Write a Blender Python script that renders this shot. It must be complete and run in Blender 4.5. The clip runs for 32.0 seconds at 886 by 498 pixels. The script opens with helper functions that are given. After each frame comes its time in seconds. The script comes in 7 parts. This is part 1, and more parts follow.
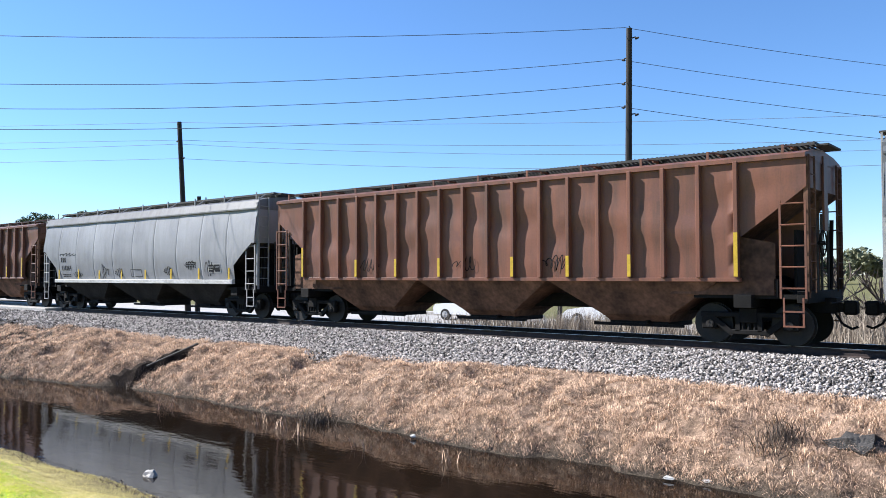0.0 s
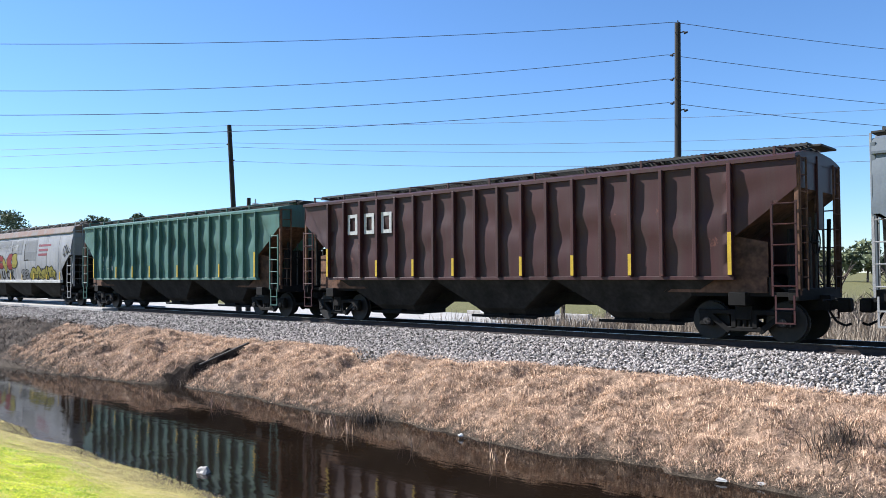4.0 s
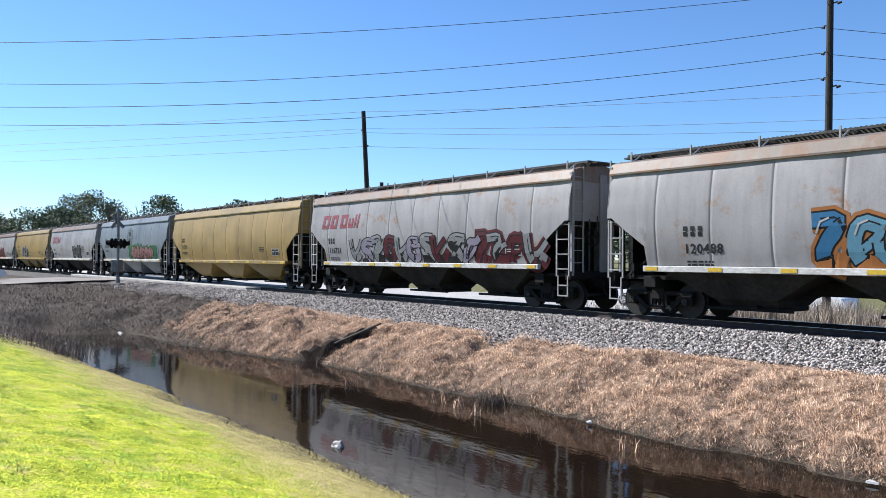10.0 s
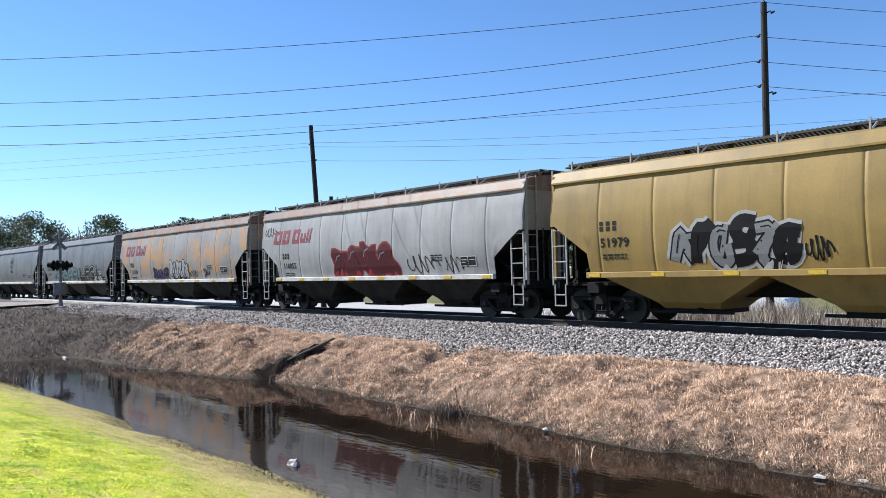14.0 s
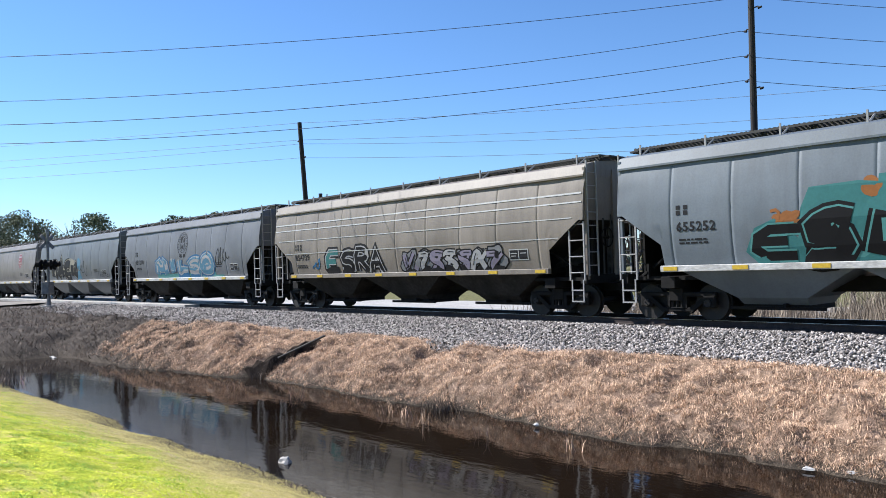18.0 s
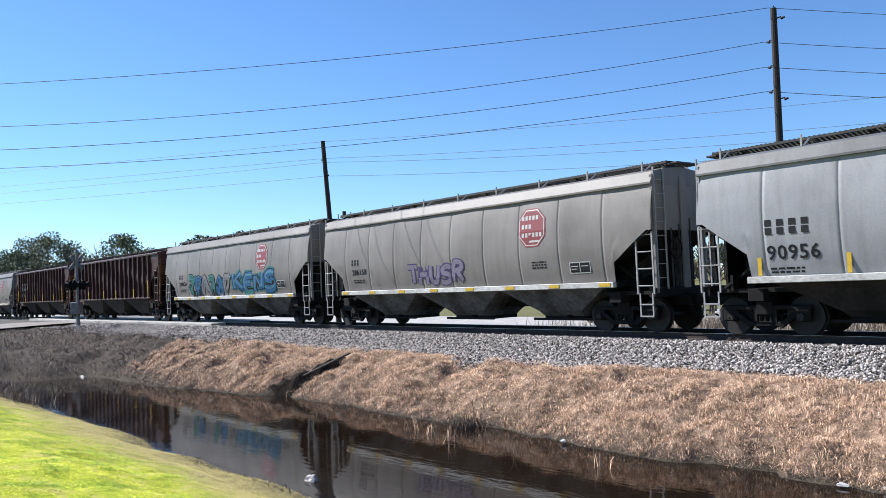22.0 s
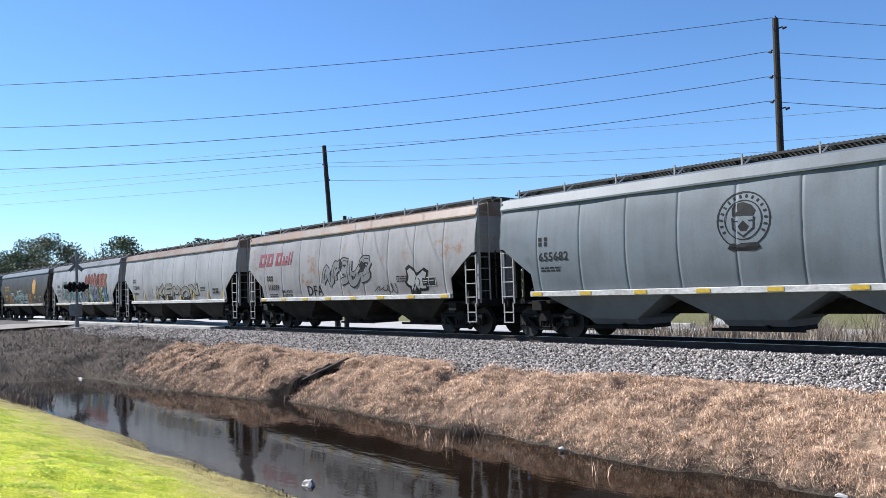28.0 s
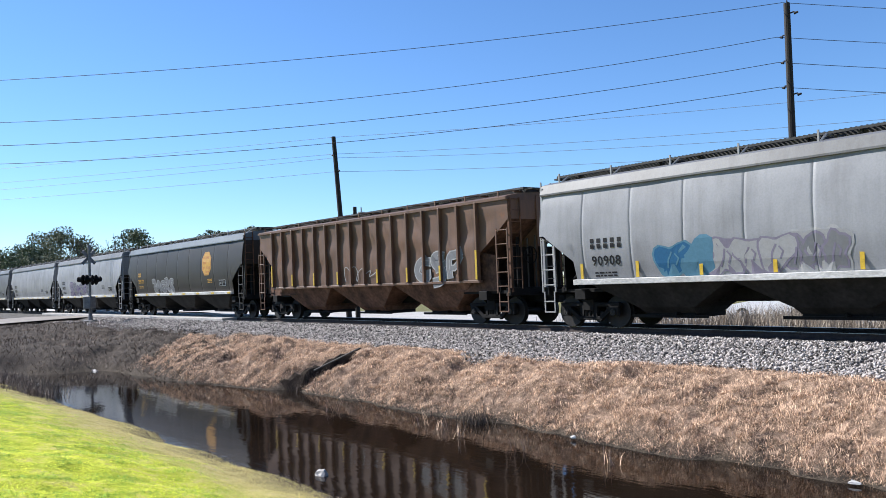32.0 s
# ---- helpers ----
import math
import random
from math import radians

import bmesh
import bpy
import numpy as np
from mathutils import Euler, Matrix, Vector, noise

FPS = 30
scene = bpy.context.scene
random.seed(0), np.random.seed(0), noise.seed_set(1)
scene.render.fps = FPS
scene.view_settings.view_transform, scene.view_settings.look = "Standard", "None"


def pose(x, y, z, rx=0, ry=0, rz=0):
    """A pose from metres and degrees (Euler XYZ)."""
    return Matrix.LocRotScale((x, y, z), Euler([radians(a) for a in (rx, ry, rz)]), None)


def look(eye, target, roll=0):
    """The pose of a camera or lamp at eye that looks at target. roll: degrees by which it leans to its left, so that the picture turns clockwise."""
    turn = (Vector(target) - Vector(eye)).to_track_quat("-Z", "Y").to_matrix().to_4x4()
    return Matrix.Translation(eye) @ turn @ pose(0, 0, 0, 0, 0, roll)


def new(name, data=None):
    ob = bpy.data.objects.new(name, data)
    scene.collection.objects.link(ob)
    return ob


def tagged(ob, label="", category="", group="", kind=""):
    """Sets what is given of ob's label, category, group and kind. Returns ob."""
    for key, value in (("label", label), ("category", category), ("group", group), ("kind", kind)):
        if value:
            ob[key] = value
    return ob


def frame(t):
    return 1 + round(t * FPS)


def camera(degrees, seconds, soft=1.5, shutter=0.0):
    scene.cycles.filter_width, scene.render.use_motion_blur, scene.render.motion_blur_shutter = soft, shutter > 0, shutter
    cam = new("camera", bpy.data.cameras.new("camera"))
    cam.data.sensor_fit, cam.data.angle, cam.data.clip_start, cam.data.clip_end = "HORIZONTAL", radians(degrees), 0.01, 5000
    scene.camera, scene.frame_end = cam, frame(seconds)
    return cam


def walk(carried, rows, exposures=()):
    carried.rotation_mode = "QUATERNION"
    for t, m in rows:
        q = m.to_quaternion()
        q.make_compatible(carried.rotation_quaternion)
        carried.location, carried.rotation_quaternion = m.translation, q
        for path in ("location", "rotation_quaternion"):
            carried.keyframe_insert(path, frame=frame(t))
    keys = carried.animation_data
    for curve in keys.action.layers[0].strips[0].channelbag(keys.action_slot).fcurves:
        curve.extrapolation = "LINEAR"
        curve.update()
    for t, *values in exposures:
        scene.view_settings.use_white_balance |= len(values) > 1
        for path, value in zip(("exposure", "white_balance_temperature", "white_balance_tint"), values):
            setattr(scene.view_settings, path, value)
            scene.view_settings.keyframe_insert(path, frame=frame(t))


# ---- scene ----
cam = camera(58.5, 32.0, soft=0.6)
EYE = (0.0, -19.5, 1.6)
PATH = [
    (0.0, 1.90, 0.10, 39.43), (0.5, 1.96, 0.02, 39.45), (1.0, 1.94, 0.04, 39.70), (1.5, 1.87, 0.09, 40.03),
    (2.0, 1.79, 0.22, 40.44), (2.5, 1.76, 0.39, 41.00), (4.5, 1.85, 0.23, 43.39), (5.0, 1.78, 0.13, 43.91),
    (5.5, 1.73, 0.07, 44.30), (6.0, 1.57, 0.08, 44.89), (6.5, 1.43, 0.17, 45.67), (7.0, 1.15, 0.02, 46.50),
    (7.5, 0.71, -0.11, 47.69), (8.0, 0.32, -0.52, 48.75), (8.5, 0.06, -0.76, 49.67), (9.0, 0.09, -0.87, 50.69),
    (9.5, 0.33, -0.70, 51.65), (10.0, 0.71, -0.33, 52.13), (10.5, 1.12, 0.08, 51.59), (11.0, 1.42, 0.34, 50.35),
    (11.5, 1.64, 0.69, 49.03), (12.0, 1.77, 0.93, 48.10), (12.5, 1.81, 1.02, 47.74), (13.0, 1.80, 1.10, 47.80),
    (13.5, 1.67, 1.26, 48.17), (14.0, 1.54, 1.37, 48.66), (14.5, 1.37, 1.45, 49.08), (15.0, 1.28, 1.58, 49.30),
    (15.5, 1.25, 1.67, 49.25), (17.5, 1.24, 1.79, 48.34), (18.0, 1.26, 1.78, 47.95), (18.5, 1.31, 1.90, 47.67),
    (19.0, 1.33, 2.03, 47.57), (19.5, 1.38, 2.23, 47.67), (20.0, 1.45, 2.46, 48.01), (20.5, 1.59, 2.62, 48.45),
    (21.0, 1.85, 2.66, 48.93), (21.5, 2.18, 2.61, 49.39), (22.0, 2.49, 2.44, 49.69), (22.5, 2.68, 2.27, 49.87),
    (23.0, 2.73, 2.13, 49.97), (23.5, 2.67, 2.16, 50.03), (24.0, 2.48, 2.17, 50.03), (24.5, 2.23, 2.15, 49.94),
    (25.0, 2.10, 2.05, 49.80), (25.5, 2.16, 1.98, 49.70), (27.5, 3.08, 1.93, 49.57), (28.0, 2.91, 1.80, 49.66),
    (28.5, 2.69, 1.74, 49.85), (29.0, 2.56, 1.73, 50.19), (29.5, 2.55, 1.75, 50.51), (30.0, 2.56, 1.89, 50.68),
    (30.5, 2.51, 2.10, 50.65), (31.0, 2.46, 2.25, 50.55), (31.5, 2.34, 2.32, 50.45), (32.0, 2.21, 2.27, 50.43),
]
walk(cam, [(t, pose(*EYE, 90 + p, r, y)) for t, p, r, y in PATH], exposures=[(0.0, 1.29, 5750, 10), (4.0, 1.23, 5750, 10), (9.0, 1.13, 5750, 10), (15.0, 1.1, 5750, 10), (23.0, 1.1, 5750, 10), (32.0, 1.09, 5750, 10)])

# ---- sky and sun ----
SUN_EL, SUN_AZ = 40.0, 246.0   # degrees; azimuth clockwise from +y
world = bpy.data.worlds.new("sky")
scene.world = world
world.use_nodes = True
wn = world.node_tree.nodes
wn.clear()
sky = wn.new("ShaderNodeTexSky")
sky.sky_type = "NISHITA"
sky.sun_disc = False
sky.sun_elevation, sky.sun_rotation = radians(SUN_EL), radians(SUN_AZ)
sky.air_density, sky.dust_density, sky.ozone_density = 1.0, 0.0, 7.0
bg = wn.new("ShaderNodeBackground")
bg.inputs["Strength"].default_value = 0.072
wout = wn.new("ShaderNodeOutputWorld")
world.node_tree.links.new(sky.outputs[0], bg.inputs[0])
world.node_tree.links.new(bg.outputs[0], wout.inputs[0])
sun_data = bpy.data.lights.new("sun", "SUN")
sun_data.energy, sun_data.angle, sun_data.color = 5.0, radians(0.53), (1.0, 0.91, 0.79)
sun = new("sun", sun_data)
a = radians(SUN_AZ)
sun_from = Vector((math.sin(a) * math.cos(radians(SUN_EL)), math.cos(a) * math.cos(radians(SUN_EL)), math.sin(radians(SUN_EL))))
sun.matrix_world = look(sun_from * 60, (0, 0, 0))

# ---- materials ----
def tree_of(name):
    m = bpy.data.materials.new(name)
    m.use_nodes = True
    nt = m.node_tree
    nt.nodes.clear()
    out = nt.nodes.new("ShaderNodeOutputMaterial")
    bsdf = nt.nodes.new("ShaderNodeBsdfPrincipled")
    nt.links.new(bsdf.outputs[0], out.inputs[0])
    return m, nt, bsdf


def noise_of(nt, scale, detail=4, rough=0.6, stretch=(1, 1, 1), coords="Object", shift=0.0):
    co = nt.nodes.new("ShaderNodeTexCoord")
    mp = nt.nodes.new("ShaderNodeMapping")
    mp.inputs["Scale"].default_value = stretch
    mp.inputs["Location"].default_value = (shift, shift * 0.7, shift * 1.3)
    n = nt.nodes.new("ShaderNodeTexNoise")
    n.inputs["Scale"].default_value = scale
    n.inputs["Detail"].default_value = detail
    n.inputs["Roughness"].default_value = rough
    nt.links.new(co.outputs[coords], mp.inputs[0])
    nt.links.new(mp.outputs[0], n.inputs["Vector"])
    return n.outputs["Fac"]


def ramp_of(nt, fac, stops):
    r = nt.nodes.new("ShaderNodeValToRGB")
    e = r.color_ramp.elements
    while len(e) < len(stops):
        e.new(0.5)
    for el, (p, c) in zip(e, stops):
        el.position = p
        el.color = (*c, 1) if len(c) == 3 else c
    nt.links.new(fac, r.inputs[0])
    return r.outputs[0]


def blend_of(nt, fac, c1, c2, mode="MIX"):
    m = nt.nodes.new("ShaderNodeMix")
    m.data_type, m.blend_type = "RGBA", mode
    for sock, v in ((m.inputs[0], fac), (m.inputs[6], c1), (m.inputs[7], c2)):
        if isinstance(v, (int, float)):
            sock.default_value = v
        elif isinstance(v, tuple):
            sock.default_value = (*v, 1)
        else:
            nt.links.new(v, sock)
    return m.outputs[2]


def bump_of(nt, bsdf, fac, strength, dist):
    b = nt.nodes.new("ShaderNodeBump")
    b.inputs["Strength"].default_value, b.inputs["Distance"].default_value = strength, dist
    nt.links.new(fac, b.inputs["Height"])
    nt.links.new(b.outputs[0], bsdf.inputs["Normal"])


def grey(v):
    return (v, v, v)


def mottled(name, c1, c2, scale=3.0, rough=0.8, metal=0.0, bump=0.3, bump_dist=0.01, fine=8.0, stretch=(1, 1, 1), spec=0.5):
    m, nt, bsdf = tree_of(name)
    big = noise_of(nt, scale, 4, 0.6, stretch)
    small = noise_of(nt, scale * fine, 3, 0.6, stretch)
    col = ramp_of(nt, big, [(0.3, c1), (0.7, c2)])
    dark = ramp_of(nt, small, [(0.3, grey(0.72)), (0.7, grey(1.15))])
    nt.links.new(blend_of(nt, 1.0, col, dark, "MULTIPLY"), bsdf.inputs["Base Color"])
    bsdf.inputs["Roughness"].default_value, bsdf.inputs["Metallic"].default_value = rough, metal
    bsdf.inputs["Specular IOR Level"].default_value = spec
    if bump:
        bump_of(nt, bsdf, small, bump, bump_dist)
    return m


def plain_paint(name, c, rough=0.5, wear=0.15, spec=0.5):
    m, nt, bsdf = tree_of(name)
    n = noise_of(nt, 9.0, 5, 0.7)
    col = ramp_of(nt, n, [(0.3, tuple(v * (1 - wear * 2) for v in c)), (0.62, c)])
    nt.links.new(col, bsdf.inputs["Base Color"])
    bsdf.inputs["Roughness"].default_value = rough
    bsdf.inputs["Specular IOR Level"].default_value = spec
    return m


def car_paint(name, base, grime=(0.045, 0.036, 0.03), rust=(0.2, 0.075, 0.025), grime_amount=0.35, rust_level=0.72, streak=0.25, rough=0.5, shift=0.0, fade=None, spot=1.35, edge=0.1):
    """Weathered car paint: broad fading, vertical streaks of dirt, patches of rust, fine speckle; each piece differs."""
    base = tuple(v * 0.5 for v in base)
    m, nt, bsdf = tree_of(name)
    info = nt.nodes.new("ShaderNodeObjectInfo")
    mul = nt.nodes.new("ShaderNodeMath")
    mul.operation = "MULTIPLY"
    mul.inputs[1].default_value = 37.0
    nt.links.new(info.outputs["Random"], mul.inputs[0])

    def noisy(scale, detail, rgh, stretch, s):
        f = noise_of(nt, scale, detail, rgh, stretch, shift=s)
        mp = f.node.inputs["Vector"].links[0].from_node
        add = nt.nodes.new("ShaderNodeVectorMath")
        add.operation = "ADD"
        nt.links.new(mp.outputs[0], add.inputs[0])
        nt.links.new(mul.outputs[0], add.inputs[1])
        nt.links.new(add.outputs[0], f.node.inputs["Vector"])
        return f
    broad = noisy(0.55, 3, 0.5, (1, 1, 1), shift)
    streaks = noisy(2.6, 5, 0.65, (1.0, 1.0, 0.09), shift + 3)
    thin = noisy(6.0, 5, 0.7, (1.0, 1.0, 0.07), shift + 5)
    spots = noisy(spot, 6, 0.68, (0.8, 1.0, 0.8), shift + 8)
    fine = noise_of(nt, 22.0, 4, 0.65, shift=shift)
    light = fade or tuple(min(1.0, v * 1.15) for v in base)
    c = ramp_of(nt, broad, [(0.3, tuple(v * 0.78 for v in base)), (0.5, base), (0.72, light)])
    k = ramp_of(nt, streaks, [(0.45, grey(0.0)), (0.78, grey(grime_amount))])
    c = blend_of(nt, k, c, grime)
    k3 = ramp_of(nt, thin, [(0.54, grey(0.0)), (0.78, grey(grime_amount * 0.45))])
    c = blend_of(nt, k3, c, grime)
    k2 = ramp_of(nt, spots, [(rust_level, grey(0.0)), (rust_level + edge, grey(0.85))])
    c = blend_of(nt, k2, c, rust)
    sp = ramp_of(nt, fine, [(0.28, grey(1 - streak * 0.45)), (0.6, grey(1.02))])
    c = blend_of(nt, 1.0, c, sp, "MULTIPLY")
    nt.links.new(c, bsdf.inputs["Base Color"])
    bsdf.inputs["Roughness"].default_value = rough
    bsdf.inputs["Specular IOR Level"].default_value = 0.3
    bump_of(nt, bsdf, fine, 0.12, 0.004)
    return m


PAINT = {
    "brown": car_paint("boxcar_red_paint", (0.33, 0.14, 0.088), grime_amount=0.85, rust=(0.13, 0.06, 0.045), rust_level=0.56, shift=1),
    "umber": car_paint("umber_paint", (0.27, 0.118, 0.08), grime_amount=0.8, rust=(0.1, 0.05, 0.04), rust_level=0.56, shift=21),
    "maroon": car_paint("maroon_paint", (0.085, 0.026, 0.027), grime_amount=0.6, rust=(0.22, 0.09, 0.06), rust_level=0.66, shift=2),
    "rusty": car_paint("rust_brown_paint", (0.258, 0.146, 0.0946), grime_amount=0.55, rust=(0.16, 0.07, 0.035), rust_level=0.6, shift=3),
    "beige": car_paint("blistered_beige_paint", (0.54, 0.43, 0.385), grime_amount=0.8, rust=(0.05, 0.024, 0.02), rust_level=0.51, spot=2.6, edge=0.035, shift=4),
    "green": car_paint("green_paint", (0.125, 0.27, 0.225), grime_amount=0.5, rust=(0.06, 0.1, 0.07), rust_level=0.66, shift=5),
    "light": car_paint("light_grey_paint", (0.49, 0.495, 0.52), grime_amount=0.3, rust_level=0.74, shift=6),
    "white": car_paint("off_white_paint", (0.52, 0.515, 0.525), grime_amount=0.3, rust_level=0.72, shift=7),
    "stained": car_paint("rust_stained_white_paint", (0.47, 0.455, 0.465), grime_amount=0.3, rust=(0.2, 0.11, 0.055), rust_level=0.58, shift=8),
    "orange": car_paint("heavily_rust_stained_paint", (0.45, 0.425, 0.41), grime_amount=0.25, rust=(0.36, 0.2, 0.085), rust_level=0.5, shift=18),
    "rust_roof": car_paint("rusty_roof_paint", (0.34, 0.27, 0.22), grime_amount=0.5, rust=(0.16, 0.08, 0.04), rust_level=0.47, shift=16),
    "grey_roof": car_paint("grey_roof_paint", (0.28, 0.28, 0.285), grime_amount=0.55, rust_level=0.7, shift=17),
    "grey": car_paint("grey_paint", (0.25, 0.262, 0.287), grime_amount=0.3, rust_level=0.8, shift=9),
    "greengrey": car_paint("grey_green_paint", (0.24, 0.262, 0.28), grime_amount=0.3, rust_level=0.8, shift=10),
    "bluegrey": car_paint("blue_grey_paint", (0.245, 0.285, 0.325), grime_amount=0.25, rust_level=0.8, shift=11),
    "warm": car_paint("warm_grey_paint", (0.37, 0.34, 0.32), grime_amount=0.3, rust_level=0.8, shift=12),
    "tan": car_paint("tan_grey_paint", (0.38, 0.33, 0.275), grime_amount=0.4, rust_level=0.78, shift=13),
    "yellow": car_paint("yellow_paint", (0.5, 0.34, 0.105), grime_amount=0.3, rust_level=0.78, shift=14),
    "dark": car_paint("dark_olive_grey_paint", (0.05, 0.043, 0.037), grime_amount=0.3, rust_level=0.8, shift=15),
}
M_BLACK = mottled("black_running_gear_steel", (0.004, 0.0036, 0.0035), (0.011, 0.01, 0.009), 4, 0.8, bump=0.2, spec=0.2)
M_WHEEL = mottled("wheel_steel", (0.008, 0.007, 0.0065), (0.02, 0.016, 0.014), 6, 0.6, metal=0.3)
# grime plus the shade under the cars, both put into this near-black colour
M_GRIME_SHADE = mottled("grime_and_underside_shade", (0.007, 0.0065, 0.006), (0.032, 0.029, 0.027), 1.1, 0.85, bump=0.15, spec=0.2)
M_GRATE = mottled("dirty_grating_steel", (0.022, 0.021, 0.02), (0.05, 0.048, 0.046), 5, 0.8)
# rust brown of ribbed cars' bays; also stands for shade on their end sheets
M_RBAY = mottled("rust_and_shade_brown", (0.03, 0.02, 0.015), (0.19, 0.1, 0.064), 1.0, 0.85, bump=0.15, spec=0.2)
# dusty grey; the black end of the mottle paints in shade on the bays
M_BAY = mottled("bay_dust_and_shade", (0.014, 0.013, 0.012), (0.13, 0.127, 0.128), 0.9, 0.8, bump=0.15, spec=0.2)
M_LADDER = mottled("ladder_rung_steel", (0.22, 0.22, 0.22), (0.32, 0.31, 0.3), 7, 0.6)
M_SILL = mottled("worn_white_sill_paint", (0.34, 0.33, 0.31), (0.52, 0.51, 0.49), 2.5, 0.55, stretch=(0.4, 1, 1))
M_YELLOW = plain_paint("reflector_yellow", (0.5, 0.33, 0.02), 0.4)
M_RED = plain_paint("faded_red_lettering", (0.19, 0.022, 0.03), 0.5)
M_INK = plain_paint("black_lettering", (0.015, 0.015, 0.017), 0.6, 0.15, 0.15)
M_CHALK = plain_paint("white_lettering", (0.42, 0.42, 0.41), 0.5)
M_AMBER = plain_paint("amber_lettering", (0.36, 0.13, 0.013), 0.5)
M_GOLD = plain_paint("golden_yellow_lettering", (0.46, 0.25, 0.025), 0.5)
SPRAY = {k: plain_paint("spray_paint_" + k, tuple(v * 0.46 + 0.05 * sum(c) / 3 for v in c), 0.6, 0.08, 0.15) for k, c in {
    "black": (0.00864, 0.00864, 0.0108), "white": (0.576, 0.576, 0.576), "teal": (0.065, 0.28, 0.275), "blue": (0.036, 0.202, 0.432), "sky": (0.144, 0.36, 0.518),
    "green": (0.0216, 0.202, 0.072), "lime": (0.252, 0.36, 0.0432), "yellow": (0.432, 0.374, 0.0432), "red": (0.36, 0.0288, 0.0288), "pink": (0.446, 0.216, 0.187),
    "orange": (0.468, 0.173, 0.036), "purple": (0.13, 0.0936, 0.259), "silver": (0.324, 0.331, 0.346), "wine": (0.12, 0.012, 0.022), "aqua": (0.13, 0.42, 0.4), "lilac": (0.36, 0.324, 0.432), "cream": (0.504, 0.461, 0.346)}.items()}


def make_ground():
    m, nt, bsdf = tree_of("grassy_soil")
    big = noise_of(nt, 0.35, 4)
    mid = noise_of(nt, 3.0, 5)
    fine = noise_of(nt, 30.0, 4)
    co = nt.nodes.new("ShaderNodeTexCoord")
    sep = nt.nodes.new("ShaderNodeSeparateXYZ")
    nt.links.new(co.outputs["Object"], sep.inputs[0])
    def step(sock, lo, hi, wob):
        add = nt.nodes.new("ShaderNodeMath")
        add.operation = "MULTIPLY_ADD"
        nt.links.new(mid, add.inputs[0])
        add.inputs[1].default_value = wob
        nt.links.new(sock, add.inputs[2])
        mr = nt.nodes.new("ShaderNodeMapRange")
        mr.inputs["From Min"].default_value, mr.inputs["From Max"].default_value = lo + wob / 2, hi + wob / 2
        nt.links.new(add.outputs[0], mr.inputs["Value"])
        return mr.outputs[0]
    lawn = ramp_of(nt, mid, [(0.3, (0.2, 0.3, 0.012)), (0.5, (0.48, 0.52, 0.035)), (0.7, (0.6, 0.5, 0.16))])
    straw = ramp_of(nt, mid, [(0.3, (0.1, 0.068, 0.046)), (0.52, (0.29, 0.2, 0.14)), (0.75, (0.48, 0.345, 0.25))])
    margin_soil = ramp_of(nt, mid, [(0.3, (0.3, 0.24, 0.09)), (0.52, (0.5, 0.42, 0.17)), (0.75, (0.58, 0.48, 0.26))])
    mud = ramp_of(nt, fine, [(0.3, (0.045, 0.035, 0.025)), (0.7, (0.1, 0.08, 0.06))])
    field = ramp_of(nt, mid, [(0.3, (0.1, 0.1, 0.04)), (0.6, (0.17, 0.16, 0.07)), (0.8, (0.24, 0.2, 0.11))])
    c = blend_of(nt, step(sep.outputs[1], -15.6, -14.2, 1.6), lawn, margin_soil)
    c = blend_of(nt, step(sep.outputs[1], -11.8, -10.8, 0.4), c, straw)
    scrub = ramp_of(nt, mid, [(0.3, (0.03, 0.023, 0.018)), (0.6, (0.075, 0.06, 0.048)), (0.8, (0.17, 0.135, 0.1))])
    far_end = step(sep.outputs[0], -26.5, -31.0, 4.0)
    east = nt.nodes.new('ShaderNodeMath')
    east.operation = 'MULTIPLY'
    nt.links.new(far_end, east.inputs[0])
    nt.links.new(step(sep.outputs[1], -16.8, -15.8, 0.8), east.inputs[1])
    c = blend_of(nt, east.outputs[0], c, scrub)
    # waterline mud, carried up the bank to colour in the undercut's shade too
    wet = step(sep.outputs[2], -1.74, -1.42, 0.2)
    c = blend_of(nt, wet, mud, c)
    c = blend_of(nt, step(sep.outputs[1], 4.0, 10.0, 3.0), c, field)
    sp = ramp_of(nt, fine, [(0.25, grey(0.6)), (0.7, grey(1.15))])
    nt.links.new(blend_of(nt, 1.0, c, sp, "MULTIPLY"), bsdf.inputs["Base Color"])
    bsdf.inputs["Roughness"].default_value = 0.95
    bsdf.inputs["Specular IOR Level"].default_value = 0.15
    bump_of(nt, bsdf, fine, 0.8, 0.05)
    return m


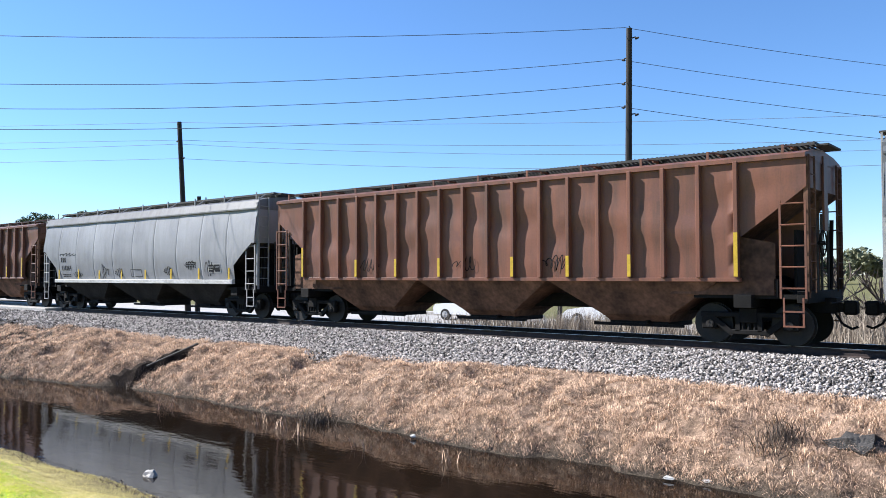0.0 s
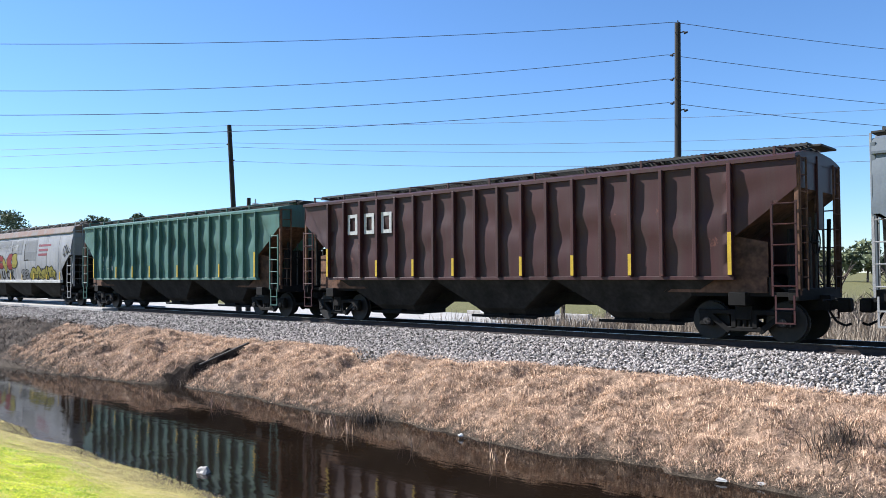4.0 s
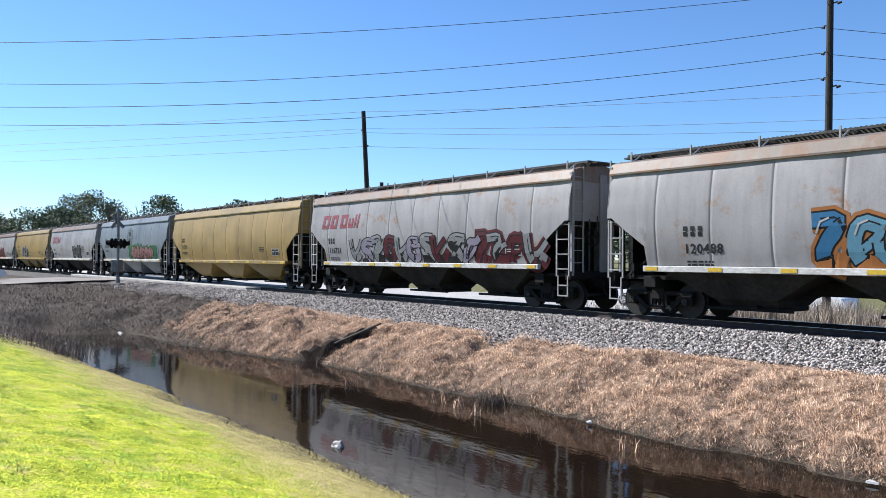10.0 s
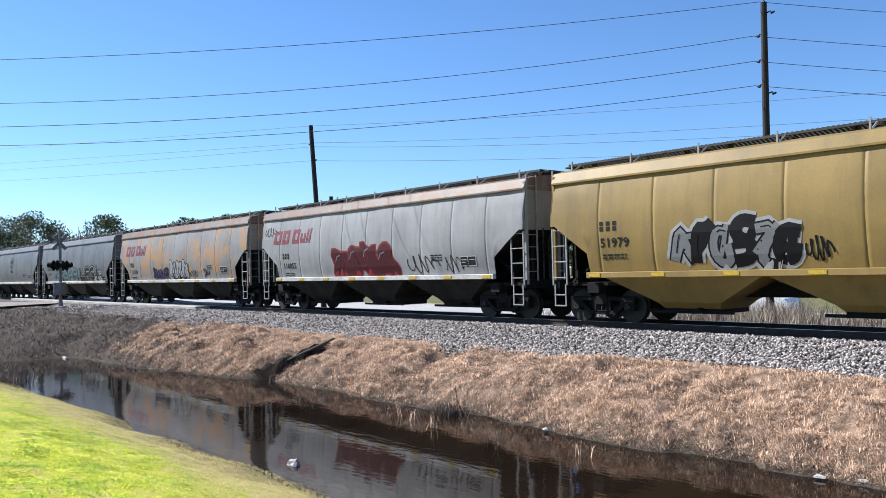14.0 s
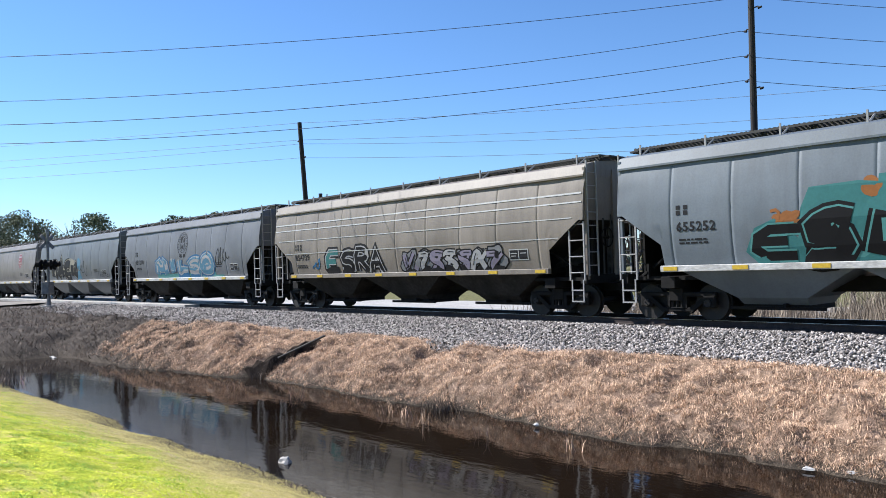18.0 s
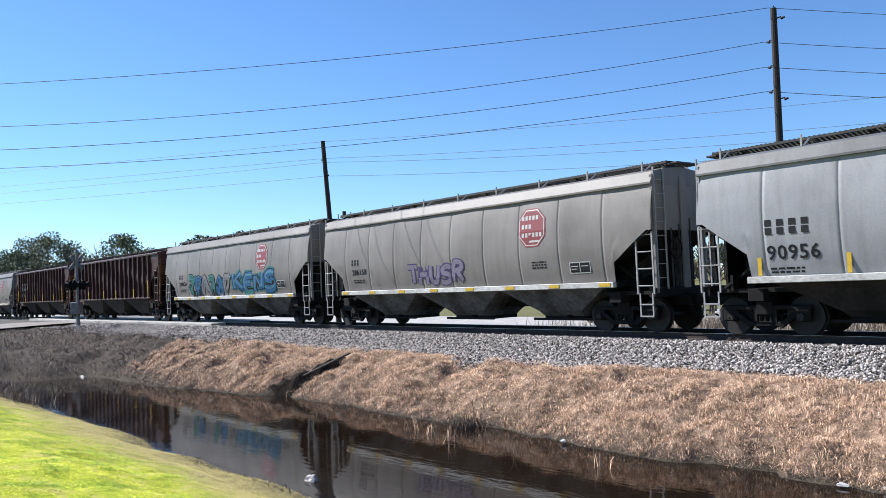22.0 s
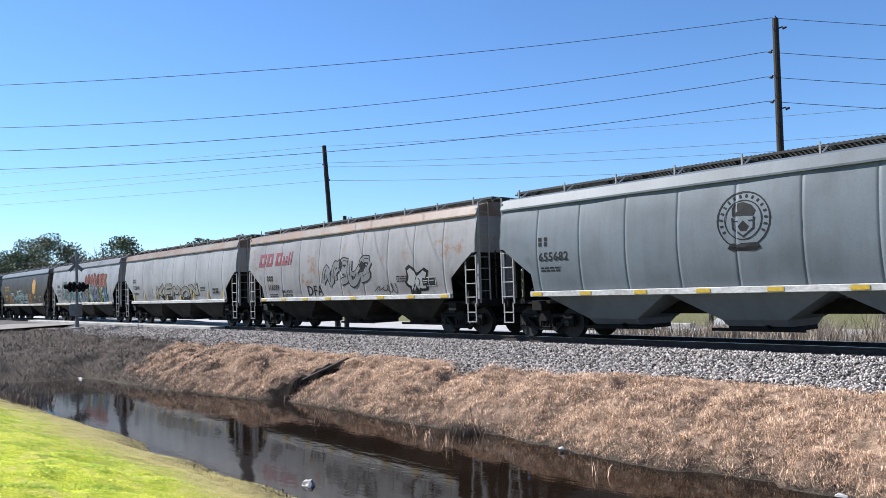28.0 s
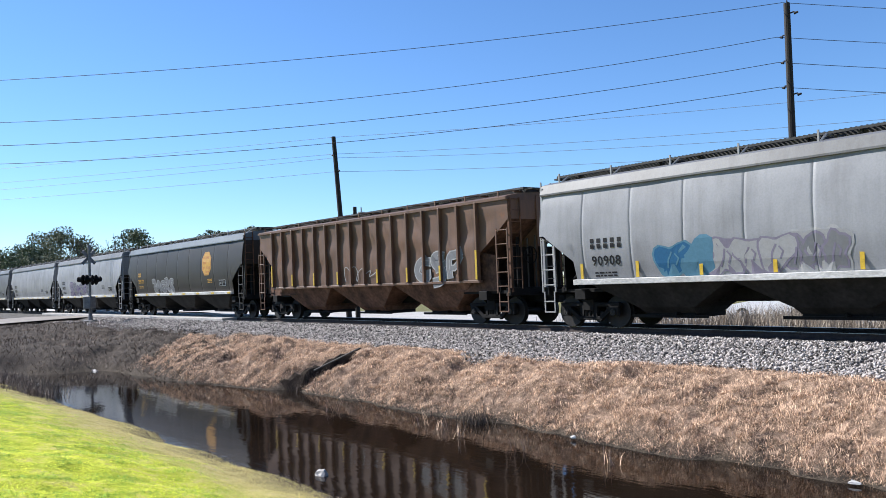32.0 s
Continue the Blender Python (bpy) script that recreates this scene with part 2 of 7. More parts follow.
def leafy(name, c1, c2, rough=0.7, trans=0.0, patch=None, up=0.0):
    """Blades or leaves: colour by piece, optional patches of another colour, light let through, soft upward shading."""
    m, nt, bsdf = tree_of(name)
    g = nt.nodes.new("ShaderNodeNewGeometry")
    c = ramp_of(nt, g.outputs["Random Per Island"], [(0.0, c1), (1.0, c2)])
    if patch:
        k = ramp_of(nt, noise_of(nt, patch[0], 5, 0.65), [(patch[1], grey(0.0)), (patch[1] + 0.14, grey(0.9))])
        c = blend_of(nt, k, c, patch[2])
    nt.links.new(c, bsdf.inputs["Base Color"])
    bsdf.inputs["Roughness"].default_value = rough
    bsdf.inputs["Specular IOR Level"].default_value = 0.2
    if up:
        vm = nt.nodes.new("ShaderNodeMix")
        vm.data_type = "VECTOR"
        vm.inputs[0].default_value = up
        nt.links.new(g.outputs["Normal"], vm.inputs[4])
        vm.inputs[5].default_value = (-0.25, -0.1, 1.0)
        nrm = nt.nodes.new("ShaderNodeVectorMath")
        nrm.operation = "NORMALIZE"
        nt.links.new(vm.outputs[1], nrm.inputs[0])
        nt.links.new(nrm.outputs[0], bsdf.inputs["Normal"])
    if trans:
        thru = nt.nodes.new("ShaderNodeBsdfTranslucent")
        mixer = nt.nodes.new("ShaderNodeMixShader")
        mixer.inputs[0].default_value = trans
        nt.links.new(c, thru.inputs[0])
        nt.links.new(bsdf.outputs[0], mixer.inputs[1])
        nt.links.new(thru.outputs[0], mixer.inputs[2])
        nt.links.new(mixer.outputs[0], [n for n in nt.nodes if n.type == "OUTPUT_MATERIAL"][0].inputs[0])
    return m


M_GROUND = make_ground()
M_LAWN = leafy("lawn_blades", (0.4, 0.54, 0.012), (0.95, 0.93, 0.05), patch=(2.4, 0.48, (0.16, 0.27, 0.008)), up=0.6)
M_TUFT = leafy("lawn_weed_leaves", (0.13, 0.28, 0.01), (0.34, 0.5, 0.03), up=0.85)
M_STRAW = leafy("dry_grass_blades", (0.14, 0.09, 0.06), (0.9, 0.63, 0.43), patch=(1.6, 0.53, (0.27, 0.18, 0.13)), up=0.42)
M_BRUSH = leafy("grey_brown_dead_weeds", (0.05, 0.037, 0.028), (0.26, 0.19, 0.145), up=0.3)
M_MARGIN = leafy("yellowed_grass_blades", (0.36, 0.3, 0.09), (0.7, 0.6, 0.22), patch=(1.1, 0.6, (0.26, 0.2, 0.1)), up=0.9)
M_WEED = leafy("dead_weed_stems", (0.045, 0.035, 0.028), (0.18, 0.135, 0.1))
M_REED = leafy("pale_reed_stems", (0.13, 0.105, 0.08), (0.44, 0.38, 0.31))
M_LEAF = leafy("tree_leaves", (0.06, 0.075, 0.04), (0.17, 0.19, 0.1))
M_LEAF2 = leafy("olive_tree_leaves", (0.085, 0.095, 0.055), (0.22, 0.22, 0.13))
M_STONE = leafy("ballast_stone", (0.022, 0.02, 0.018), (0.56, 0.51, 0.475), 0.9)
M_BALLAST = mottled("ballast_bed", (0.025, 0.022, 0.02), (0.075, 0.069, 0.064), 1.4, 0.95, bump=1.0, bump_dist=0.05, fine=12)
M_MUD = mottled("dark_gully_mud", (0.014, 0.01, 0.008), (0.045, 0.033, 0.025), 5, 0.95, bump=0.6, bump_dist=0.03, spec=0.08)
M_BARK = mottled("bark", (0.06, 0.045, 0.035), (0.12, 0.095, 0.075), 6, 0.9, bump=0.8, stretch=(1, 1, 0.2))
M_POLE = mottled("creosoted_pole_timber", (0.008, 0.0065, 0.006), (0.022, 0.017, 0.015), 5, 0.85, bump=0.5, stretch=(1, 1, 0.06))
M_TIE = mottled("weathered_sleeper_timber", (0.025, 0.021, 0.018), (0.06, 0.05, 0.042), 5, 0.9, bump=0.6)
M_RAIL = mottled("rusty_rail_web", (0.02, 0.014, 0.012), (0.05, 0.032, 0.026), 6, 0.8)
M_RAILTOP = mottled("polished_rail_head", (0.45, 0.45, 0.46), (0.6, 0.6, 0.6), 3, 0.28, metal=1.0, bump=0.0)
M_CONCRETE = mottled("concrete_paving", (0.29, 0.275, 0.255), (0.4, 0.38, 0.355), 0.8, 0.85, bump=0.2)
M_ASPHALT = mottled("worn_asphalt", (0.13, 0.115, 0.1), (0.22, 0.195, 0.17), 1.2, 0.9, bump=0.3)
M_ALU = mottled("aluminium_mast", (0.4, 0.4, 0.4), (0.55, 0.55, 0.54), 5, 0.5, metal=0.4, bump=0.05)
M_WIRE = plain_paint("wire", (0.03, 0.03, 0.032), 0.6)
M_WIRE2 = plain_paint("pale_wire", (0.22, 0.25, 0.3), 0.6)
M_GLASS_DARK = plain_paint("dark_window_glass", (0.02, 0.022, 0.025), 0.08, 0.02)
M_CARBODY = plain_paint("white_car_paint", (0.72, 0.73, 0.75), 0.25, 0.03)
M_TYRE = plain_paint("tyre_rubber", (0.02, 0.02, 0.02), 0.8)
M_RIM = plain_paint("alloy_rim", (0.4, 0.4, 0.41), 0.35, 0.05)


def make_water():
    m, nt, bsdf = tree_of("murky_ditch_water")
    n = noise_of(nt, 2.2, 3, 0.5, (0.35, 1.0, 1.0))
    n2 = noise_of(nt, 0.35, 2, 0.5)
    ripple = noise_of(nt, 9.0, 2, 0.5, (0.3, 1.0, 1.0))
    n = blend_of(nt, 0.3, n, ripple)
    nt.links.new(ramp_of(nt, n2, [(0.3, (0.006, 0.004, 0.003)), (0.7, (0.013, 0.0085, 0.0055))]), bsdf.inputs["Base Color"])
    bsdf.inputs["Roughness"].default_value = 0.05
    bsdf.inputs["IOR"].default_value = 1.333
    bump_of(nt, bsdf, n, 0.2, 0.02)
    return m


M_WATER = make_water()

# ---- mesh helpers ----
def finish(bm, name, smooth=False):
    me = bpy.data.meshes.new(name)
    bmesh.ops.recalc_face_normals(bm, faces=bm.faces)
    bm.to_mesh(me)
    bm.free()
    if smooth:
        me.polygons.foreach_set("use_smooth", [True] * len(me.polygons))
    return me


def box(bm, x0, x1, y0, y1, z0, z1, bevel=0.0):
    r = bmesh.ops.create_cube(bm, size=1, matrix=Matrix.LocRotScale(((x0 + x1) / 2, (y0 + y1) / 2, (z0 + z1) / 2), None, (abs(x1 - x0), abs(y1 - y0), abs(z1 - z0))))
    if bevel:
        es = list({e for v in r["verts"] for e in v.link_edges})
        bmesh.ops.bevel(bm, geom=es, offset=bevel, segments=1, affect="EDGES")
    return bm


def tube(bm, p, q, r, n=6, r2=None):
    p, q = Vector(p), Vector(q)
    d = q - p
    m = Matrix.Translation((p + q) / 2) @ d.to_track_quat("Z", "Y").to_matrix().to_4x4()
    bmesh.ops.create_cone(bm, cap_ends=True, segments=n, radius1=r, radius2=r if r2 is None else r2, depth=d.length, matrix=m)
    return bm


def poly(bm, pts):
    return bm.faces.new([bm.verts.new(p) for p in pts])


def raw_mesh(name, verts, faces):
    me = bpy.data.meshes.new(name)
    verts = np.asarray(verts, np.float32).reshape(-1, 3)
    faces = np.asarray(faces, np.int32)
    n, k = faces.shape
    me.vertices.add(len(verts))
    me.vertices.foreach_set("co", verts.ravel())
    me.loops.add(n * k)
    me.loops.foreach_set("vertex_index", faces.ravel())
    me.polygons.add(n)
    me.polygons.foreach_set("loop_start", np.arange(0, n * k, k, dtype=np.int32))
    me.update(calc_edges=True)
    me.validate()
    return me


def part(name, me, material, parent, label="", at=None):
    """One mesh (a bmesh or shared mesh data) as one object under a thing or a part; the material sits on the object."""
    if isinstance(me, bmesh.types.BMesh):
        me = finish(me, name)
    ob = new(name, me)
    if not me.materials:
        me.materials.append(material)
    if me.materials[0] != material:
        ob.material_slots[0].link = "OBJECT"
        ob.material_slots[0].material = material
    ob.parent = parent
    if at is not None:
        ob.matrix_basis = at
    if label:
        ob["label"] = label
    return ob


def thing(name, label, category, at=None, group="", kind=""):
    ob = new(name)
    ob.empty_display_size = 0.3
    tagged(ob, label, category, group, kind)
    if at is not None:
        ob.matrix_basis = at
    return ob


def solid(name, me, material, label, category, kind="", group=""):
    if isinstance(me, bmesh.types.BMesh):
        me = finish(me, name)
    ob = new(name, me)
    me.materials.append(material)
    return tagged(ob, label, category, group, kind)


rng = np.random.default_rng(7)

# ---- ground, ditch, track ----
def lattice(x, y, size, seed):
    """Smooth value noise in 0..1 on a plane."""
    u, v = np.asarray(x) / size, np.asarray(y) / size
    i, j = np.floor(u).astype(np.int64), np.floor(v).astype(np.int64)
    fu, fv = u - i, v - j
    fu, fv = fu * fu * (3 - 2 * fu), fv * fv * (3 - 2 * fv)
    def h(a, b):
        k = (a * 374761393 + b * 668265263 + seed * 1442695041) & 0x7FFFFFFF
        k = ((k ^ (k >> 13)) * 1274126177) & 0x7FFFFFFF
        return (k & 0xFFFF) / 65535.0
    return (h(i, j) * (1 - fu) + h(i + 1, j) * fu) * (1 - fv) + (h(i, j + 1) * (1 - fu) + h(i + 1, j + 1) * fu) * fv


def smooth(a, b, v):
    t = np.clip((v - a) / (b - a), 0, 1)
    return t * t * (3 - 2 * t)


WATER = -1.8
SECTION_Y = [-400, -40, -24, -19.5, -16.5, -14.3, -13.1, -12.7, -11.5, -8.6, -7.4, -6.95, -6.4, -5.6, -4.9, -4.2, -2.5, 2.5, 4.5, 6.5, 11, 18, 30, 60, 400]
SECTION_Z = [0.5, 0.3, 0.1, 0.0, -0.62, -1.3, -1.74, -1.86, -2.3, -2.3, -1.98, -1.8, -1.42, -1.0, -0.78, -0.62, -0.42, -0.42, -0.7, -1.15, -1.2, -1.1, -1.05, -0.9, -0.5]


def gz(x, y):
    x, y = np.asarray(x, float), np.asarray(y, float)
    w = 1.6 * smooth(-21.0, -32.0, x) * smooth(-11.0, -8.5, y) * smooth(-3.8, -5.6, y)
    wig = (lattice(x, y * 0.3, 2.3, 3) - 0.5) * 0.5 * smooth(-10.5, -8, y) * smooth(-3.6, -5.0, y) + (lattice(x, y * 0.3, 1.6, 9) - 0.5) * 0.4 * smooth(-10.0, -12.0, y) * smooth(-15.5, -13.5, y)
    z = np.interp(y + w + wig, SECTION_Y, SECTION_Z)
    bank = smooth(-7.6, -6.4, y + w) * smooth(-3.9, -4.8, y)
    puff = np.abs(2 * lattice(x + 0.3 * y, y, 0.9, 15) - 1) ** 0.8 - 0.35
    z = z + bank * ((lattice(x, y, 1.2, 5) - 0.45) * 0.34 + puff * 0.2 + (lattice(x, y, 0.5, 6) - 0.5) * 0.25 + (lattice(x, y, 0.22, 16) - 0.5) * 0.1)
    lawn = smooth(-13.0, -14.0, y) * smooth(-30, -20, y)
    z = z + lawn * ((lattice(x, y, 1.4, 8) - 0.5) * 0.1 + (lattice(x, y, 0.42, 18) - 0.5) * 0.075)
    # gully that cuts through the bank
    gx = -22.3 + (y + 5.0) * 0.41
    z = z - 0.36 * np.exp(-((x - gx) / 0.3) ** 2) * smooth(-4.6, -5.2, y) * smooth(-7.6, -6.6, y)
    # the ditch ends in front of the level crossing
    e = smooth(-34.0, -42.0, x + (lattice(x, y, 2.0, 4) - 0.5) * 2) * smooth(-3.0, -4.5, y) * smooth(-22, -17, y)
    z = z * (1 - e) + e * np.maximum(z, -0.75 + 0.4 * smooth(-44, -52, x) + (lattice(x, y, 1.0, 2) - 0.5) * 0.25)
    return z


def spread(fine0, fine1, step, far, grow=1.16):
    c = list(np.arange(fine0, fine1 + step / 2, step))
    d, s = c[-1], step
    while d < far:
        s *= grow
        d += s
        c.append(d)
    d, s, front = c[0], step, []
    while d > -far:
        s *= grow
        d -= s
        front.append(d)
    return np.array(front[::-1] + c)


gx_, gy_ = spread(-46, 6, 0.15, 3000), spread(-20.5, 6, 0.12, 3000)
GX, GY = np.meshgrid(gx_, gy_, indexing="ij")
GZ = gz(GX, GY)
nx, ny = GX.shape
idx = np.arange(nx * ny).reshape(nx, ny)
quads = np.stack([idx[:-1, :-1], idx[1:, :-1], idx[1:, 1:], idx[:-1, 1:]], -1).reshape(-1, 4)
me = raw_mesh("ground", np.stack([GX, GY, GZ], -1), quads)
me.polygons.foreach_set("use_smooth", [True] * len(me.polygons))
solid("ground", me, M_GROUND, "grassy ground with a ditch bank of dry straw-coloured grass", "ground", "structure")

bm = bmesh.new()
poly(bm, [(-50, -14.6, WATER), (160, -14.6, WATER), (160, -6.0, WATER), (-50, -6.0, WATER)])
solid("water", bm, M_WATER, "still murky brown water reflecting the train in the ditch", "water", "structure")

# ballast bed with loose stones on it
def toe(x):
    return 4.0 + 1.1 * smooth(-27.0, -34.0, x) + (lattice(x, x * 0, 1.7, 21) - 0.5) * 0.7 + 0.45 * np.exp(-((x + 15.6) / 1.8) ** 2)


def ballast_z(x, y):
    a = np.abs(y)
    t = np.where(y < 0, toe(x), 4.0)
    return np.interp(a, [0, 1.95], [-0.19, -0.19]) - 0.5 * np.clip((a - 1.95) / (t - 1.95), 0, 1.0) ** 1.1 - 1.2 * np.maximum(a - t, 0)


bx = np.concatenate([np.arange(-900, -60, 20.0), np.arange(-60, 8, 0.5), np.arange(8, 900, 20.0)])
by = np.concatenate([np.linspace(-6.2, -1.95, 16), np.linspace(-1.2, 1.2, 4), np.linspace(1.95, 4.6, 8)])
BX, BY = np.meshgrid(bx, by, indexing="ij")
BZ = ballast_z(BX, BY) + (lattice(BX, BY, 0.6, 31) - 0.5) * 0.05
n1, n2 = BX.shape
idx = np.arange(n1 * n2).reshape(n1, n2)
quads = np.stack([idx[:-1, :-1], idx[1:, :-1], idx[1:, 1:], idx[:-1, 1:]], -1).reshape(-1, 4)
me = raw_mesh("ballast_bed", np.stack([BX, BY, BZ], -1), quads)
solid("ballast_bed", me, M_BALLAST, "grey crushed stone ballast bed under the track", "ballast", "structure")

OCT_V = np.array([(1, 0, 0), (-1, 0, 0), (0, 1, 0), (0, -1, 0), (0, 0, 1), (0, 0, -1)], float)
OCT_F = np.array([(0, 2, 4), (2, 1, 4), (1, 3, 4), (3, 0, 4), (2, 0, 5), (1, 2, 5), (3, 1, 5), (0, 3, 5)])


def scatter_stones(n, x0, x1, lo, hi):
    x = rng.uniform(x0, x1, n)
    t = toe(x) + 0.12
    y = -1.42 - (t - 1.42) * rng.random(n) ** 0.95
    z = ballast_z(x, y)
    v = OCT_V[None] * rng.uniform(lo, hi, (n, 1, 1)) * rng.uniform(0.65, 1.25, (n, 6, 1))
    v = v + rng.normal(0, 0.012, (n, 6, 3))
    ang = rng.uniform(0, 6.28, n)
    c, s = np.cos(ang)[:, None], np.sin(ang)[:, None]
    v = np.stack([v[..., 0] * c - v[..., 1] * s, v[..., 0] * s + v[..., 1] * c, v[..., 2] * 0.85], -1)
    v += np.stack([x, y, np.maximum(z, gz(x, y)) + rng.uniform(-0.02, 0.055, n)], -1)[:, None]
    f = (OCT_F[None] + (np.arange(n) * 6)[:, None, None]).reshape(-1, 3)
    return v.reshape(-1, 3), f


sv, sf = scatter_stones(62000, -24, 5, 0.021, 0.042)
sv2, sf2 = scatter_stones(34000, -60, -24, 0.028, 0.05)
me = raw_mesh("ballast_stones", np.concatenate([sv, sv2]), np.concatenate([sf, sf2 + len(sv)]))
solid("ballast_stones", me, M_STONE, "loose pale grey crushed ballast stones beside the track", "gravel", "stuff")

# rails and sleepers
track = thing("railway_track", "straight single railway track on timber sleepers", "railway track", kind="structure")
for side in (-1, 1):
    c = side * 0.7525
    bm = bmesh.new()
    prof = [(-0.07, -0.18), (0.07, -0.18), (0.07, -0.165), (0.01, -0.145), (0.01, -0.045), (0.036, -0.035), (0.036, -0.003), (-0.036, -0.003), (-0.036, -0.035), (-0.01, -0.045), (-0.01, -0.145), (-0.07, -0.165)]
    r0 = [bm.verts.new((-950, c + y, z)) for y, z in prof]
    r1 = [bm.verts.new((950, c + y, z)) for y, z in prof]
    for i in range(len(prof)):
        j = (i + 1) % len(prof)
        bm.faces.new((r0[i], r0[j], r1[j], r1[i]))
    rail = part("rail", bm, M_RAIL, track, "rusty steel rail")
    bm = box(bmesh.new(), -950, 950, c - 0.03, c + 0.03, -0.003, 0.0)
    part("rail_head", bm, M_RAILTOP, rail, "polished running surface")
tie_me = finish(box(bmesh.new(), -0.115, 0.115, -1.3, 1.3, -0.36, -0.165, 0.01), "sleeper")
for i in range(150):
    part("sleeper", tie_me, M_TIE, track, at=pose(-66 + 0.53 * i, 0.02 * math.sin(i * 2.3), 0.004 * math.sin(i * 5.1), 0, 0, 0.8 * math.sin(i * 3.7)))

# level crossing, roads behind
crossing = thing("level_crossing", "pale concrete level crossing panels between and beside the rails", "level crossing", kind="structure")
pan = finish(box(bmesh.new(), -1.2, 1.2, -0.42, 0.42, -0.2, -0.004, 0.015), "crossing_panel")
for i in range(16):
    for yc in (-1.3, -0.28, 0.28, 1.3):
        part("crossing_panel", pan, M_CONCRETE, crossing, at=Matrix.Translation((-41.3 - 2.43 * i, yc, 0)) @ Matrix.Diagonal((1, 0.62 if abs(yc) < 1 else 1, 1, 1)))


def strip(name, centre, half, rows, material, label, lift=0.02, step=4):
    """A road surface laid on the ground along a line of (x, y) points."""
    bm = bmesh.new()
    prev = None
    (xa, ya), (xb, yb) = rows
    d = Vector((xb - xa, yb - ya)).normalized()
    nrm = Vector((-d.y, d.x))
    n = int(math.hypot(xb - xa, yb - ya) / step)
    for i in range(n + 1):
        p = Vector((xa, ya)).lerp(Vector((xb, yb)), i / n)
        ring = []
        for s in np.linspace(-half, half, 7):
            q = p + nrm * s
            zz = float(gz(q.x, q.y)) if centre is None else centre(q.x, q.y)
            ring.append(bm.verts.new((q.x, q.y, zz + lift)))
        if prev:
            for k in range(6):
                bm.faces.new((prev[k], prev[k + 1], ring[k + 1], ring[k]))
        prev = ring
    return solid(name, bm, material, label, "road", "structure")


def road_z(x, y):
    return max(float(gz(x, y)), -0.18) if abs(y) < 6 else float(gz(x, y)) * min(1, (abs(y) - 6) / 8) + (-0.18) * max(0, 1 - (abs(y) - 6) / 8)


strip("road", road_z, 5.0, ((-52.0, -41.8), (-68.5, -1.85)), M_ASPHALT, "worn grey asphalt road leading up to the level crossing", 0.03)
strip("road", road_z, 5.0, ((-68.5, 1.85), (-72.0, 14.6)), M_ASPHALT, "worn grey asphalt road behind the level crossing", 0.03)
strip("road", None, 3.4, ((-400.0, 18.2), (300.0, 18.2)), M_CONCRETE, "pale concrete road running behind the railway", 0.05)

# dark mud in the bed of the gully
bm = bmesh.new()
prev = None
for i in range(19):
    y = -4.85 - 2.2 * i / 18
    cx = -22.58 + (y + 5.0) * 0.41 + 0.05 * math.sin(i * 1.7)
    half_w = 0.16 + 0.24 * i / 18 + 0.06 * math.sin(i * 2.3)
    row = [bm.verts.new((cx + s * half_w, y, float(gz(cx + s * half_w, y)) + (0.1 if abs(s) < 1 else 0.02))) for s in (-1, -0.5, 0, 0.5, 1)]
    if prev:
        for k in range(4):
            bm.faces.new((prev[k], prev[k + 1], row[k + 1], row[k]))
    prev = row
solid("gully_bed", bm, M_MUD, "dark wet mud in a narrow gully down the bank", "mud", "structure")

# ---- covered hopper cars ----
SIDE_Z = [1.42, 1.8, 2.4, 3.1, 3.7, 4.06]
SIDE_Y = [1.45, 1.54, 1.605, 1.585, 1.505, 1.425]


def side_y(z):
    return float(np.interp(z, SIDE_Z, SIDE_Y))


def low_edge(ax, h):
    """Lower edge of a smooth side sheet: it rises over the truck at both ends."""
    return float(np.interp(ax, [h - 1.34, h - 1.3, h - 0.16], [1.42, 1.98, 2.8]))


MESHES = {}


def cached(key, make, smooth_shade=False):
    if key not in MESHES:
        MESHES[key] = finish(make(), key[0], smooth_shade)
    return MESHES[key]


def grid_faces(bm, rows):
    for r0, r1 in zip(rows, rows[1:]):
        for i in range(len(r0) - 1):
            bm.faces.new((r0[i], r0[i + 1], r1[i + 1], r1[i]))


def skin_y(h, x, z):
    """Half width of a smooth car at a point of its side: seams drawn in, panels slightly dented."""
    u = ((x + h) / (h / 5)) % 1.0
    seam = 0.01 if min(u, 1 - u) < 0.004 and abs(x) < h - 0.1 else 0.0
    return side_y(z) - 0.004 * (2 * u - 1) ** 4 - seam + 0.014 * math.sin(x * 2.1 + z * 1.3) * math.sin(z * 1.7 + x * 0.6)


def smooth_side(h, s):
    """One side sheet of ten panels that bulge between welded seams."""
    bm = bmesh.new()
    step = 2 * h / 10
    us = (0.0, 0.006, 0.05, 0.15, 0.35, 0.65, 0.85, 0.95, 0.994)
    xs = sorted(set([round(-h + (k + u) * step, 4) for k in range(10) for u in us] + [h, h - 1.34, h - 1.3, h - 0.16, 0.16 - h, 1.3 - h, 1.34 - h]))
    rows = []
    for k in range(11):
        row = []
        for x in xs:
            lo = low_edge(abs(x), h)
            z = lo + (4.06 - lo) * k / 10
            row.append(bm.verts.new((x, s * skin_y(h, x, z), z)))
        rows.append(row)
    grid_faces(bm, rows)
    return bm


INSET = 1.48    # from the end of a ribbed car to its first rib


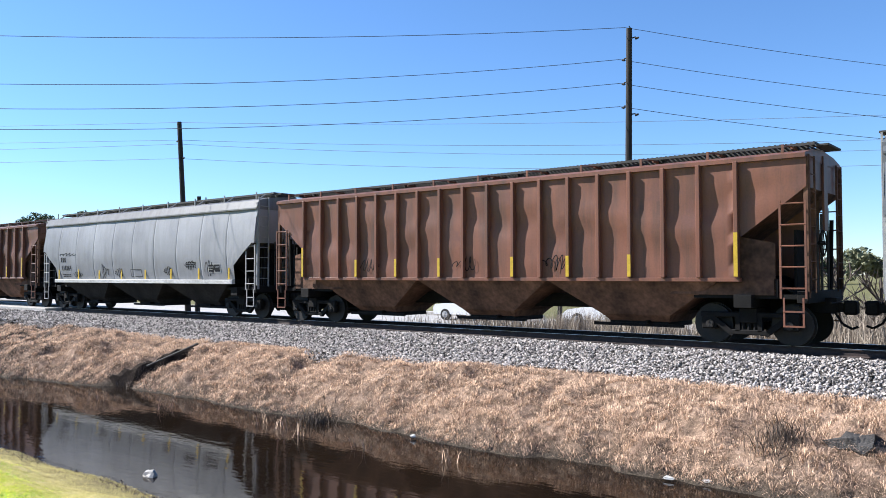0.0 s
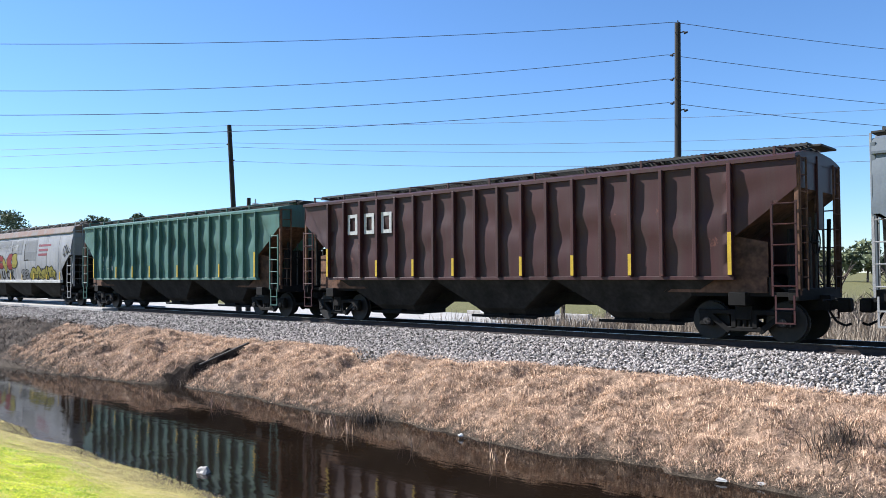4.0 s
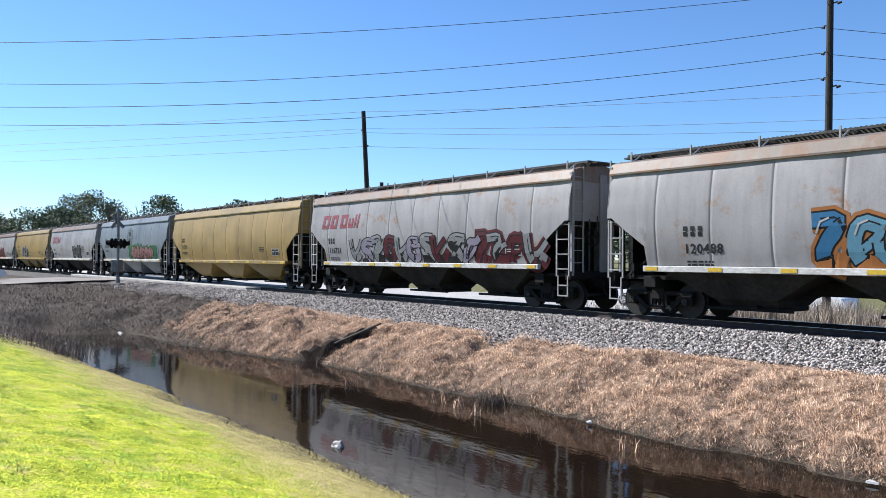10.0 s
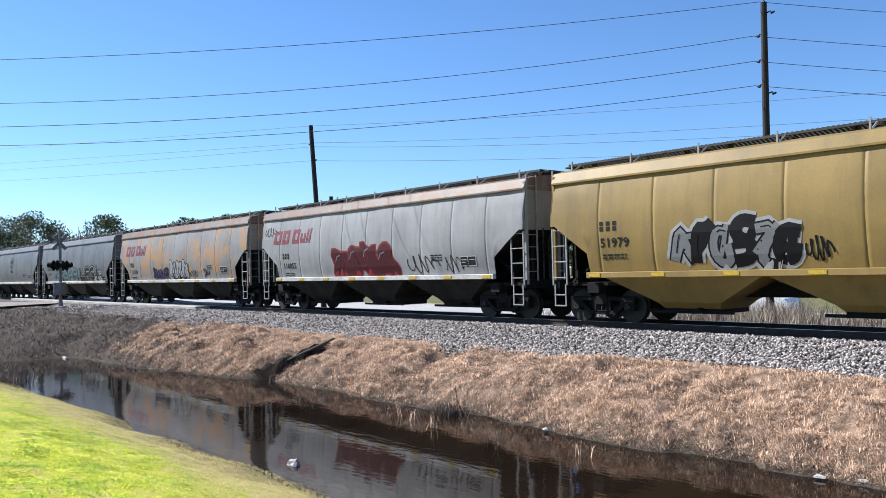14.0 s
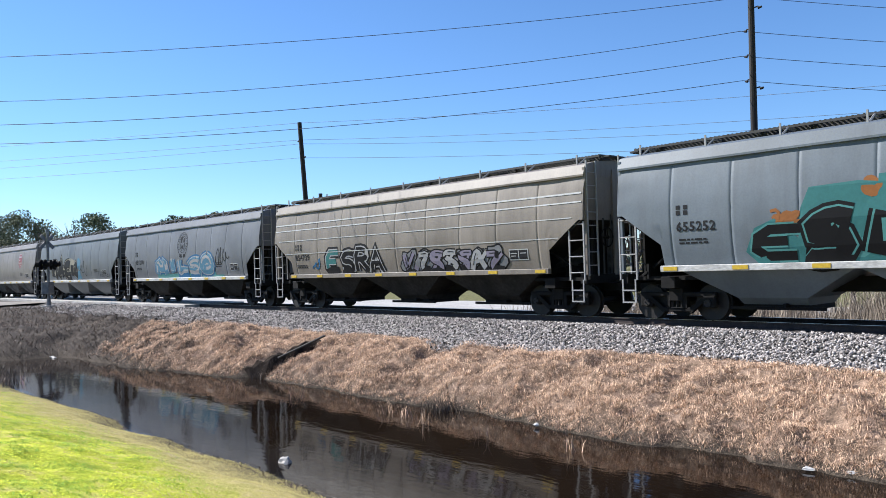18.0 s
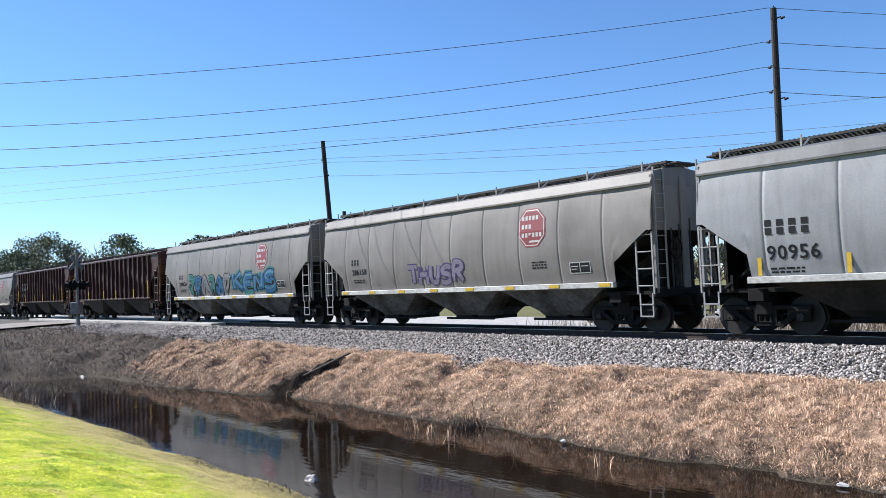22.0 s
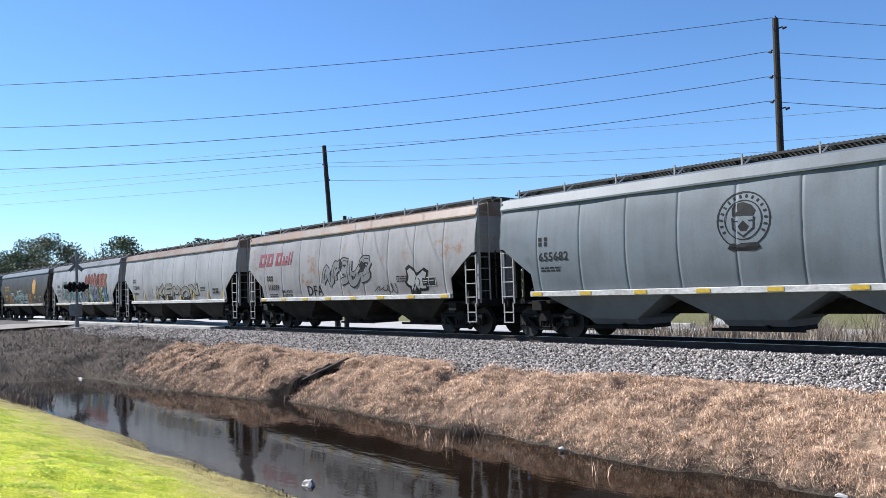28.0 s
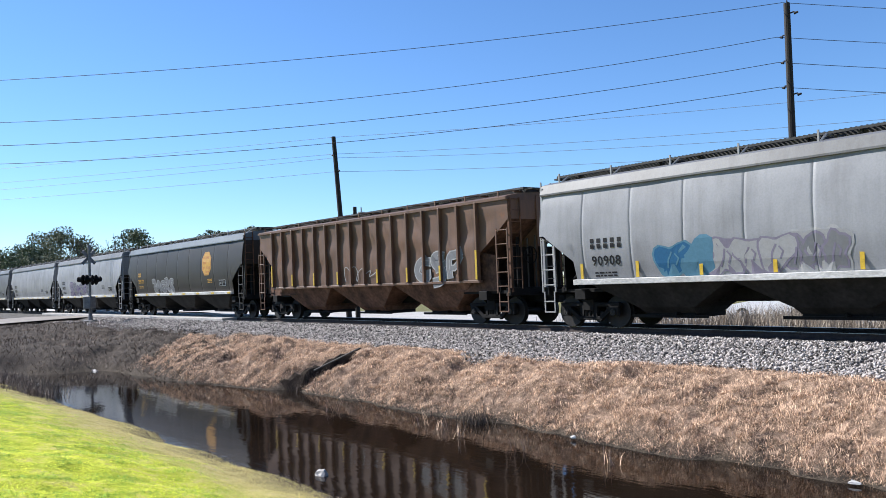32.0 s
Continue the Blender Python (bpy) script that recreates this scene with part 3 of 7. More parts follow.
def ribbed_side(h, s):
    """One flat, slightly buckled side sheet of a ribbed car."""
    bm = bmesh.new()
    e = h - INSET
    xs = sorted(set([round(v, 3) for v in np.linspace(-e, e, 61)] + [round(s1 * (e + k), 3) for s1 in (-1, 1) for k in (0.001, 0.08, 0.4, 0.75, 1.1, INSET)]))
    rows = []
    for k in range(12):
        row = []
        for x in xs:
            lo = float(np.interp(abs(x), [e, e + 0.001, e + 0.08, h], [1.53, 2.42, 2.46, 3.5]))
            z = lo + (4.15 - lo) * k / 11
            b = 0.03 * (math.sin(z * 7.1 + 2.2 * math.sin(x * 1.3)) * 0.5 + math.sin(z * 3.3 + x * 0.9)) * math.sin(math.pi * (z - 1.5) / 2.65)
            row.append(bm.verts.new((x, s * (1.48 + b), z)))
        rows.append(row)
    grid_faces(bm, rows)
    return bm


def roof_sheet(h, kind):
    """Roof with its eave band."""
    bm = bmesh.new()
    if kind == "S":
        prof = [(1.40, 4.04), (1.5, 4.05), (1.5, 4.1), (1.4, 4.38), (0.9, 4.5), (0.0, 4.58)]
    else:
        prof = [(1.46, 4.12), (1.56, 4.13), (1.56, 4.22), (1.45, 4.26), (0.9, 4.36), (0.0, 4.42)]
    prof = [(y, z) for y, z in prof] + [(-y, z) for y, z in prof[-2::-1]]
    rows = [[bm.verts.new((x, y, z)) for y, z in prof] for x in np.linspace(-h, h, 9)]
    grid_faces(bm, rows)
    for r in (rows[0], rows[-1]):
        bm.faces.new(r)
    return bm


def end_wall(h, kind, s):
    """Upright end wall under the roof."""
    bm = bmesh.new()
    if kind == "S":
        zs = [2.8, 3.2, 3.6, 4.05]
        ring = [(-side_y(z), z) for z in zs] + [(-1.3, 4.36), (0, 4.55), (1.3, 4.36)] + [(side_y(z), z) for z in zs[::-1]]
    else:
        ring = [(-1.48, 3.5), (-1.48, 4.15), (-1.4, 4.22), (0, 4.34), (1.4, 4.22), (1.48, 4.15), (1.48, 3.5)]
    poly(bm, [(s * (h - 0.02), y, z) for y, z in ring])
    box(bm, min(s * (h - 0.02), s * (h + 0.03)), max(s * (h - 0.02), s * (h + 0.03)), -0.16, 0.16, 1.2 if kind == "S" else 2.6, 4.3, 0.008)
    return bm


def end_sheet(h, kind, s):
    """Sloping sheet that runs from the end wall down to the first hopper, with the webs beside it."""
    bm = bmesh.new()
    low, inner, w = (2.8, 3.3, side_y(2.8)) if kind == "S" else (3.5, 3.3, 1.48)
    poly(bm, [(s * (h - 0.02), -w, low), (s * (h - 0.02), w, low), (s * (h - inner), 1.3, 1.15), (s * (h - inner), -1.3, 1.15)])
    if kind == "S":
        poly(bm, [(s * (h - 0.02), -w, low), (s * (h - inner), -1.3, 1.15), (s * (h - 1.34), -1.44, 1.42), (s * (h - 1.3), -1.5, 1.98)])
        poly(bm, [(s * (h - 0.02), w, low), (s * (h - inner), 1.3, 1.15), (s * (h - 1.34), 1.44, 1.42), (s * (h - 1.3), 1.5, 1.98)])
    else:
        for y in (-1.3, 1.3):
            poly(bm, [(s * (h - 3.2), y, 1.14), (s * (h - 0.72), y, 1.14), (s * (h - 0.72), y, 2.3), (s * (h - 1.46), y, 2.46)])
    return bm


def hopper_bay(half, kind):
    """One pyramid-shaped hopper bay."""
    bm = bmesh.new()
    rings = []
    for hx, hy, z in ((half * 0.985, 1.44, 1.46), (half * 0.97, 1.42, 1.42 if kind == "R" else 1.28), (half * 0.4, 0.95, 0.6), (0.8, 0.72, 0.42)):
        rings.append([bm.verts.new(p) for p in ((-hx, -hy, z), (hx, -hy, z), (hx, hy, z), (-hx, hy, z))])
    for r0, r1 in zip(rings, rings[1:]):
        for i in range(4):
            bm.faces.new((r0[i], r0[(i + 1) % 4], r1[(i + 1) % 4], r1[i]))
    bm.faces.new(rings[0])
    bm.faces.new(rings[-1])
    return bm


def outlet_gate():
    bm = box(bmesh.new(), -0.8, 0.8, -0.75, 0.75, 0.3, 0.43, 0.01)
    tube(bm, (0.3, -0.95, 0.42), (0.3, 0.95, 0.42), 0.045, 8)
    box(bm, -1.25, 1.2, -0.8, -0.74, 0.3, 0.38)
    return bm


def side_sill(h, kind, s):
    bm = bmesh.new()
    if kind == "S":
        box(bm, -h + 1.3, h - 1.3, s * 1.47, s * 1.62, 1.28, 1.44, 0.012)
    else:
        box(bm, -h + INSET - 0.06, h - INSET + 0.06, s * 1.4, s * 1.55, 1.44, 1.53, 0.008)
    return bm


def centre_sill(h):
    return box(bmesh.new(), -h - 0.25, h + 0.25, -0.18, 0.18, 0.72, 1.08, 0.01)


def end_parts(car, h):
    """Platform, sills, bulkhead and posts at both ends of a car; x runs outward from the end."""
    for s in (-1, 1):
        at = Matrix.Translation((s * h, 0, 0)) @ pose(0, 0, 0, 0, 0, 0 if s > 0 else 180)
        part("end_platform", cached(("end_platform",), lambda: box(bmesh.new(), -2.6, -0.05, -1.25, 1.25, 1.06, 1.16)), M_BLACK, car, at=at)
        part("end_sill", cached(("end_sill",), lambda: box(bmesh.new(), -0.22, 0.02, -1.5, 1.5, 0.98, 1.24, 0.01)), M_BLACK, car, at=at)
        part("bolster", cached(("bolster",), lambda: box(bmesh.new(), -1.6, -1.2, -1.45, 1.45, 0.85, 1.15, 0.01)), M_BLACK, car, at=at)
        part("toe_plate", cached(("toe_plate",), lambda: box(bmesh.new(), -0.75, -0.68, -1.3, 1.3, 1.1, 1.5)), M_BLACK, car, at=at)
        part("end_bulkhead", cached(("end_bulkhead",), lambda: box(bmesh.new(), -0.42, -0.36, -0.95, 0.95, 1.1, 2.6)), M_BLACK, car, at=at)
        for y in (-0.62, -0.25, 0.3):
            part("end_pipe", cached(("end_pipe", y), lambda: tube(bmesh.new(), (-0.02, y, 1.15), (-0.02, y, 3.05 + 0.3 * y), 0.028, 6)), M_GRATE, car, at=at)
        for y in (-1.0, 1.0):
            part("end_post", cached(("end_post", y), lambda: tube(bmesh.new(), (-0.15, y, 1.1), (-0.1, y, 2.9), 0.05, 6)), M_BLACK, car, at=at)
            part("end_brace", cached(("end_brace", y), lambda: tube(bmesh.new(), (-0.25, y, 1.1), (-1.7, y * 1.1, 2.0), 0.05, 6)), M_BLACK, car, at=at)


def shear_plate(h, kind, s):
    """Upright web between the end platform and the sloping end sheet."""
    bm = bmesh.new()
    top, inner = (2.7, 3.2) if kind == "S" else (3.35, 3.2)
    for y in (-0.012, 0.012):
        poly(bm, [(s * (h - 0.12), y, 1.1), (s * (h - 0.12), y, top), (s * (h - inner), y, 1.12)])
    return bm


def end_ladder(top):
    """Tall ladder on the end wall, rising from the platform to the roof."""
    bm = bmesh.new()
    for y in (-0.22, 0.22):
        box(bm, -0.02, 0.02, y - 0.02, y + 0.02, 1.2, top)
    z = 1.5
    while z < top:
        tube(bm, (0.01, -0.22, z), (0.01, 0.22, z), 0.014, 5)
        z += 0.38
    return bm


def cylinder_between(p, q, r, n=10):
    return tube(bmesh.new(), p, q, r, n)


def wheel_ring():
    """Hand brake wheel: rim, hub and four spokes on the end of a car."""
    bm = bmesh.new()
    n = 16
    pts = [Vector((0, 0.28 * math.cos(2 * math.pi * i / n), 0.28 * math.sin(2 * math.pi * i / n))) for i in range(n)]
    for p, q in zip(pts, pts[1:] + pts[:1]):
        tube(bm, p, q, 0.018, 5)
    for i in (0, 4, 8, 12):
        tube(bm, (0.02, 0, 0), pts[i], 0.014, 5)
    tube(bm, (-0.12, 0, 0), (0.04, 0, 0), 0.05, 8)
    return bm


def side_ladder(tall):
    """A ladder and the stirrup steps under it, at the corner of a car."""
    bm = bmesh.new()
    for x in (-0.26, 0.26):
        box(bm, x - 0.022, x + 0.022, -0.03, 0.01, 1.08, tall)
    z = 1.3
    while z < tall - 0.05:
        tube(bm, (-0.26, -0.02, z), (0.26, -0.02, z), 0.018, 5)
        z += 0.46
    for x in (-0.2, 0.2):
        box(bm, x - 0.02, x + 0.02, -0.02, 0.0, 0.46, 1.1)
    for z in (0.48, 0.8):
        box(bm, -0.22, 0.22, -0.03, 0.01, z - 0.018, z + 0.018)
    return bm


def corner_post(z0, z1):
    bm = box(bmesh.new(), -0.05, 0.05, -0.06, 0.04, z0, z1, 0.008)
    return bm


def running_board(h, kind):
    """Grating walkway along the roof."""
    bm = bmesh.new()
    z = 4.65 if kind == "S" else 4.5
    for y in (-0.68, -0.3, 0.3, 0.68):
        box(bm, -h + 0.02, h - 0.02, y - 0.02, y + 0.02, z, z + 0.06)
    n = int(2 * h / 0.12)
    for i in range(n + 1):
        x = -h + 0.04 + (2 * h - 0.08) * i / n
        box(bm, x - 0.016, x + 0.016, -0.69, 0.69, z + 0.035, z + 0.075)
    for s in (-1, 1):      # short cross walk over each end
        box(bm, min(s * (h - 0.05), s * (h + 0.24)), max(s * (h - 0.05), s * (h + 0.24)), -0.55, 0.55, z - 0.02, z + 0.03, 0.008)
    return bm


def board_leg(kind):
    """Bracket across the roof that carries the walkway, with a leg at each eave."""
    if kind == "S":
        bm = box(bmesh.new(), -0.03, 0.03, -0.7, 0.7, 4.62, 4.66)
        for s in (-1, 1):
            tube(bm, (0, s * 1.12, 4.4), (0, s * 0.7, 4.66), 0.03, 5)
            box(bm, -0.022, 0.022, s * 1.12 - 0.02, s * 1.12 + 0.02, 4.36, 4.72)
        return bm
    bm = box(bmesh.new(), -0.03, 0.03, -0.7, 0.7, 4.45, 4.5)
    for s in (-1, 1):
        box(bm, -0.028, 0.028, s * 1.4 - 0.02, s * 1.4 + 0.02, 4.2, 4.46)
        tube(bm, (0, s * 1.4, 4.44), (0, s * 0.68, 4.5), 0.018, 5)
    return bm


def hatch(half, kind):
    z = 4.54 if kind == "S" else 4.4
    bm = box(bmesh.new(), -half, half, -0.33, 0.33, z, z + 0.12, 0.03)
    for x in (-half * 0.8, half * 0.8):
        box(bm, x - 0.05, x + 0.05, -0.4, 0.4, z + 0.06, z + 0.15)
        tube(bm, (x, -0.42, z + 0.14), (x + 0.1, -0.3, z + 0.2), 0.022, 5)
    return bm


def truck_frame():
    bm = bmesh.new()
    for s in (-1, 1):
        y0, y1 = s * 0.93, s * 1.07
        box(bm, -1.12, 1.12, y0, y1, 0.62, 0.74, 0.02)
        box(bm, -0.42, 0.42, y0, y1, 0.22, 0.34, 0.02)
        for e in (-1, 1):
            box(bm, e * 0.74, e * 1.1, y0, y1, 0.34, 0.66, 0.03)
            m = bmesh.ops.create_cube(bm, size=1, matrix=Matrix.LocRotScale((e * 0.6, (y0 + y1) / 2, 0.42), Euler((0, e * radians(52), 0)), (0.12, 0.13, 0.62)))
            box(bm, e * 0.2, e * 0.3, y0, y1, 0.3, 0.64)
        for e in (-0.14, 0, 0.14):
            tube(bm, (e, s * 1.0, 0.32), (e, s * 1.0, 0.62), 0.055, 7)
    box(bm, -0.2, 0.2, -1.1, 1.1, 0.5, 0.84, 0.02)
    return bm


def wheelset():
    """Two wheels on an axle, turning about y; three bolts show on each bearing cap."""
    bm = bmesh.new()
    for s in (-1, 1):
        tube(bm, (0, s * 0.68, 0), (0, s * 0.72, 0), 0.49, 24)
        tube(bm, (0, s * 0.72, 0), (0, s * 0.83, 0), 0.457, 24)
        tube(bm, (0, s * 0.83, 0), (0, s * 0.88, 0), 0.14, 12)
        tube(bm, (0, s * 0.88, 0), (0, s * 1.1, 0), 0.095, 10)
        for k in range(3):
            t = k * 2.0944
            tube(bm, (0.055 * math.cos(t), s * 1.1, 0.055 * math.sin(t)), (0.055 * math.cos(t), s * 1.125, 0.055 * math.sin(t)), 0.02, 6)
    tube(bm, (0, -0.7, 0), (0, 0.7, 0), 0.085, 10)
    return bm


def coupler():
    bm = box(bmesh.new(), 0.0, 0.42, -0.09, 0.09, 0.76, 0.96, 0.02)
    box(bm, 0.38, 0.66, -0.17, 0.14, 0.7, 1.02, 0.04)
    pts = [Vector((0.25, -0.3, 0.75)), Vector((0.4, -0.3, 0.5)), Vector((0.58, -0.26, 0.4)), Vector((0.7, -0.22, 0.45))]
    for p, q in zip(pts, pts[1:]):
        tube(bm, p, q, 0.028, 6)
    tube(bm, (0.3, -0.9, 0.98), (0.3, 0.2, 0.98), 0.018, 5)
    return bm


def rib_shape():
    bm = box(bmesh.new(), -0.05, 0.05, -1.62, -1.46, 1.53, 4.15, 0.012)
    return bm


# ---- lettering and spray paint on the sides ----
RIB_STEP = {}
HALF = {}


def drape(kind, me_or_bm, x0, z0, lift, h):
    """Lays a flat drawing (x across, y up) against the near side of a car."""
    bm = me_or_bm
    if not isinstance(bm, bmesh.types.BMesh):
        bm = bmesh.new()
        bm.from_mesh(me_or_bm)
        bpy.data.meshes.remove(me_or_bm)
    bmesh.ops.translate(bm, verts=bm.verts, vec=(x0, z0, 0))
    ys = [v.co.y for v in bm.verts]
    if kind == "S" and ys:
        for zc in SIDE_Z[1:-1]:
            if min(ys) < zc < max(ys):
                bmesh.ops.bisect_plane(bm, geom=bm.verts[:] + bm.edges[:] + bm.faces[:], plane_co=(0, zc, 0), plane_no=(0, 1, 0))
        xs = [v.co.x for v in bm.verts]
        if max((e.calc_length() for e in bm.edges), default=0) > 0.45:
            for xc in np.arange(math.ceil(min(xs) / 0.4) * 0.4, max(xs), 0.4):
                bmesh.ops.bisect_plane(bm, geom=bm.verts[:] + bm.edges[:] + bm.faces[:], plane_co=(xc, 0, 0), plane_no=(1, 0, 0))
    base = 1.52
    for v in bm.verts:
        x, z = v.co.x, v.co.y
        y = skin_y(h, x, z) + 0.005 if kind == "S" else base
        v.co = (x, -y - lift - v.co.z, z)
    return bm


def letters(text, size, bold=0.0, shear=0.0, spacing=1.0):
    cu = bpy.data.curves.new("lettering", "FONT")
    cu.body, cu.size, cu.offset, cu.shear, cu.space_character = text, size, bold, shear, spacing
    cu.resolution_u = 2
    ob = bpy.data.objects.new("lettering", cu)
    me = bpy.data.meshes.new_from_object(ob)
    bpy.data.objects.remove(ob)
    bpy.data.curves.remove(cu)
    bm = bmesh.new()
    bm.from_mesh(me)
    bpy.data.meshes.remove(me)
    return bm


def bars(rows):
    """Flat rectangles (x0, y0, x1, y1)."""
    bm = bmesh.new()
    for x0, y0, x1, y1 in rows:
        poly(bm, [(x0, y0, 0), (x1, y0, 0), (x1, y1, 0), (x0, y1, 0)])
    return bm


def notched(rows):
    """Plain block marks (x0, y0, x1, y1), each of two stacked bars."""
    out = []
    for x0, y0, x1, y1 in rows:
        out += [(x0, y0, x1, y0 + (y1 - y0) * 0.46), (x0, y0 + (y1 - y0) * 0.56, x1, y1)]
    return bars(out)


def ring_mark(r0, r1, n=28):
    bm = bmesh.new()
    for i in range(n):
        a0, a1 = 2 * math.pi * i / n, 2 * math.pi * (i + 1) / n
        poly(bm, [(r0 * math.cos(a0), r0 * math.sin(a0), 0), (r1 * math.cos(a0), r1 * math.sin(a0), 0), (r1 * math.cos(a1), r1 * math.sin(a1), 0), (r0 * math.cos(a1), r0 * math.sin(a1), 0)])
    return bm


def fan(pts):
    bm = bmesh.new()
    c = bm.verts.new((sum(p[0] for p in pts) / len(pts), sum(p[1] for p in pts) / len(pts), 0))
    vs = [bm.verts.new((x, y, 0)) for x, y in pts]
    for i in range(len(vs)):
        bm.faces.new((c, vs[i], vs[(i + 1) % len(vs)]))
    return bm


def merge(bms):
    out = bmesh.new()
    for b in bms:
        me = bpy.data.meshes.new("t")
        b.to_mesh(me)
        b.free()
        out.from_mesh(me)
        bpy.data.meshes.remove(me)
    return out


def blob(cx, cy, w, h, grow=0.0, spiky=0.3, n=22, seed=0):
    """One abstract rounded spray-painted form."""
    q = random.Random(seed)
    k1, k2, p1, p2 = q.choice((2, 3)), q.choice((3, 4, 5)), q.uniform(0, 6.28), q.uniform(0, 6.28)
    pts = []
    for i in range(n):
        t = 2 * math.pi * i / n
        c, s = math.cos(t), math.sin(t)
        m = max(abs(c), abs(s)) ** -0.55
        f = m * (1 + spiky * 0.35 * math.sin(k1 * t + p1) + spiky * 0.4 * math.sin(k2 * t + p2))
        pts.append((cx + (w / 2 * f + grow) * c, cy + (h / 2 * f + grow) * s))
    return fan(pts)


def stroke(pts, w):
    """A brush line of even width through points."""
    bm = bmesh.new()
    prev = None
    for i, p in enumerate(pts):
        a, b = pts[max(0, i - 1)], pts[min(len(pts) - 1, i + 1)]
        d = Vector((b[0] - a[0], b[1] - a[1]))
        d = d.normalized() if d.length > 1e-6 else Vector((1, 0))
        e1, e2 = Vector((p[0] - a[0], p[1] - a[1])), Vector((b[0] - p[0], b[1] - p[1]))
        bend = e1.angle(e2, 0.0) if e1.length > 1e-6 and e2.length > 1e-6 else 0.0
        nrm = Vector((-d.y, d.x)) * w / 2 * min(1.7, 1 / max(0.3, math.cos(bend / 2)))
        cur = (bm.verts.new((p[0] + nrm.x, p[1] + nrm.y, 0)), bm.verts.new((p[0] - nrm.x, p[1] - nrm.y, 0)))
        if prev:
            bm.faces.new((prev[0], prev[1], cur[1], cur[0]))
        prev = cur
    return bm


def scribble(seed, w, h, width=0.03, loops=5):
    """An unreadable tag: one looping line."""
    q = random.Random(seed)
    ph = [q.uniform(0, 6.28) for _ in range(4)]
    pts = []
    n = loops * 9
    for i in range(n + 1):
        t = i / n
        pts.append((w * t + 0.16 * w / loops * 2.2 * math.sin(loops * 6.28 * t + ph[0]), h / 2 + h / 2 * math.sin(loops * 6.28 * t * 0.9 + ph[1]) * (0.65 + 0.35 * math.sin(5 * t + ph[2]))))
    return stroke(pts, width)


def raised(bm, z):
    for v in bm.verts:
        v.co.z = z
    return bm


FORMS = (
    ((-0.4, 0.5), (-0.34, -0.38), (0.12, -0.5), (0.42, -0.15)),
    ((-0.45, -0.5), (-0.05, 0.5), (0.16, -0.08), (0.46, -0.5)),
    ((0.42, 0.42), (-0.2, 0.5), (-0.36, 0.15), (0.3, -0.1), (0.28, -0.42), (-0.42, -0.5)),
    ((-0.32, -0.52), (-0.26, 0.46), (0.2, 0.36), (0.44, 0.55)),
    ((-0.45, 0.4), (0.34, 0.46), (-0.34, -0.36), (0.48, -0.5)),
    ((0.4, 0.3), (-0.3, 0.42), (-0.4, -0.36), (0.36, -0.46), (0.3, 0.0)),
)


def spray_bubble(car, kind, x, z, w, h, n, fill, edge, glow=None, seed=0, spiky=0.35, inner=None, over=0.0):
    """A piece of n abstract overlapping forms, round or angular: glow behind, outline, fill, inner lines; one part."""
    q = random.Random(seed)
    step = w / n
    cells = [(step * (i + 0.5) + q.uniform(-0.06, 0.06) * step, h / 2 + q.uniform(-0.08, 0.08) * h, step * q.uniform(1.0, 1.22), h * q.uniform(0.8, 1.0), q.randrange(9999)) for i in range(n)]
    wild = spiky >= 0.8
    fills = fill if isinstance(fill, tuple) else (fill,)
    back, rim, body, lines, shine = [], [], [[] for _ in fills], [], []
    for i, (c, y, ww, hh, s) in enumerate(cells):
        up = 0.0011 * i
        if wild:
            lean = q.uniform(-0.15, 0.25)
            shape = [(c + (px + lean * py + q.uniform(-0.05, 0.05)) * ww, y + (py + q.uniform(-0.06, 0.06)) * hh) for px, py in q.choice(FORMS)]
            shape2 = [(c + q.uniform(-0.5, 0.0) * ww, y + q.uniform(-0.5, 0.0) * hh), (c + q.uniform(-0.1, 0.2) * ww, y + q.uniform(-0.2, 0.2) * hh), (c + q.uniform(0.2, 0.6) * ww, y + q.uniform(0.1, 0.55) * hh)]
            shape, shape2 = soften(soften(shape)), soften(shape2)
            wd = min(0.36 * ww, 0.3 * hh)
            for sh, k in ((shape2, 0.6), (shape, 1.0)):
                rim.append(raised(stroke(sh, wd * k + 0.09), up))
                body[i % len(fills)].append(raised(stroke(sh, wd * k), up + 0.0005))
                if glow:
                    back.append(stroke(sh, wd * k + 0.26))
                up += 0.0002
            lines.append(stroke([(p[0] + wd * 0.12, p[1] + wd * 0.1) for p in shape[2:6]], 0.03))
        else:
            rim.append(raised(blob(c, y, ww, hh, 0.05, spiky, 22, s), up))
            body[i % len(fills)].append(raised(blob(c, y, ww, hh, -0.01, spiky, 22, s), up + 0.0005))
            if glow:
                back.append(blob(c, y, ww, hh, 0.13, spiky, 22, s))
            a = q.uniform(-0.5, 0.5)
            lines.append(stroke([(c - ww * 0.16, y - hh * 0.26), (c - ww * 0.08 + a * 0.1, y), (c + ww * 0.02, y + hh * 0.24)], 0.05))
            lines.append(stroke([(c + ww * 0.1, y + hh * 0.18), (c + ww * 0.22, y + hh * 0.03), (c + ww * 0.12, y - hh * 0.18)], 0.045))
        shine.append(stroke([(c - ww * 0.33, y + hh * 0.12), (c - ww * 0.22, y + hh * 0.33), (c, y + hh * 0.4)], 0.045))
    top = 0.005 + 0.0013 * n
    layers = [(SPRAY[glow], merge(back), 0.002)] if glow else []
    layers.append((SPRAY[edge], merge(rim), 0.004))
    for fcol, bms in zip(fills, body):
        if bms:
            layers.append((SPRAY[fcol], merge(bms), 0.004))
    layers.append((SPRAY[edge], merge(lines), top))
    if inner:
        layers.append((SPRAY[inner], merge(shine), top + 0.001))
    put_layers(car, kind, "graffiti", x, z, [(m, b, lift + over) for m, b, lift in layers])


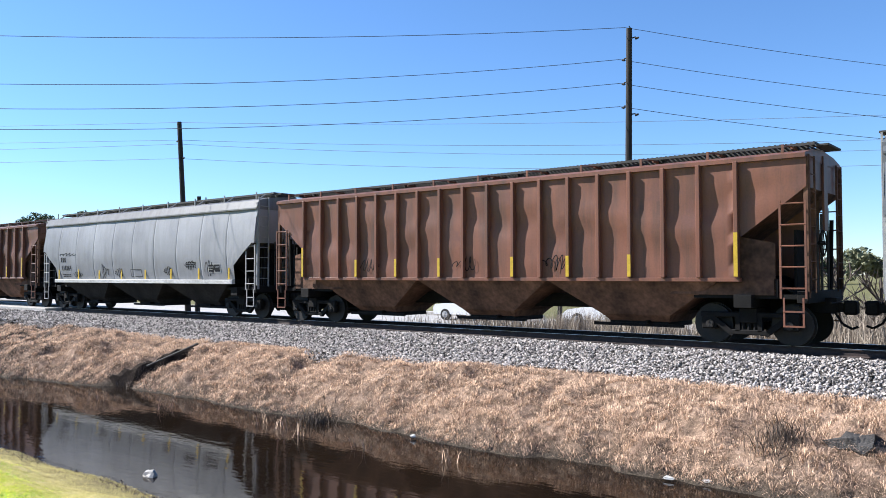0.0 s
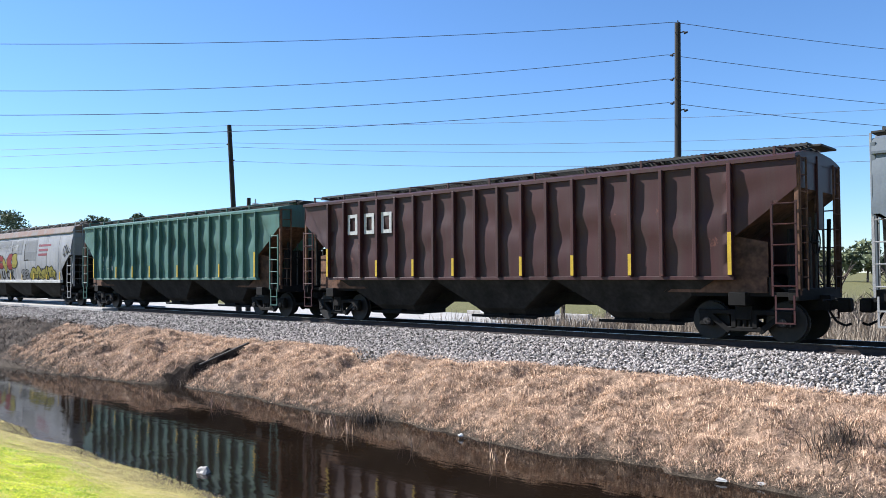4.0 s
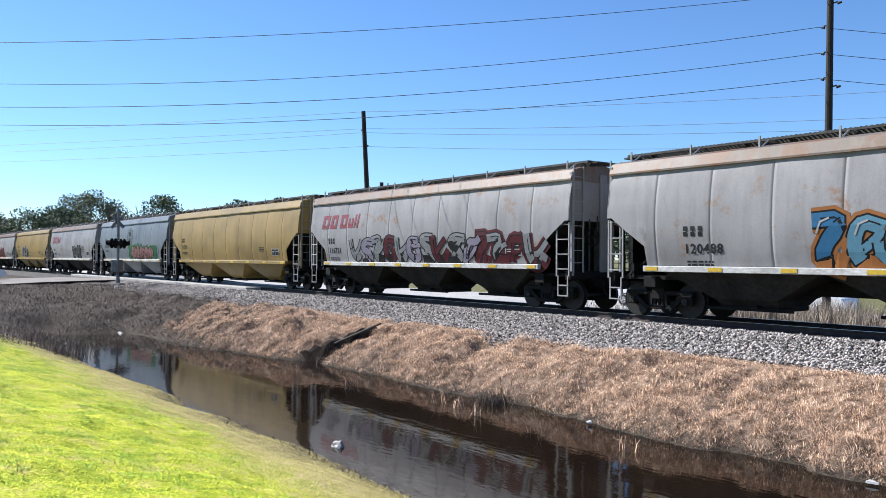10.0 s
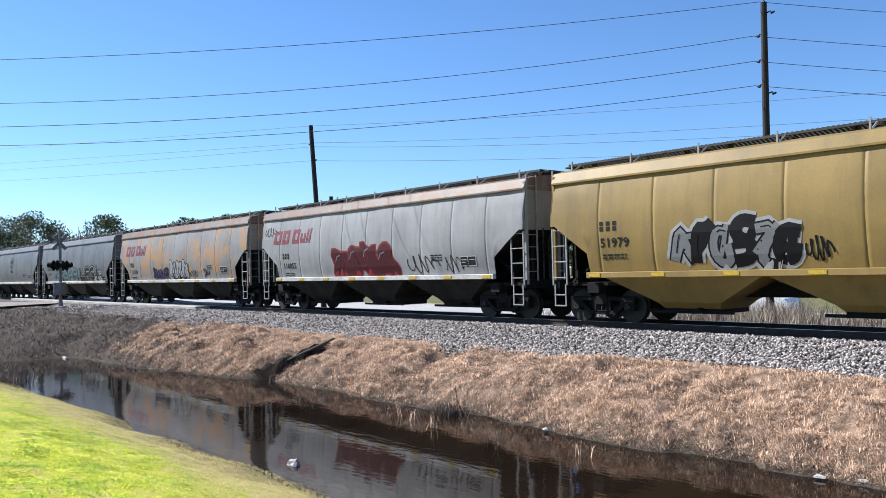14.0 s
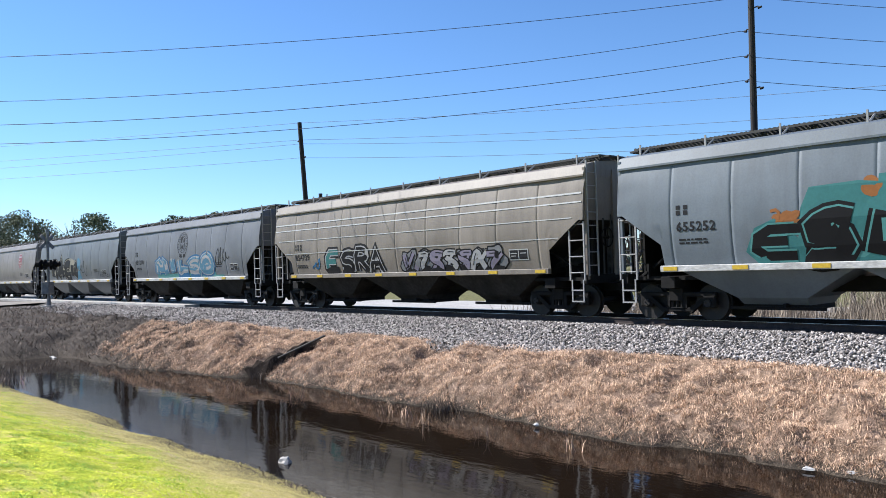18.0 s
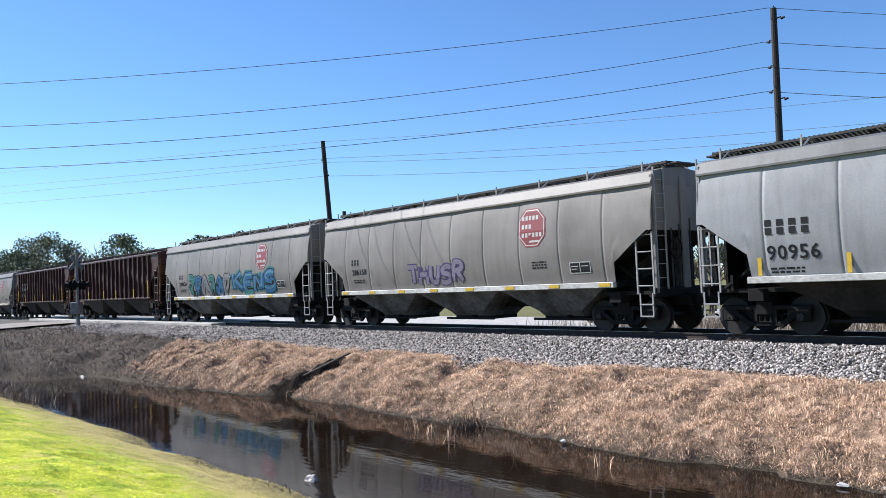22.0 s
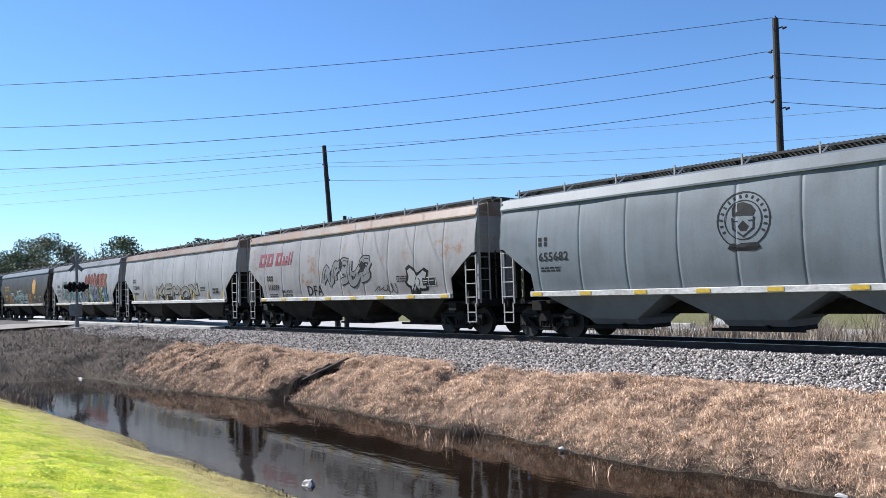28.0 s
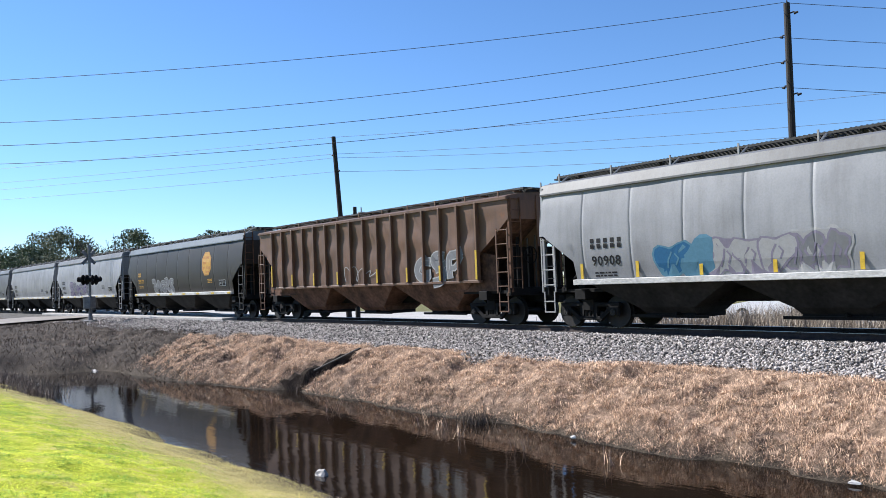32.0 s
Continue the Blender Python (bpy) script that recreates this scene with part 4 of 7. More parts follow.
def put_layers(car, kind, name, x, z, layers, label=""):
    me = bpy.data.meshes.new(name)
    out = bmesh.new()
    h = HALF[car.name]
    x -= h      # drawings are placed from the rear corner of the car
    for i, (mat, bm, lift) in enumerate(layers):
        bm = drape(kind, bm, x, z, lift, h)
        tmp = bpy.data.meshes.new("t")
        bm.to_mesh(tmp)
        bm.free()
        before = len(out.faces)
        out.from_mesh(tmp)
        bpy.data.meshes.remove(tmp)
        out.faces.ensure_lookup_table()
        for f in out.faces[before:]:
            f.material_index = i
        me.materials.append(mat)
    out.to_mesh(me)
    out.free()
    ob = new(name, me)
    ob.parent = car
    if label:
        ob["label"] = label
    return ob


GLYPHS = {   # brush paths of block letters on a grid of ten by ten
    "A": "00 59 90,24 74", "C": "98 59 17 03 40 91", "D": "10 19 68 95 61 10", "E": "99 19 10 90,15 75", "G": "98 59 17 03 40 91 94 54",
    "H": "10 19,80 89,15 85", "I": "50 59", "K": "10 19,99 24,35 90", "L": "19 10 90", "M": "00 19 53 89 90", "N": "10 19 80 89",
    "O": "59 17 02 50 92 87 59", "P": "10 19 79 97 75 15", "R": "10 19 79 97 75 15,45 90", "S": "98 59 17 25 75 92 50 01",
    "T": "09 99,59 50", "U": "19 12 50 82 89", "V": "09 50 99", "Y": "09 55 99,55 50"}


def soften(pts):
    """Cuts the corners of a path once, so that it runs in curves."""
    out = [pts[0]]
    for p, q in zip(pts, pts[1:]):
        out.append((p[0] * 0.72 + q[0] * 0.28, p[1] * 0.72 + q[1] * 0.28))
        out.append((p[0] * 0.28 + q[0] * 0.72, p[1] * 0.28 + q[1] * 0.72))
    return out + [pts[-1]]


def spray_word(car, kind, x, z, w, h, text, fill, edge, glow=None, fill2=None, thick=0.27, wob=0.08, seed=0, over=0.0):
    """A sprayed word fitted into w by h: fat leaning letters, each outlined over the one before, with glow and shine."""
    q = random.Random(seed)
    step = w / len(text)
    layers = {"glow": [], "edge": [], "fill": [], "fill2": []}
    for i, ch in enumerate(text):
        if ch not in GLYPHS:
            continue
        lean, dy, sc = q.uniform(-wob, wob * 1.6), q.uniform(-wob, wob) * h, q.uniform(0.9, 1.06)
        th = thick * min(step * 1.15, h * 0.8)
        cw, chh = step * 1.02 - th * 0.55, h * sc - th
        for k, path in enumerate(GLYPHS[ch].split(",")):
            pts = [(int(p[0]) / 9, int(p[1]) / 9) for p in path.split()]
            pts = [(i * step + th * 0.3 + px * cw + lean * (py - 0.5) * h, th / 2 + dy + py * chh) for px, py in pts]
            if len(pts) > 3:
                pts = soften(pts)
            up = 0.0016 * i + 0.0003 * k
            if glow:
                layers["glow"].append(raised(stroke(pts, th + 0.26), 0.0004 * k))
            if edge:
                layers["edge"].append(raised(stroke(pts, th + (0.09 if fill else 0.0)), up))
            if fill:
                layers["fill"].append(raised(stroke(pts, th), up + 0.0008))
            if fill2:
                layers["fill2"].append(raised(stroke([(px - th * 0.14, py + th * 0.14) for px, py in pts], th * 0.3), up + 0.0012))
    out = []
    for key, colour, lift in (("glow", glow, 0.002), ("edge", edge, 0.004), ("fill", fill, 0.004), ("fill2", fill2, 0.004)):
        if colour and layers[key]:
            out.append((SPRAY[colour], merge(layers[key]), lift + over))
    put_layers(car, kind, "graffiti", x, z, out, "sprayed word " + text.lower() if len(text) < 9 else "sprayed words")


def spray_tag(car, kind, x, z, w, h, colour, seed, width=0.03, loops=5):
    put_layers(car, kind, "graffiti_tag", x, z, [(SPRAY[colour], scribble(seed, w, h, width, loops), 0.004)])


def number_mark(car, kind, x, z, text, size, mat, mark=0, spacing=1.1):
    """The car's number with the owner's initials above it as plain blocks."""
    put_layers(car, kind, "car_number", x, z, [(mat, letters(text, size, 0.008, 0, spacing), 0.003)])
    if mark:
        w = size * 0.62
        rows = [(i * w, size * 1.25, i * w + w * 0.55, size * 2.0) for i in range(mark)]
        put_layers(car, kind, "owner_mark", x, z, [(mat, notched(rows), 0.003)])


def data_lines(car, kind, x, z, mat, rows=3, w=0.9, seed=0):
    q = random.Random(seed)
    out = []
    for r in range(rows):
        u = 0.0
        while u < w:
            k = q.uniform(0.06, 0.2)
            out.append((u, -r * 0.085, min(u + k, w), -r * 0.085 + 0.045))
            u += k + 0.035
    put_layers(car, kind, "stencilled_data", x, z, [(mat, bars(out), 0.003)])


def data_panel(car, kind, x, z):
    """Two black stencil panels in a white border."""
    put_layers(car, kind, "data_panel", x, z, [(M_CHALK, bars([(0, 0, 0.78, 0.34)]), 0.003), (M_INK, bars([(0.03, 0.03, 0.375, 0.31), (0.405, 0.03, 0.75, 0.31)]), 0.005), (M_CHALK, bars([(0.07, 0.2, 0.33, 0.225), (0.07, 0.12, 0.28, 0.14), (0.45, 0.2, 0.7, 0.225)]), 0.007)])


def slant_blocks(w, h, cuts, shear=0.22):
    bm = bmesh.new()
    for a, b, lo, hi in cuts:
        pts = [(a * w + lo * h * shear, lo * h), (b * w + lo * h * shear, lo * h), (b * w + hi * h * shear, hi * h), (a * w + hi * h * shear, hi * h)]
        poly(bm, [(x, y, 0) for x, y in pts])
    return bm


def red_name(car, kind, x, z, w=3.0, h=0.55):
    """The owner's name as slanting red blocks: three tall hollow ones and three low."""
    cuts = [(0.72, 0.85, 0, 0.3), (0.72, 0.765, 0.3, 0.7), (0.81, 0.85, 0.3, 0.7), (0.88, 0.92, 0, 0.95), (0.95, 0.99, 0, 1)]
    for a, b in ((0, 0.19), (0.23, 0.41), (0.5, 0.69)):
        cuts += [(a, a + 0.065, 0, 1), (b - 0.055, b, 0, 1), (a + 0.065, b - 0.055, 0.74, 1), (a + 0.065, b - 0.055, 0.0, 0.26)]
    put_layers(car, kind, "owner_name", x, z, [(M_RED, slant_blocks(w, h, cuts), 0.003)], "faded red lettering blocks")


def initials(car, kind, x, z, h, mat):
    """Three large owner's initials as plain hollow blocks."""
    w, t = h * 0.72, h * 0.17
    rows = []
    for i in range(3):
        u = i * h * 1.22
        rows += [(u, 0, u + t, h), (u + w - t, 0, u + w, h), (u + t, 0, u + w - t, t), (u + t, h - t, u + w - t, h)]
    put_layers(car, kind, "owner_mark", x, z, [(mat, bars(rows), 0.003)], "large plain hollow lettering blocks")


def round_emblem(car, kind, x, z, r, mat):
    """Round badge: two thin rings with small marks between, a shield, a dark form over it and a ribbon below."""
    bits = [ring_mark(r * 0.95, r), ring_mark(r * 0.66, r * 0.7)]
    bits.append(fan([(-r * 0.42, r * 0.42), (-r * 0.3, r * 0.58), (0.0, r * 0.62), (r * 0.3, r * 0.5), (r * 0.46, r * 0.3), (r * 0.36, r * 0.14), (-r * 0.4, r * 0.14)]))
    bits.append(stroke([(-r * 0.4, r * 0.1), (-r * 0.38, -r * 0.3), (0, -r * 0.58), (r * 0.38, -r * 0.3), (r * 0.4, r * 0.1)], r * 0.06))
    bits.append(fan([(0, -r * 0.02), (r * 0.2, -r * 0.22), (r * 0.1, -r * 0.38), (-r * 0.1, -r * 0.38), (-r * 0.2, -r * 0.22)]))
    bits += [bars([(-r * 0.36, -r * 0.06, -r * 0.2, -r * 0.02), (r * 0.2, -r * 0.06, r * 0.36, -r * 0.02)])]
    bits.append(fan([(-r * 0.62, -r * 0.98), (-r * 0.5, -r * 0.8), (r * 0.5, -r * 0.8), (r * 0.62, -r * 0.98), (r * 0.4, -r * 1.08), (-r * 0.4, -r * 1.08)]))
    for i in range(16):
        a = -0.5 + (math.pi + 1.0) * i / 15
        m = bars([(-r * 0.035, -r * 0.06, r * 0.035, r * 0.06)])
        bmesh.ops.transform(m, matrix=Matrix.Translation((r * 0.83 * math.cos(a), r * 0.83 * math.sin(a), 0)) @ Matrix.Rotation(a - math.pi / 2, 4, "Z"), verts=m.verts)
        bits.append(m)
    put_layers(car, kind, "round_emblem", x, z, [(mat, merge(bits), 0.003)])


def shield_emblem(car, kind, x, z, w, h, mat, line):
    def octagon(s):
        a, b, c = w / 2 * s, h / 2 * s, 0.28 * w * s
        return [(-a, -b + c), (-a + c, -b), (a - c, -b), (a, -b + c), (a, b - c), (a - c, b), (-a + c, b), (-a, b - c)]
    rows = [(-w * 0.36 + i * w * 0.13, y, -w * 0.36 + i * w * 0.13 + w * 0.085, y + h * 0.11) for y, n in ((h * 0.2, 5), (-h * 0.02, 3), (-h * 0.24, 6)) for i in range(n)] + [(-w * 0.1, -h * 0.38, w * 0.32, -h * 0.33)]
    put_layers(car, kind, "octagonal_emblem", x, z, [(mat, fan(octagon(1.0)), 0.003), (line, fan(octagon(0.93)), 0.004), (mat, fan(octagon(0.88)), 0.005), (line, bars(rows), 0.007)])


def reflectors(car, kind, h, upright, n=8):
    for i in range(n):
        x = -h + 1.6 + (2 * h - 3.2) * i / (n - 1)
        if kind == "R":
            x = round((x + h - INSET) / RIB_STEP[h]) * RIB_STEP[h] - h + INSET
            key, dims = ("reflector", "R", i in (0, n - 1)), (-0.045, 0.045, -1.632, -1.622, 1.56, 2.55 if i in (0, n - 1) else 2.1)
        elif upright:
            key, dims = ("reflector", "up"), (-0.05, 0.05, -side_y(1.7) - 0.03, -side_y(1.7) - 0.018, 1.46, 1.9)
        else:
            key, dims = ("reflector", "flat"), (-0.2, 0.2, -1.632, -1.622, 1.31, 1.41)
        part("reflector", cached(key, lambda: box(bmesh.new(), *dims)), M_YELLOW, car, "yellow reflective strip", at=Matrix.Translation((x, 0, 0)))


TRAIN = []
WHEELS = []


def hopper_car(k, kind, left, body, paint, label, ribs=17):
    """One covered hopper car; left is where its rear corner stands at the start."""
    h = body / 2
    car = thing("covered_hopper_car", label, "rail car", Matrix.Translation((left + h, 0, 0)), "cars of the freight train")
    HALF[car.name] = h
    P = PAINT[paint]
    # light cars get a darker grey roof, dark cars a paler blue-grey one
    roof_paint = PAINT["rust_roof"] if paint in ("stained", "orange", "white") else PAINT["grey_roof"] if paint == "light" else PAINT["bluegrey"] if paint == "dark" else P
    dark = paint in ("dark", "maroon", "umber", "brown", "rusty", "beige", "green")
    for s in (-1, 1):
        if kind == "S":
            part("side_sheet", cached(("side_sheet", kind, h, s), lambda: smooth_side(h, s), True), P, car)
        else:
            part("side_sheet", cached(("side_sheet", kind, h, s), lambda: ribbed_side(h, s), True), P, car)
        part("side_sill", cached(("side_sill", kind, h, s), lambda: side_sill(h, kind, s)), P if kind == "R" or paint in ("yellow", "tan") else M_SILL, car)
    part("roof", cached(("roof", kind, h), lambda: roof_sheet(h, kind)), roof_paint, car)
    for s in (-1, 1):
        part("end_wall", cached(("end_wall", kind, h, s), lambda: end_wall(h, kind, s)), P, car)
        # car ends lie in shade: painted here as a dark end sheet colour
        part("end_sheet", cached(("end_sheet", kind, h, s), lambda: end_sheet(h, kind, s)), M_GRIME_SHADE if kind == "S" else M_RBAY, car, "sloping end sheet with its shade put into a dark colour")
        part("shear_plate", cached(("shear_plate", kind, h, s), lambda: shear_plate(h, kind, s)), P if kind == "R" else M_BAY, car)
        for y in (-1.18, 1.18):
            part("end_ladder", cached(("end_ladder", kind), lambda: end_ladder(4.5 if kind == "S" else 4.2)), M_LADDER if not dark else M_RBAY, car, at=Matrix.Translation((s * (h + 0.03), y, 0)))
    part("underframe", cached(("underframe", h), lambda: centre_sill(h)), M_BLACK, car, "black steel centre sill")
    end_parts(car, h)
    part("brake_cylinder", cached(("brake_cylinder",), lambda: cylinder_between((0, -0.55, 1.38), (0, 0.25, 1.38), 0.2)), M_BLACK, car, at=Matrix.Translation((h - 0.9, 0, 0)))
    part("brake_valve", cached(("brake_valve",), lambda: box(bmesh.new(), -0.13, 0.13, -0.7, -0.3, 1.16, 1.5, 0.02)), M_BLACK, car, at=Matrix.Translation((h - 1.28, 0, 0)))
    part("air_tank", cached(("air_tank",), lambda: cylinder_between((0, -0.9, 1.3), (0, -0.3, 1.3), 0.16)), M_BLACK, car, at=Matrix.Translation((1.0 - h, 0, 0)))
    part("brake_wheel", cached(("brake_wheel",), wheel_ring), M_BLACK, car, at=Matrix.Translation((h + 0.1, -0.6, 2.3)))
    half = (h - (1.75 if kind == "S" else 1.95)) / 3
    # these cars' bays get the near-black colour for underside shade and brake dust
    grimy_shaded = paint in ("tan", "dark", "grey", "green", "light", "maroon", "white", "stained", "orange")
    for i in (-1, 0, 1):
        bay = part("hopper_bay", cached(("hopper_bay", kind, half), lambda: hopper_bay(half, kind)), M_GRIME_SHADE if grimy_shaded else M_RBAY if kind == "R" else P if paint in ("yellow", "bluegrey", "greengrey") else M_BAY, car, "hopper bay coloured dark for shade and brake dust" if grimy_shaded else "", at=Matrix.Translation((i * 2 * half, 0, 0)))
        part("outlet_gate", cached(("outlet_gate",), outlet_gate), M_BLACK, bay)
    if kind == "R":
        n = ribs
        step = (body - 2 * INSET) / n
        RIB_STEP[h] = step
        for i in range(n + 1):
            for s in (0, 180):
                part("side_rib", cached(("side_rib",), rib_shape), P, car, at=Matrix.Translation(((-h + INSET + i * step), 0, 0)) @ pose(0, 0, 0, 0, 0, s))
    for sx in (-1, 1):
        for rz in (0, 180):
            sy = 1 if rz == 0 else -1
            m = Matrix.Translation((sx * (h - 0.28), -sy * 1.53, 0)) @ pose(0, 0, 0, 0, 0, rz)
            part("ladder", cached(("ladder", kind), lambda: side_ladder(2.75 if kind == "S" else 3.2)), M_LADDER if not dark else P if kind == "R" else M_GRATE, car, at=m)
            part("corner_post", cached(("corner_post", kind), lambda: corner_post(1.1, 4.3 if kind == "S" else 4.15)), P if kind == "S" else M_RBAY, car, at=Matrix.Translation((sx * (h - 0.02), -sy * 1.4, 0)))
    part("running_board", cached(("running_board", kind, h), lambda: running_board(h, kind)), M_GRATE, car, "dark grating walkway on the roof")
    nleg = 9 if kind == "S" else 11
    for i in range(nleg):
        part("walkway_bracket", cached(("walkway_bracket", kind), lambda: board_leg(kind)), M_LADDER if kind == "S" else P, car, at=Matrix.Translation((-h + 0.5 + (body - 1.0) * i / (nleg - 1), 0, 0)))
    for i in range(4):
        part("hatch_cover", cached(("hatch_cover", kind, h), lambda: hatch(h / 4 - 0.25, kind)), M_GRATE, car, at=Matrix.Translation((-h + h / 4 + i * h / 2, 0, 0)))
    for sx in (-1, 1):
        tr = part("truck", cached(("truck",), truck_frame), M_BLACK, car, "black cast steel truck", at=Matrix.Translation((sx * (h - 1.4), 0, 0)))
        for dx in (-0.89, 0.89):
            WHEELS.append((part("wheelset", cached(("wheelset",), wheelset), M_WHEEL, tr, at=Matrix.Translation((dx, 0, 0.457))), left + h, dx))
        part("coupler", cached(("coupler",), coupler), M_BLACK, car, at=Matrix.Translation((sx * h, 0, 0)) @ pose(0, 0, 0, 0, 0, 0 if sx > 0 else 180))
    TRAIN.append((car, left + h))
    return car, h

# ---- the cars of the train, from the front of the shot to its tail ----
LB = 16.4
MB = 17.0
XB = 17.6


def smooth_car(k, left, body, paint, label, number, num=(1.8, 2.12, 1.2), mark=3, name=False, upright=False, ink=M_INK):
    """A smooth-sided car with its number (x, z, width), owner's mark and stencilled data."""
    car, h = hopper_car(k, "S", left, body, paint, label)
    x, z, w = num
    number_mark(car, "S", x, z - 0.12, number, 0.33 * w / 1.2, ink, mark)
    data_lines(car, "S", x + 0.05, z - 0.36, ink, 2, 0.8, k)
    data_panel(car, "S", 2 * h - 2.9, 1.72)
    data_lines(car, "S", 2 * h - 4.4, 2.1, ink, 3, 0.6, k + 50)
    if name:
        red_name(car, "S", 1.1, 2.92, 3.1, 0.6)
    reflectors(car, "S", h, upright)
    return car


def ribbed_car(k, left, body, paint, label, ribs=17, strips=8):
    car, h = hopper_car(k, "R", left, body, paint, label, ribs)
    reflectors(car, "R", h, True, strips)
    return car


def words(car, kind, x, z, text, size, colour, shear=0.0, spacing=1.1):
    put_layers(car, kind, "graffiti", x, z, [(SPRAY[colour], letters(text, size, 0.006, shear, spacing), 0.004)], "sprayed words")


def name_bars(car, x, z, w):
    """A long owner's name in four lines, as bars."""
    put_layers(car, "S", "owner_name", x, z, [(M_RED, bars([(0, 0.54, 0.12 * w, 0.68), (0.16 * w, 0.54, w, 0.66), (0, 0.27, 0.8 * w, 0.4), (0, 0, 0.75 * w, 0.13)]), 0.003)])


hopper_car(-1, "S", -3.25, MB, "grey", "grey smooth-sided covered hopper car")
car = ribbed_car(0, -22.42, 17.7, "brown", "rusty brown ribbed covered hopper car")
for i, x in enumerate((4.2, 8.0, 11.0)):
    spray_tag(car, "R", x, 1.72, 0.8, 0.42, "black", 11 + i, 0.025)

car = smooth_car(1, -40.65, MB, "light", "light grey smooth-sided covered hopper car with thin black tags", "118364", (1.9, 2.0, 1.1), upright=True)
for i, (x, z, w, hh) in enumerate(((1.7, 2.55, 1.6, 0.14), (3.1, 1.5, 0.8, 0.3), (5.8, 1.45, 0.6, 0.7), (6.9, 1.5, 0.7, 0.45), (10.9, 1.6, 0.6, 0.4), (12.5, 1.8, 0.8, 0.4), (13.9, 1.55, 0.8, 0.65))):
    spray_tag(car, "S", x, z, w, hh, "black", 100 + i, 0.025)
put_layers(car, "S", "stencil_frame", 8.3, 1.55, [(M_INK, bars([(0, 0, 0.9, 0.025), (0, 0.3, 0.9, 0.325), (0, 0, 0.025, 0.32), (0.875, 0, 0.9, 0.32)]), 0.003)])

car = ribbed_car(2, -58.59, MB, "umber", "brown ribbed covered hopper car with large white letters", 15)
number_mark(car, "R", 2.4, 2.64, "308331", 0.38, M_CHALK, 0, 1.5)
initials(car, "R", 2.4, 3.25, 0.75, M_CHALK)
data_lines(car, "R", 2.5, 2.0, M_CHALK, 3, 2.4, 3)
spray_tag(car, "R", 7.3, 1.62, 1.9, 0.3, "sky", 7, 0.06, 4)

car = smooth_car(3, -77.34, MB, "warm", "dusty warm-grey smooth-sided covered hopper car with white bubble graffiti", "287576", (2.2, 2.28, 1.6))
put_layers(car, "S", "graffiti_patch", 10.7, 1.7, [(SPRAY["silver"], bars([(0, 0, 1.3, 0.8), (1.45, 0.05, 2.7, 0.75)]), 0.002)])
spray_word(car, "S", 4.8, 1.6, 5.6, 0.95, "SUER", "silver", "black", None, None, 0.32, 0.1, 1)

car = smooth_car(4, -95.1, LB, "bluegrey", "blue-grey smooth-sided covered hopper car with a round black emblem", "655318", (1.7, 2.4, 1.2), 2)
round_emblem(car, "S", 7.9, 2.95, 0.6, M_INK)

car = ribbed_car(5, -114.2, XB, "maroon", "dark maroon ribbed covered hopper car with white letters", 17)
initials(car, "R", 2.5, 3.0, 0.7, M_CHALK)

car = ribbed_car(6, -133.38, XB, "green", "green ribbed covered hopper car with black hoppers", 17)
for x, text in ((2.08, "95"), (2.9, "420")):
    put_layers(car, "R", "car_number", x, 1.92, [(M_CHALK, letters(text, 0.36, 0.008, 0, 1.15), 0.003)])
put_layers(car, "R", "owner_mark", 2.08, 2.4, [(M_CHALK, notched([(0, 0, 0.16, 0.24), (0.22, 0, 0.38, 0.24), (0.84, 0, 1.0, 0.24), (1.06, 0, 1.22, 0.24)]), 0.003)])

car = smooth_car(7, -151.3, LB, "white", "white smooth-sided covered hopper car with yellow and red graffiti", "119929", (2.6, 1.95, 1.25), upright=True)
patches = [(2.5, 2.75, 4.8, 3.75), (4.9, 3.44, 7.2, 3.9), (7.5, 3.0, 9.2, 3.85), (9.6, 2.6, 11.5, 3.8)]
put_layers(car, "S", "graffiti_patch", 0, 0, [(SPRAY["silver"], bars(patches), 0.002)], "grey rolled-over paint patches")
put_layers(car, "S", "graffiti_line", 0, 0, [(M_BLACK, bars([(a, b, a + 0.1, d - 0.2) for a, b, c, d in patches] + [(a, b, a + 0.7, b + 0.07) for a, b, c, d in patches]), 0.003)])
name_bars(car, 11.8, 2.85, 1.8)
for i, (ch, colour) in enumerate(zip("MOVES", ("yellow", "red", "yellow", "red", "yellow"))):
    spray_word(car, "S", 4.45 + 0.78 * i, 2.08 + 0.05 * math.sin(i * 2.0), 0.92, 0.92, ch, colour, "black", None, None, 0.46, 0.08, 2 + i, over=0.002 * i)
put_layers(car, "S", "graffiti", 4.9, 1.5, [(SPRAY["black"], letters("DUCK", 0.74, 0.035, 0, 1.75), 0.004)], "sprayed word")
spray_word(car, "S", 4.8, 3.25, 3.9, 0.3, "PHENOMENAL CREATURE", "white", None, None, None, 0.14, 0.15, 3)
spray_bubble(car, "S", 9.1, 1.46, 1.2, 0.6, 2, "silver", "black", None, 74, 0.9)
spray_bubble(car, "S", 10.6, 1.4, 3.6, 0.8, 4, "yellow", "black", None, 73, 0.5)
spray_tag(car, "S", 15.4, 2.7, 0.9, 0.7, "black", 71, 0.04)

car = ribbed_car(8, -170.56, XB, "beige", "pale beige ribbed covered hopper car with blistered rusty paint", 17)
number_mark(car, "R", 2.4, 2.2, "45", 0.34, M_INK, 5, 1.3)
data_lines(car, "R", 2.6, 1.9, M_INK, 2, 2.0, 8)

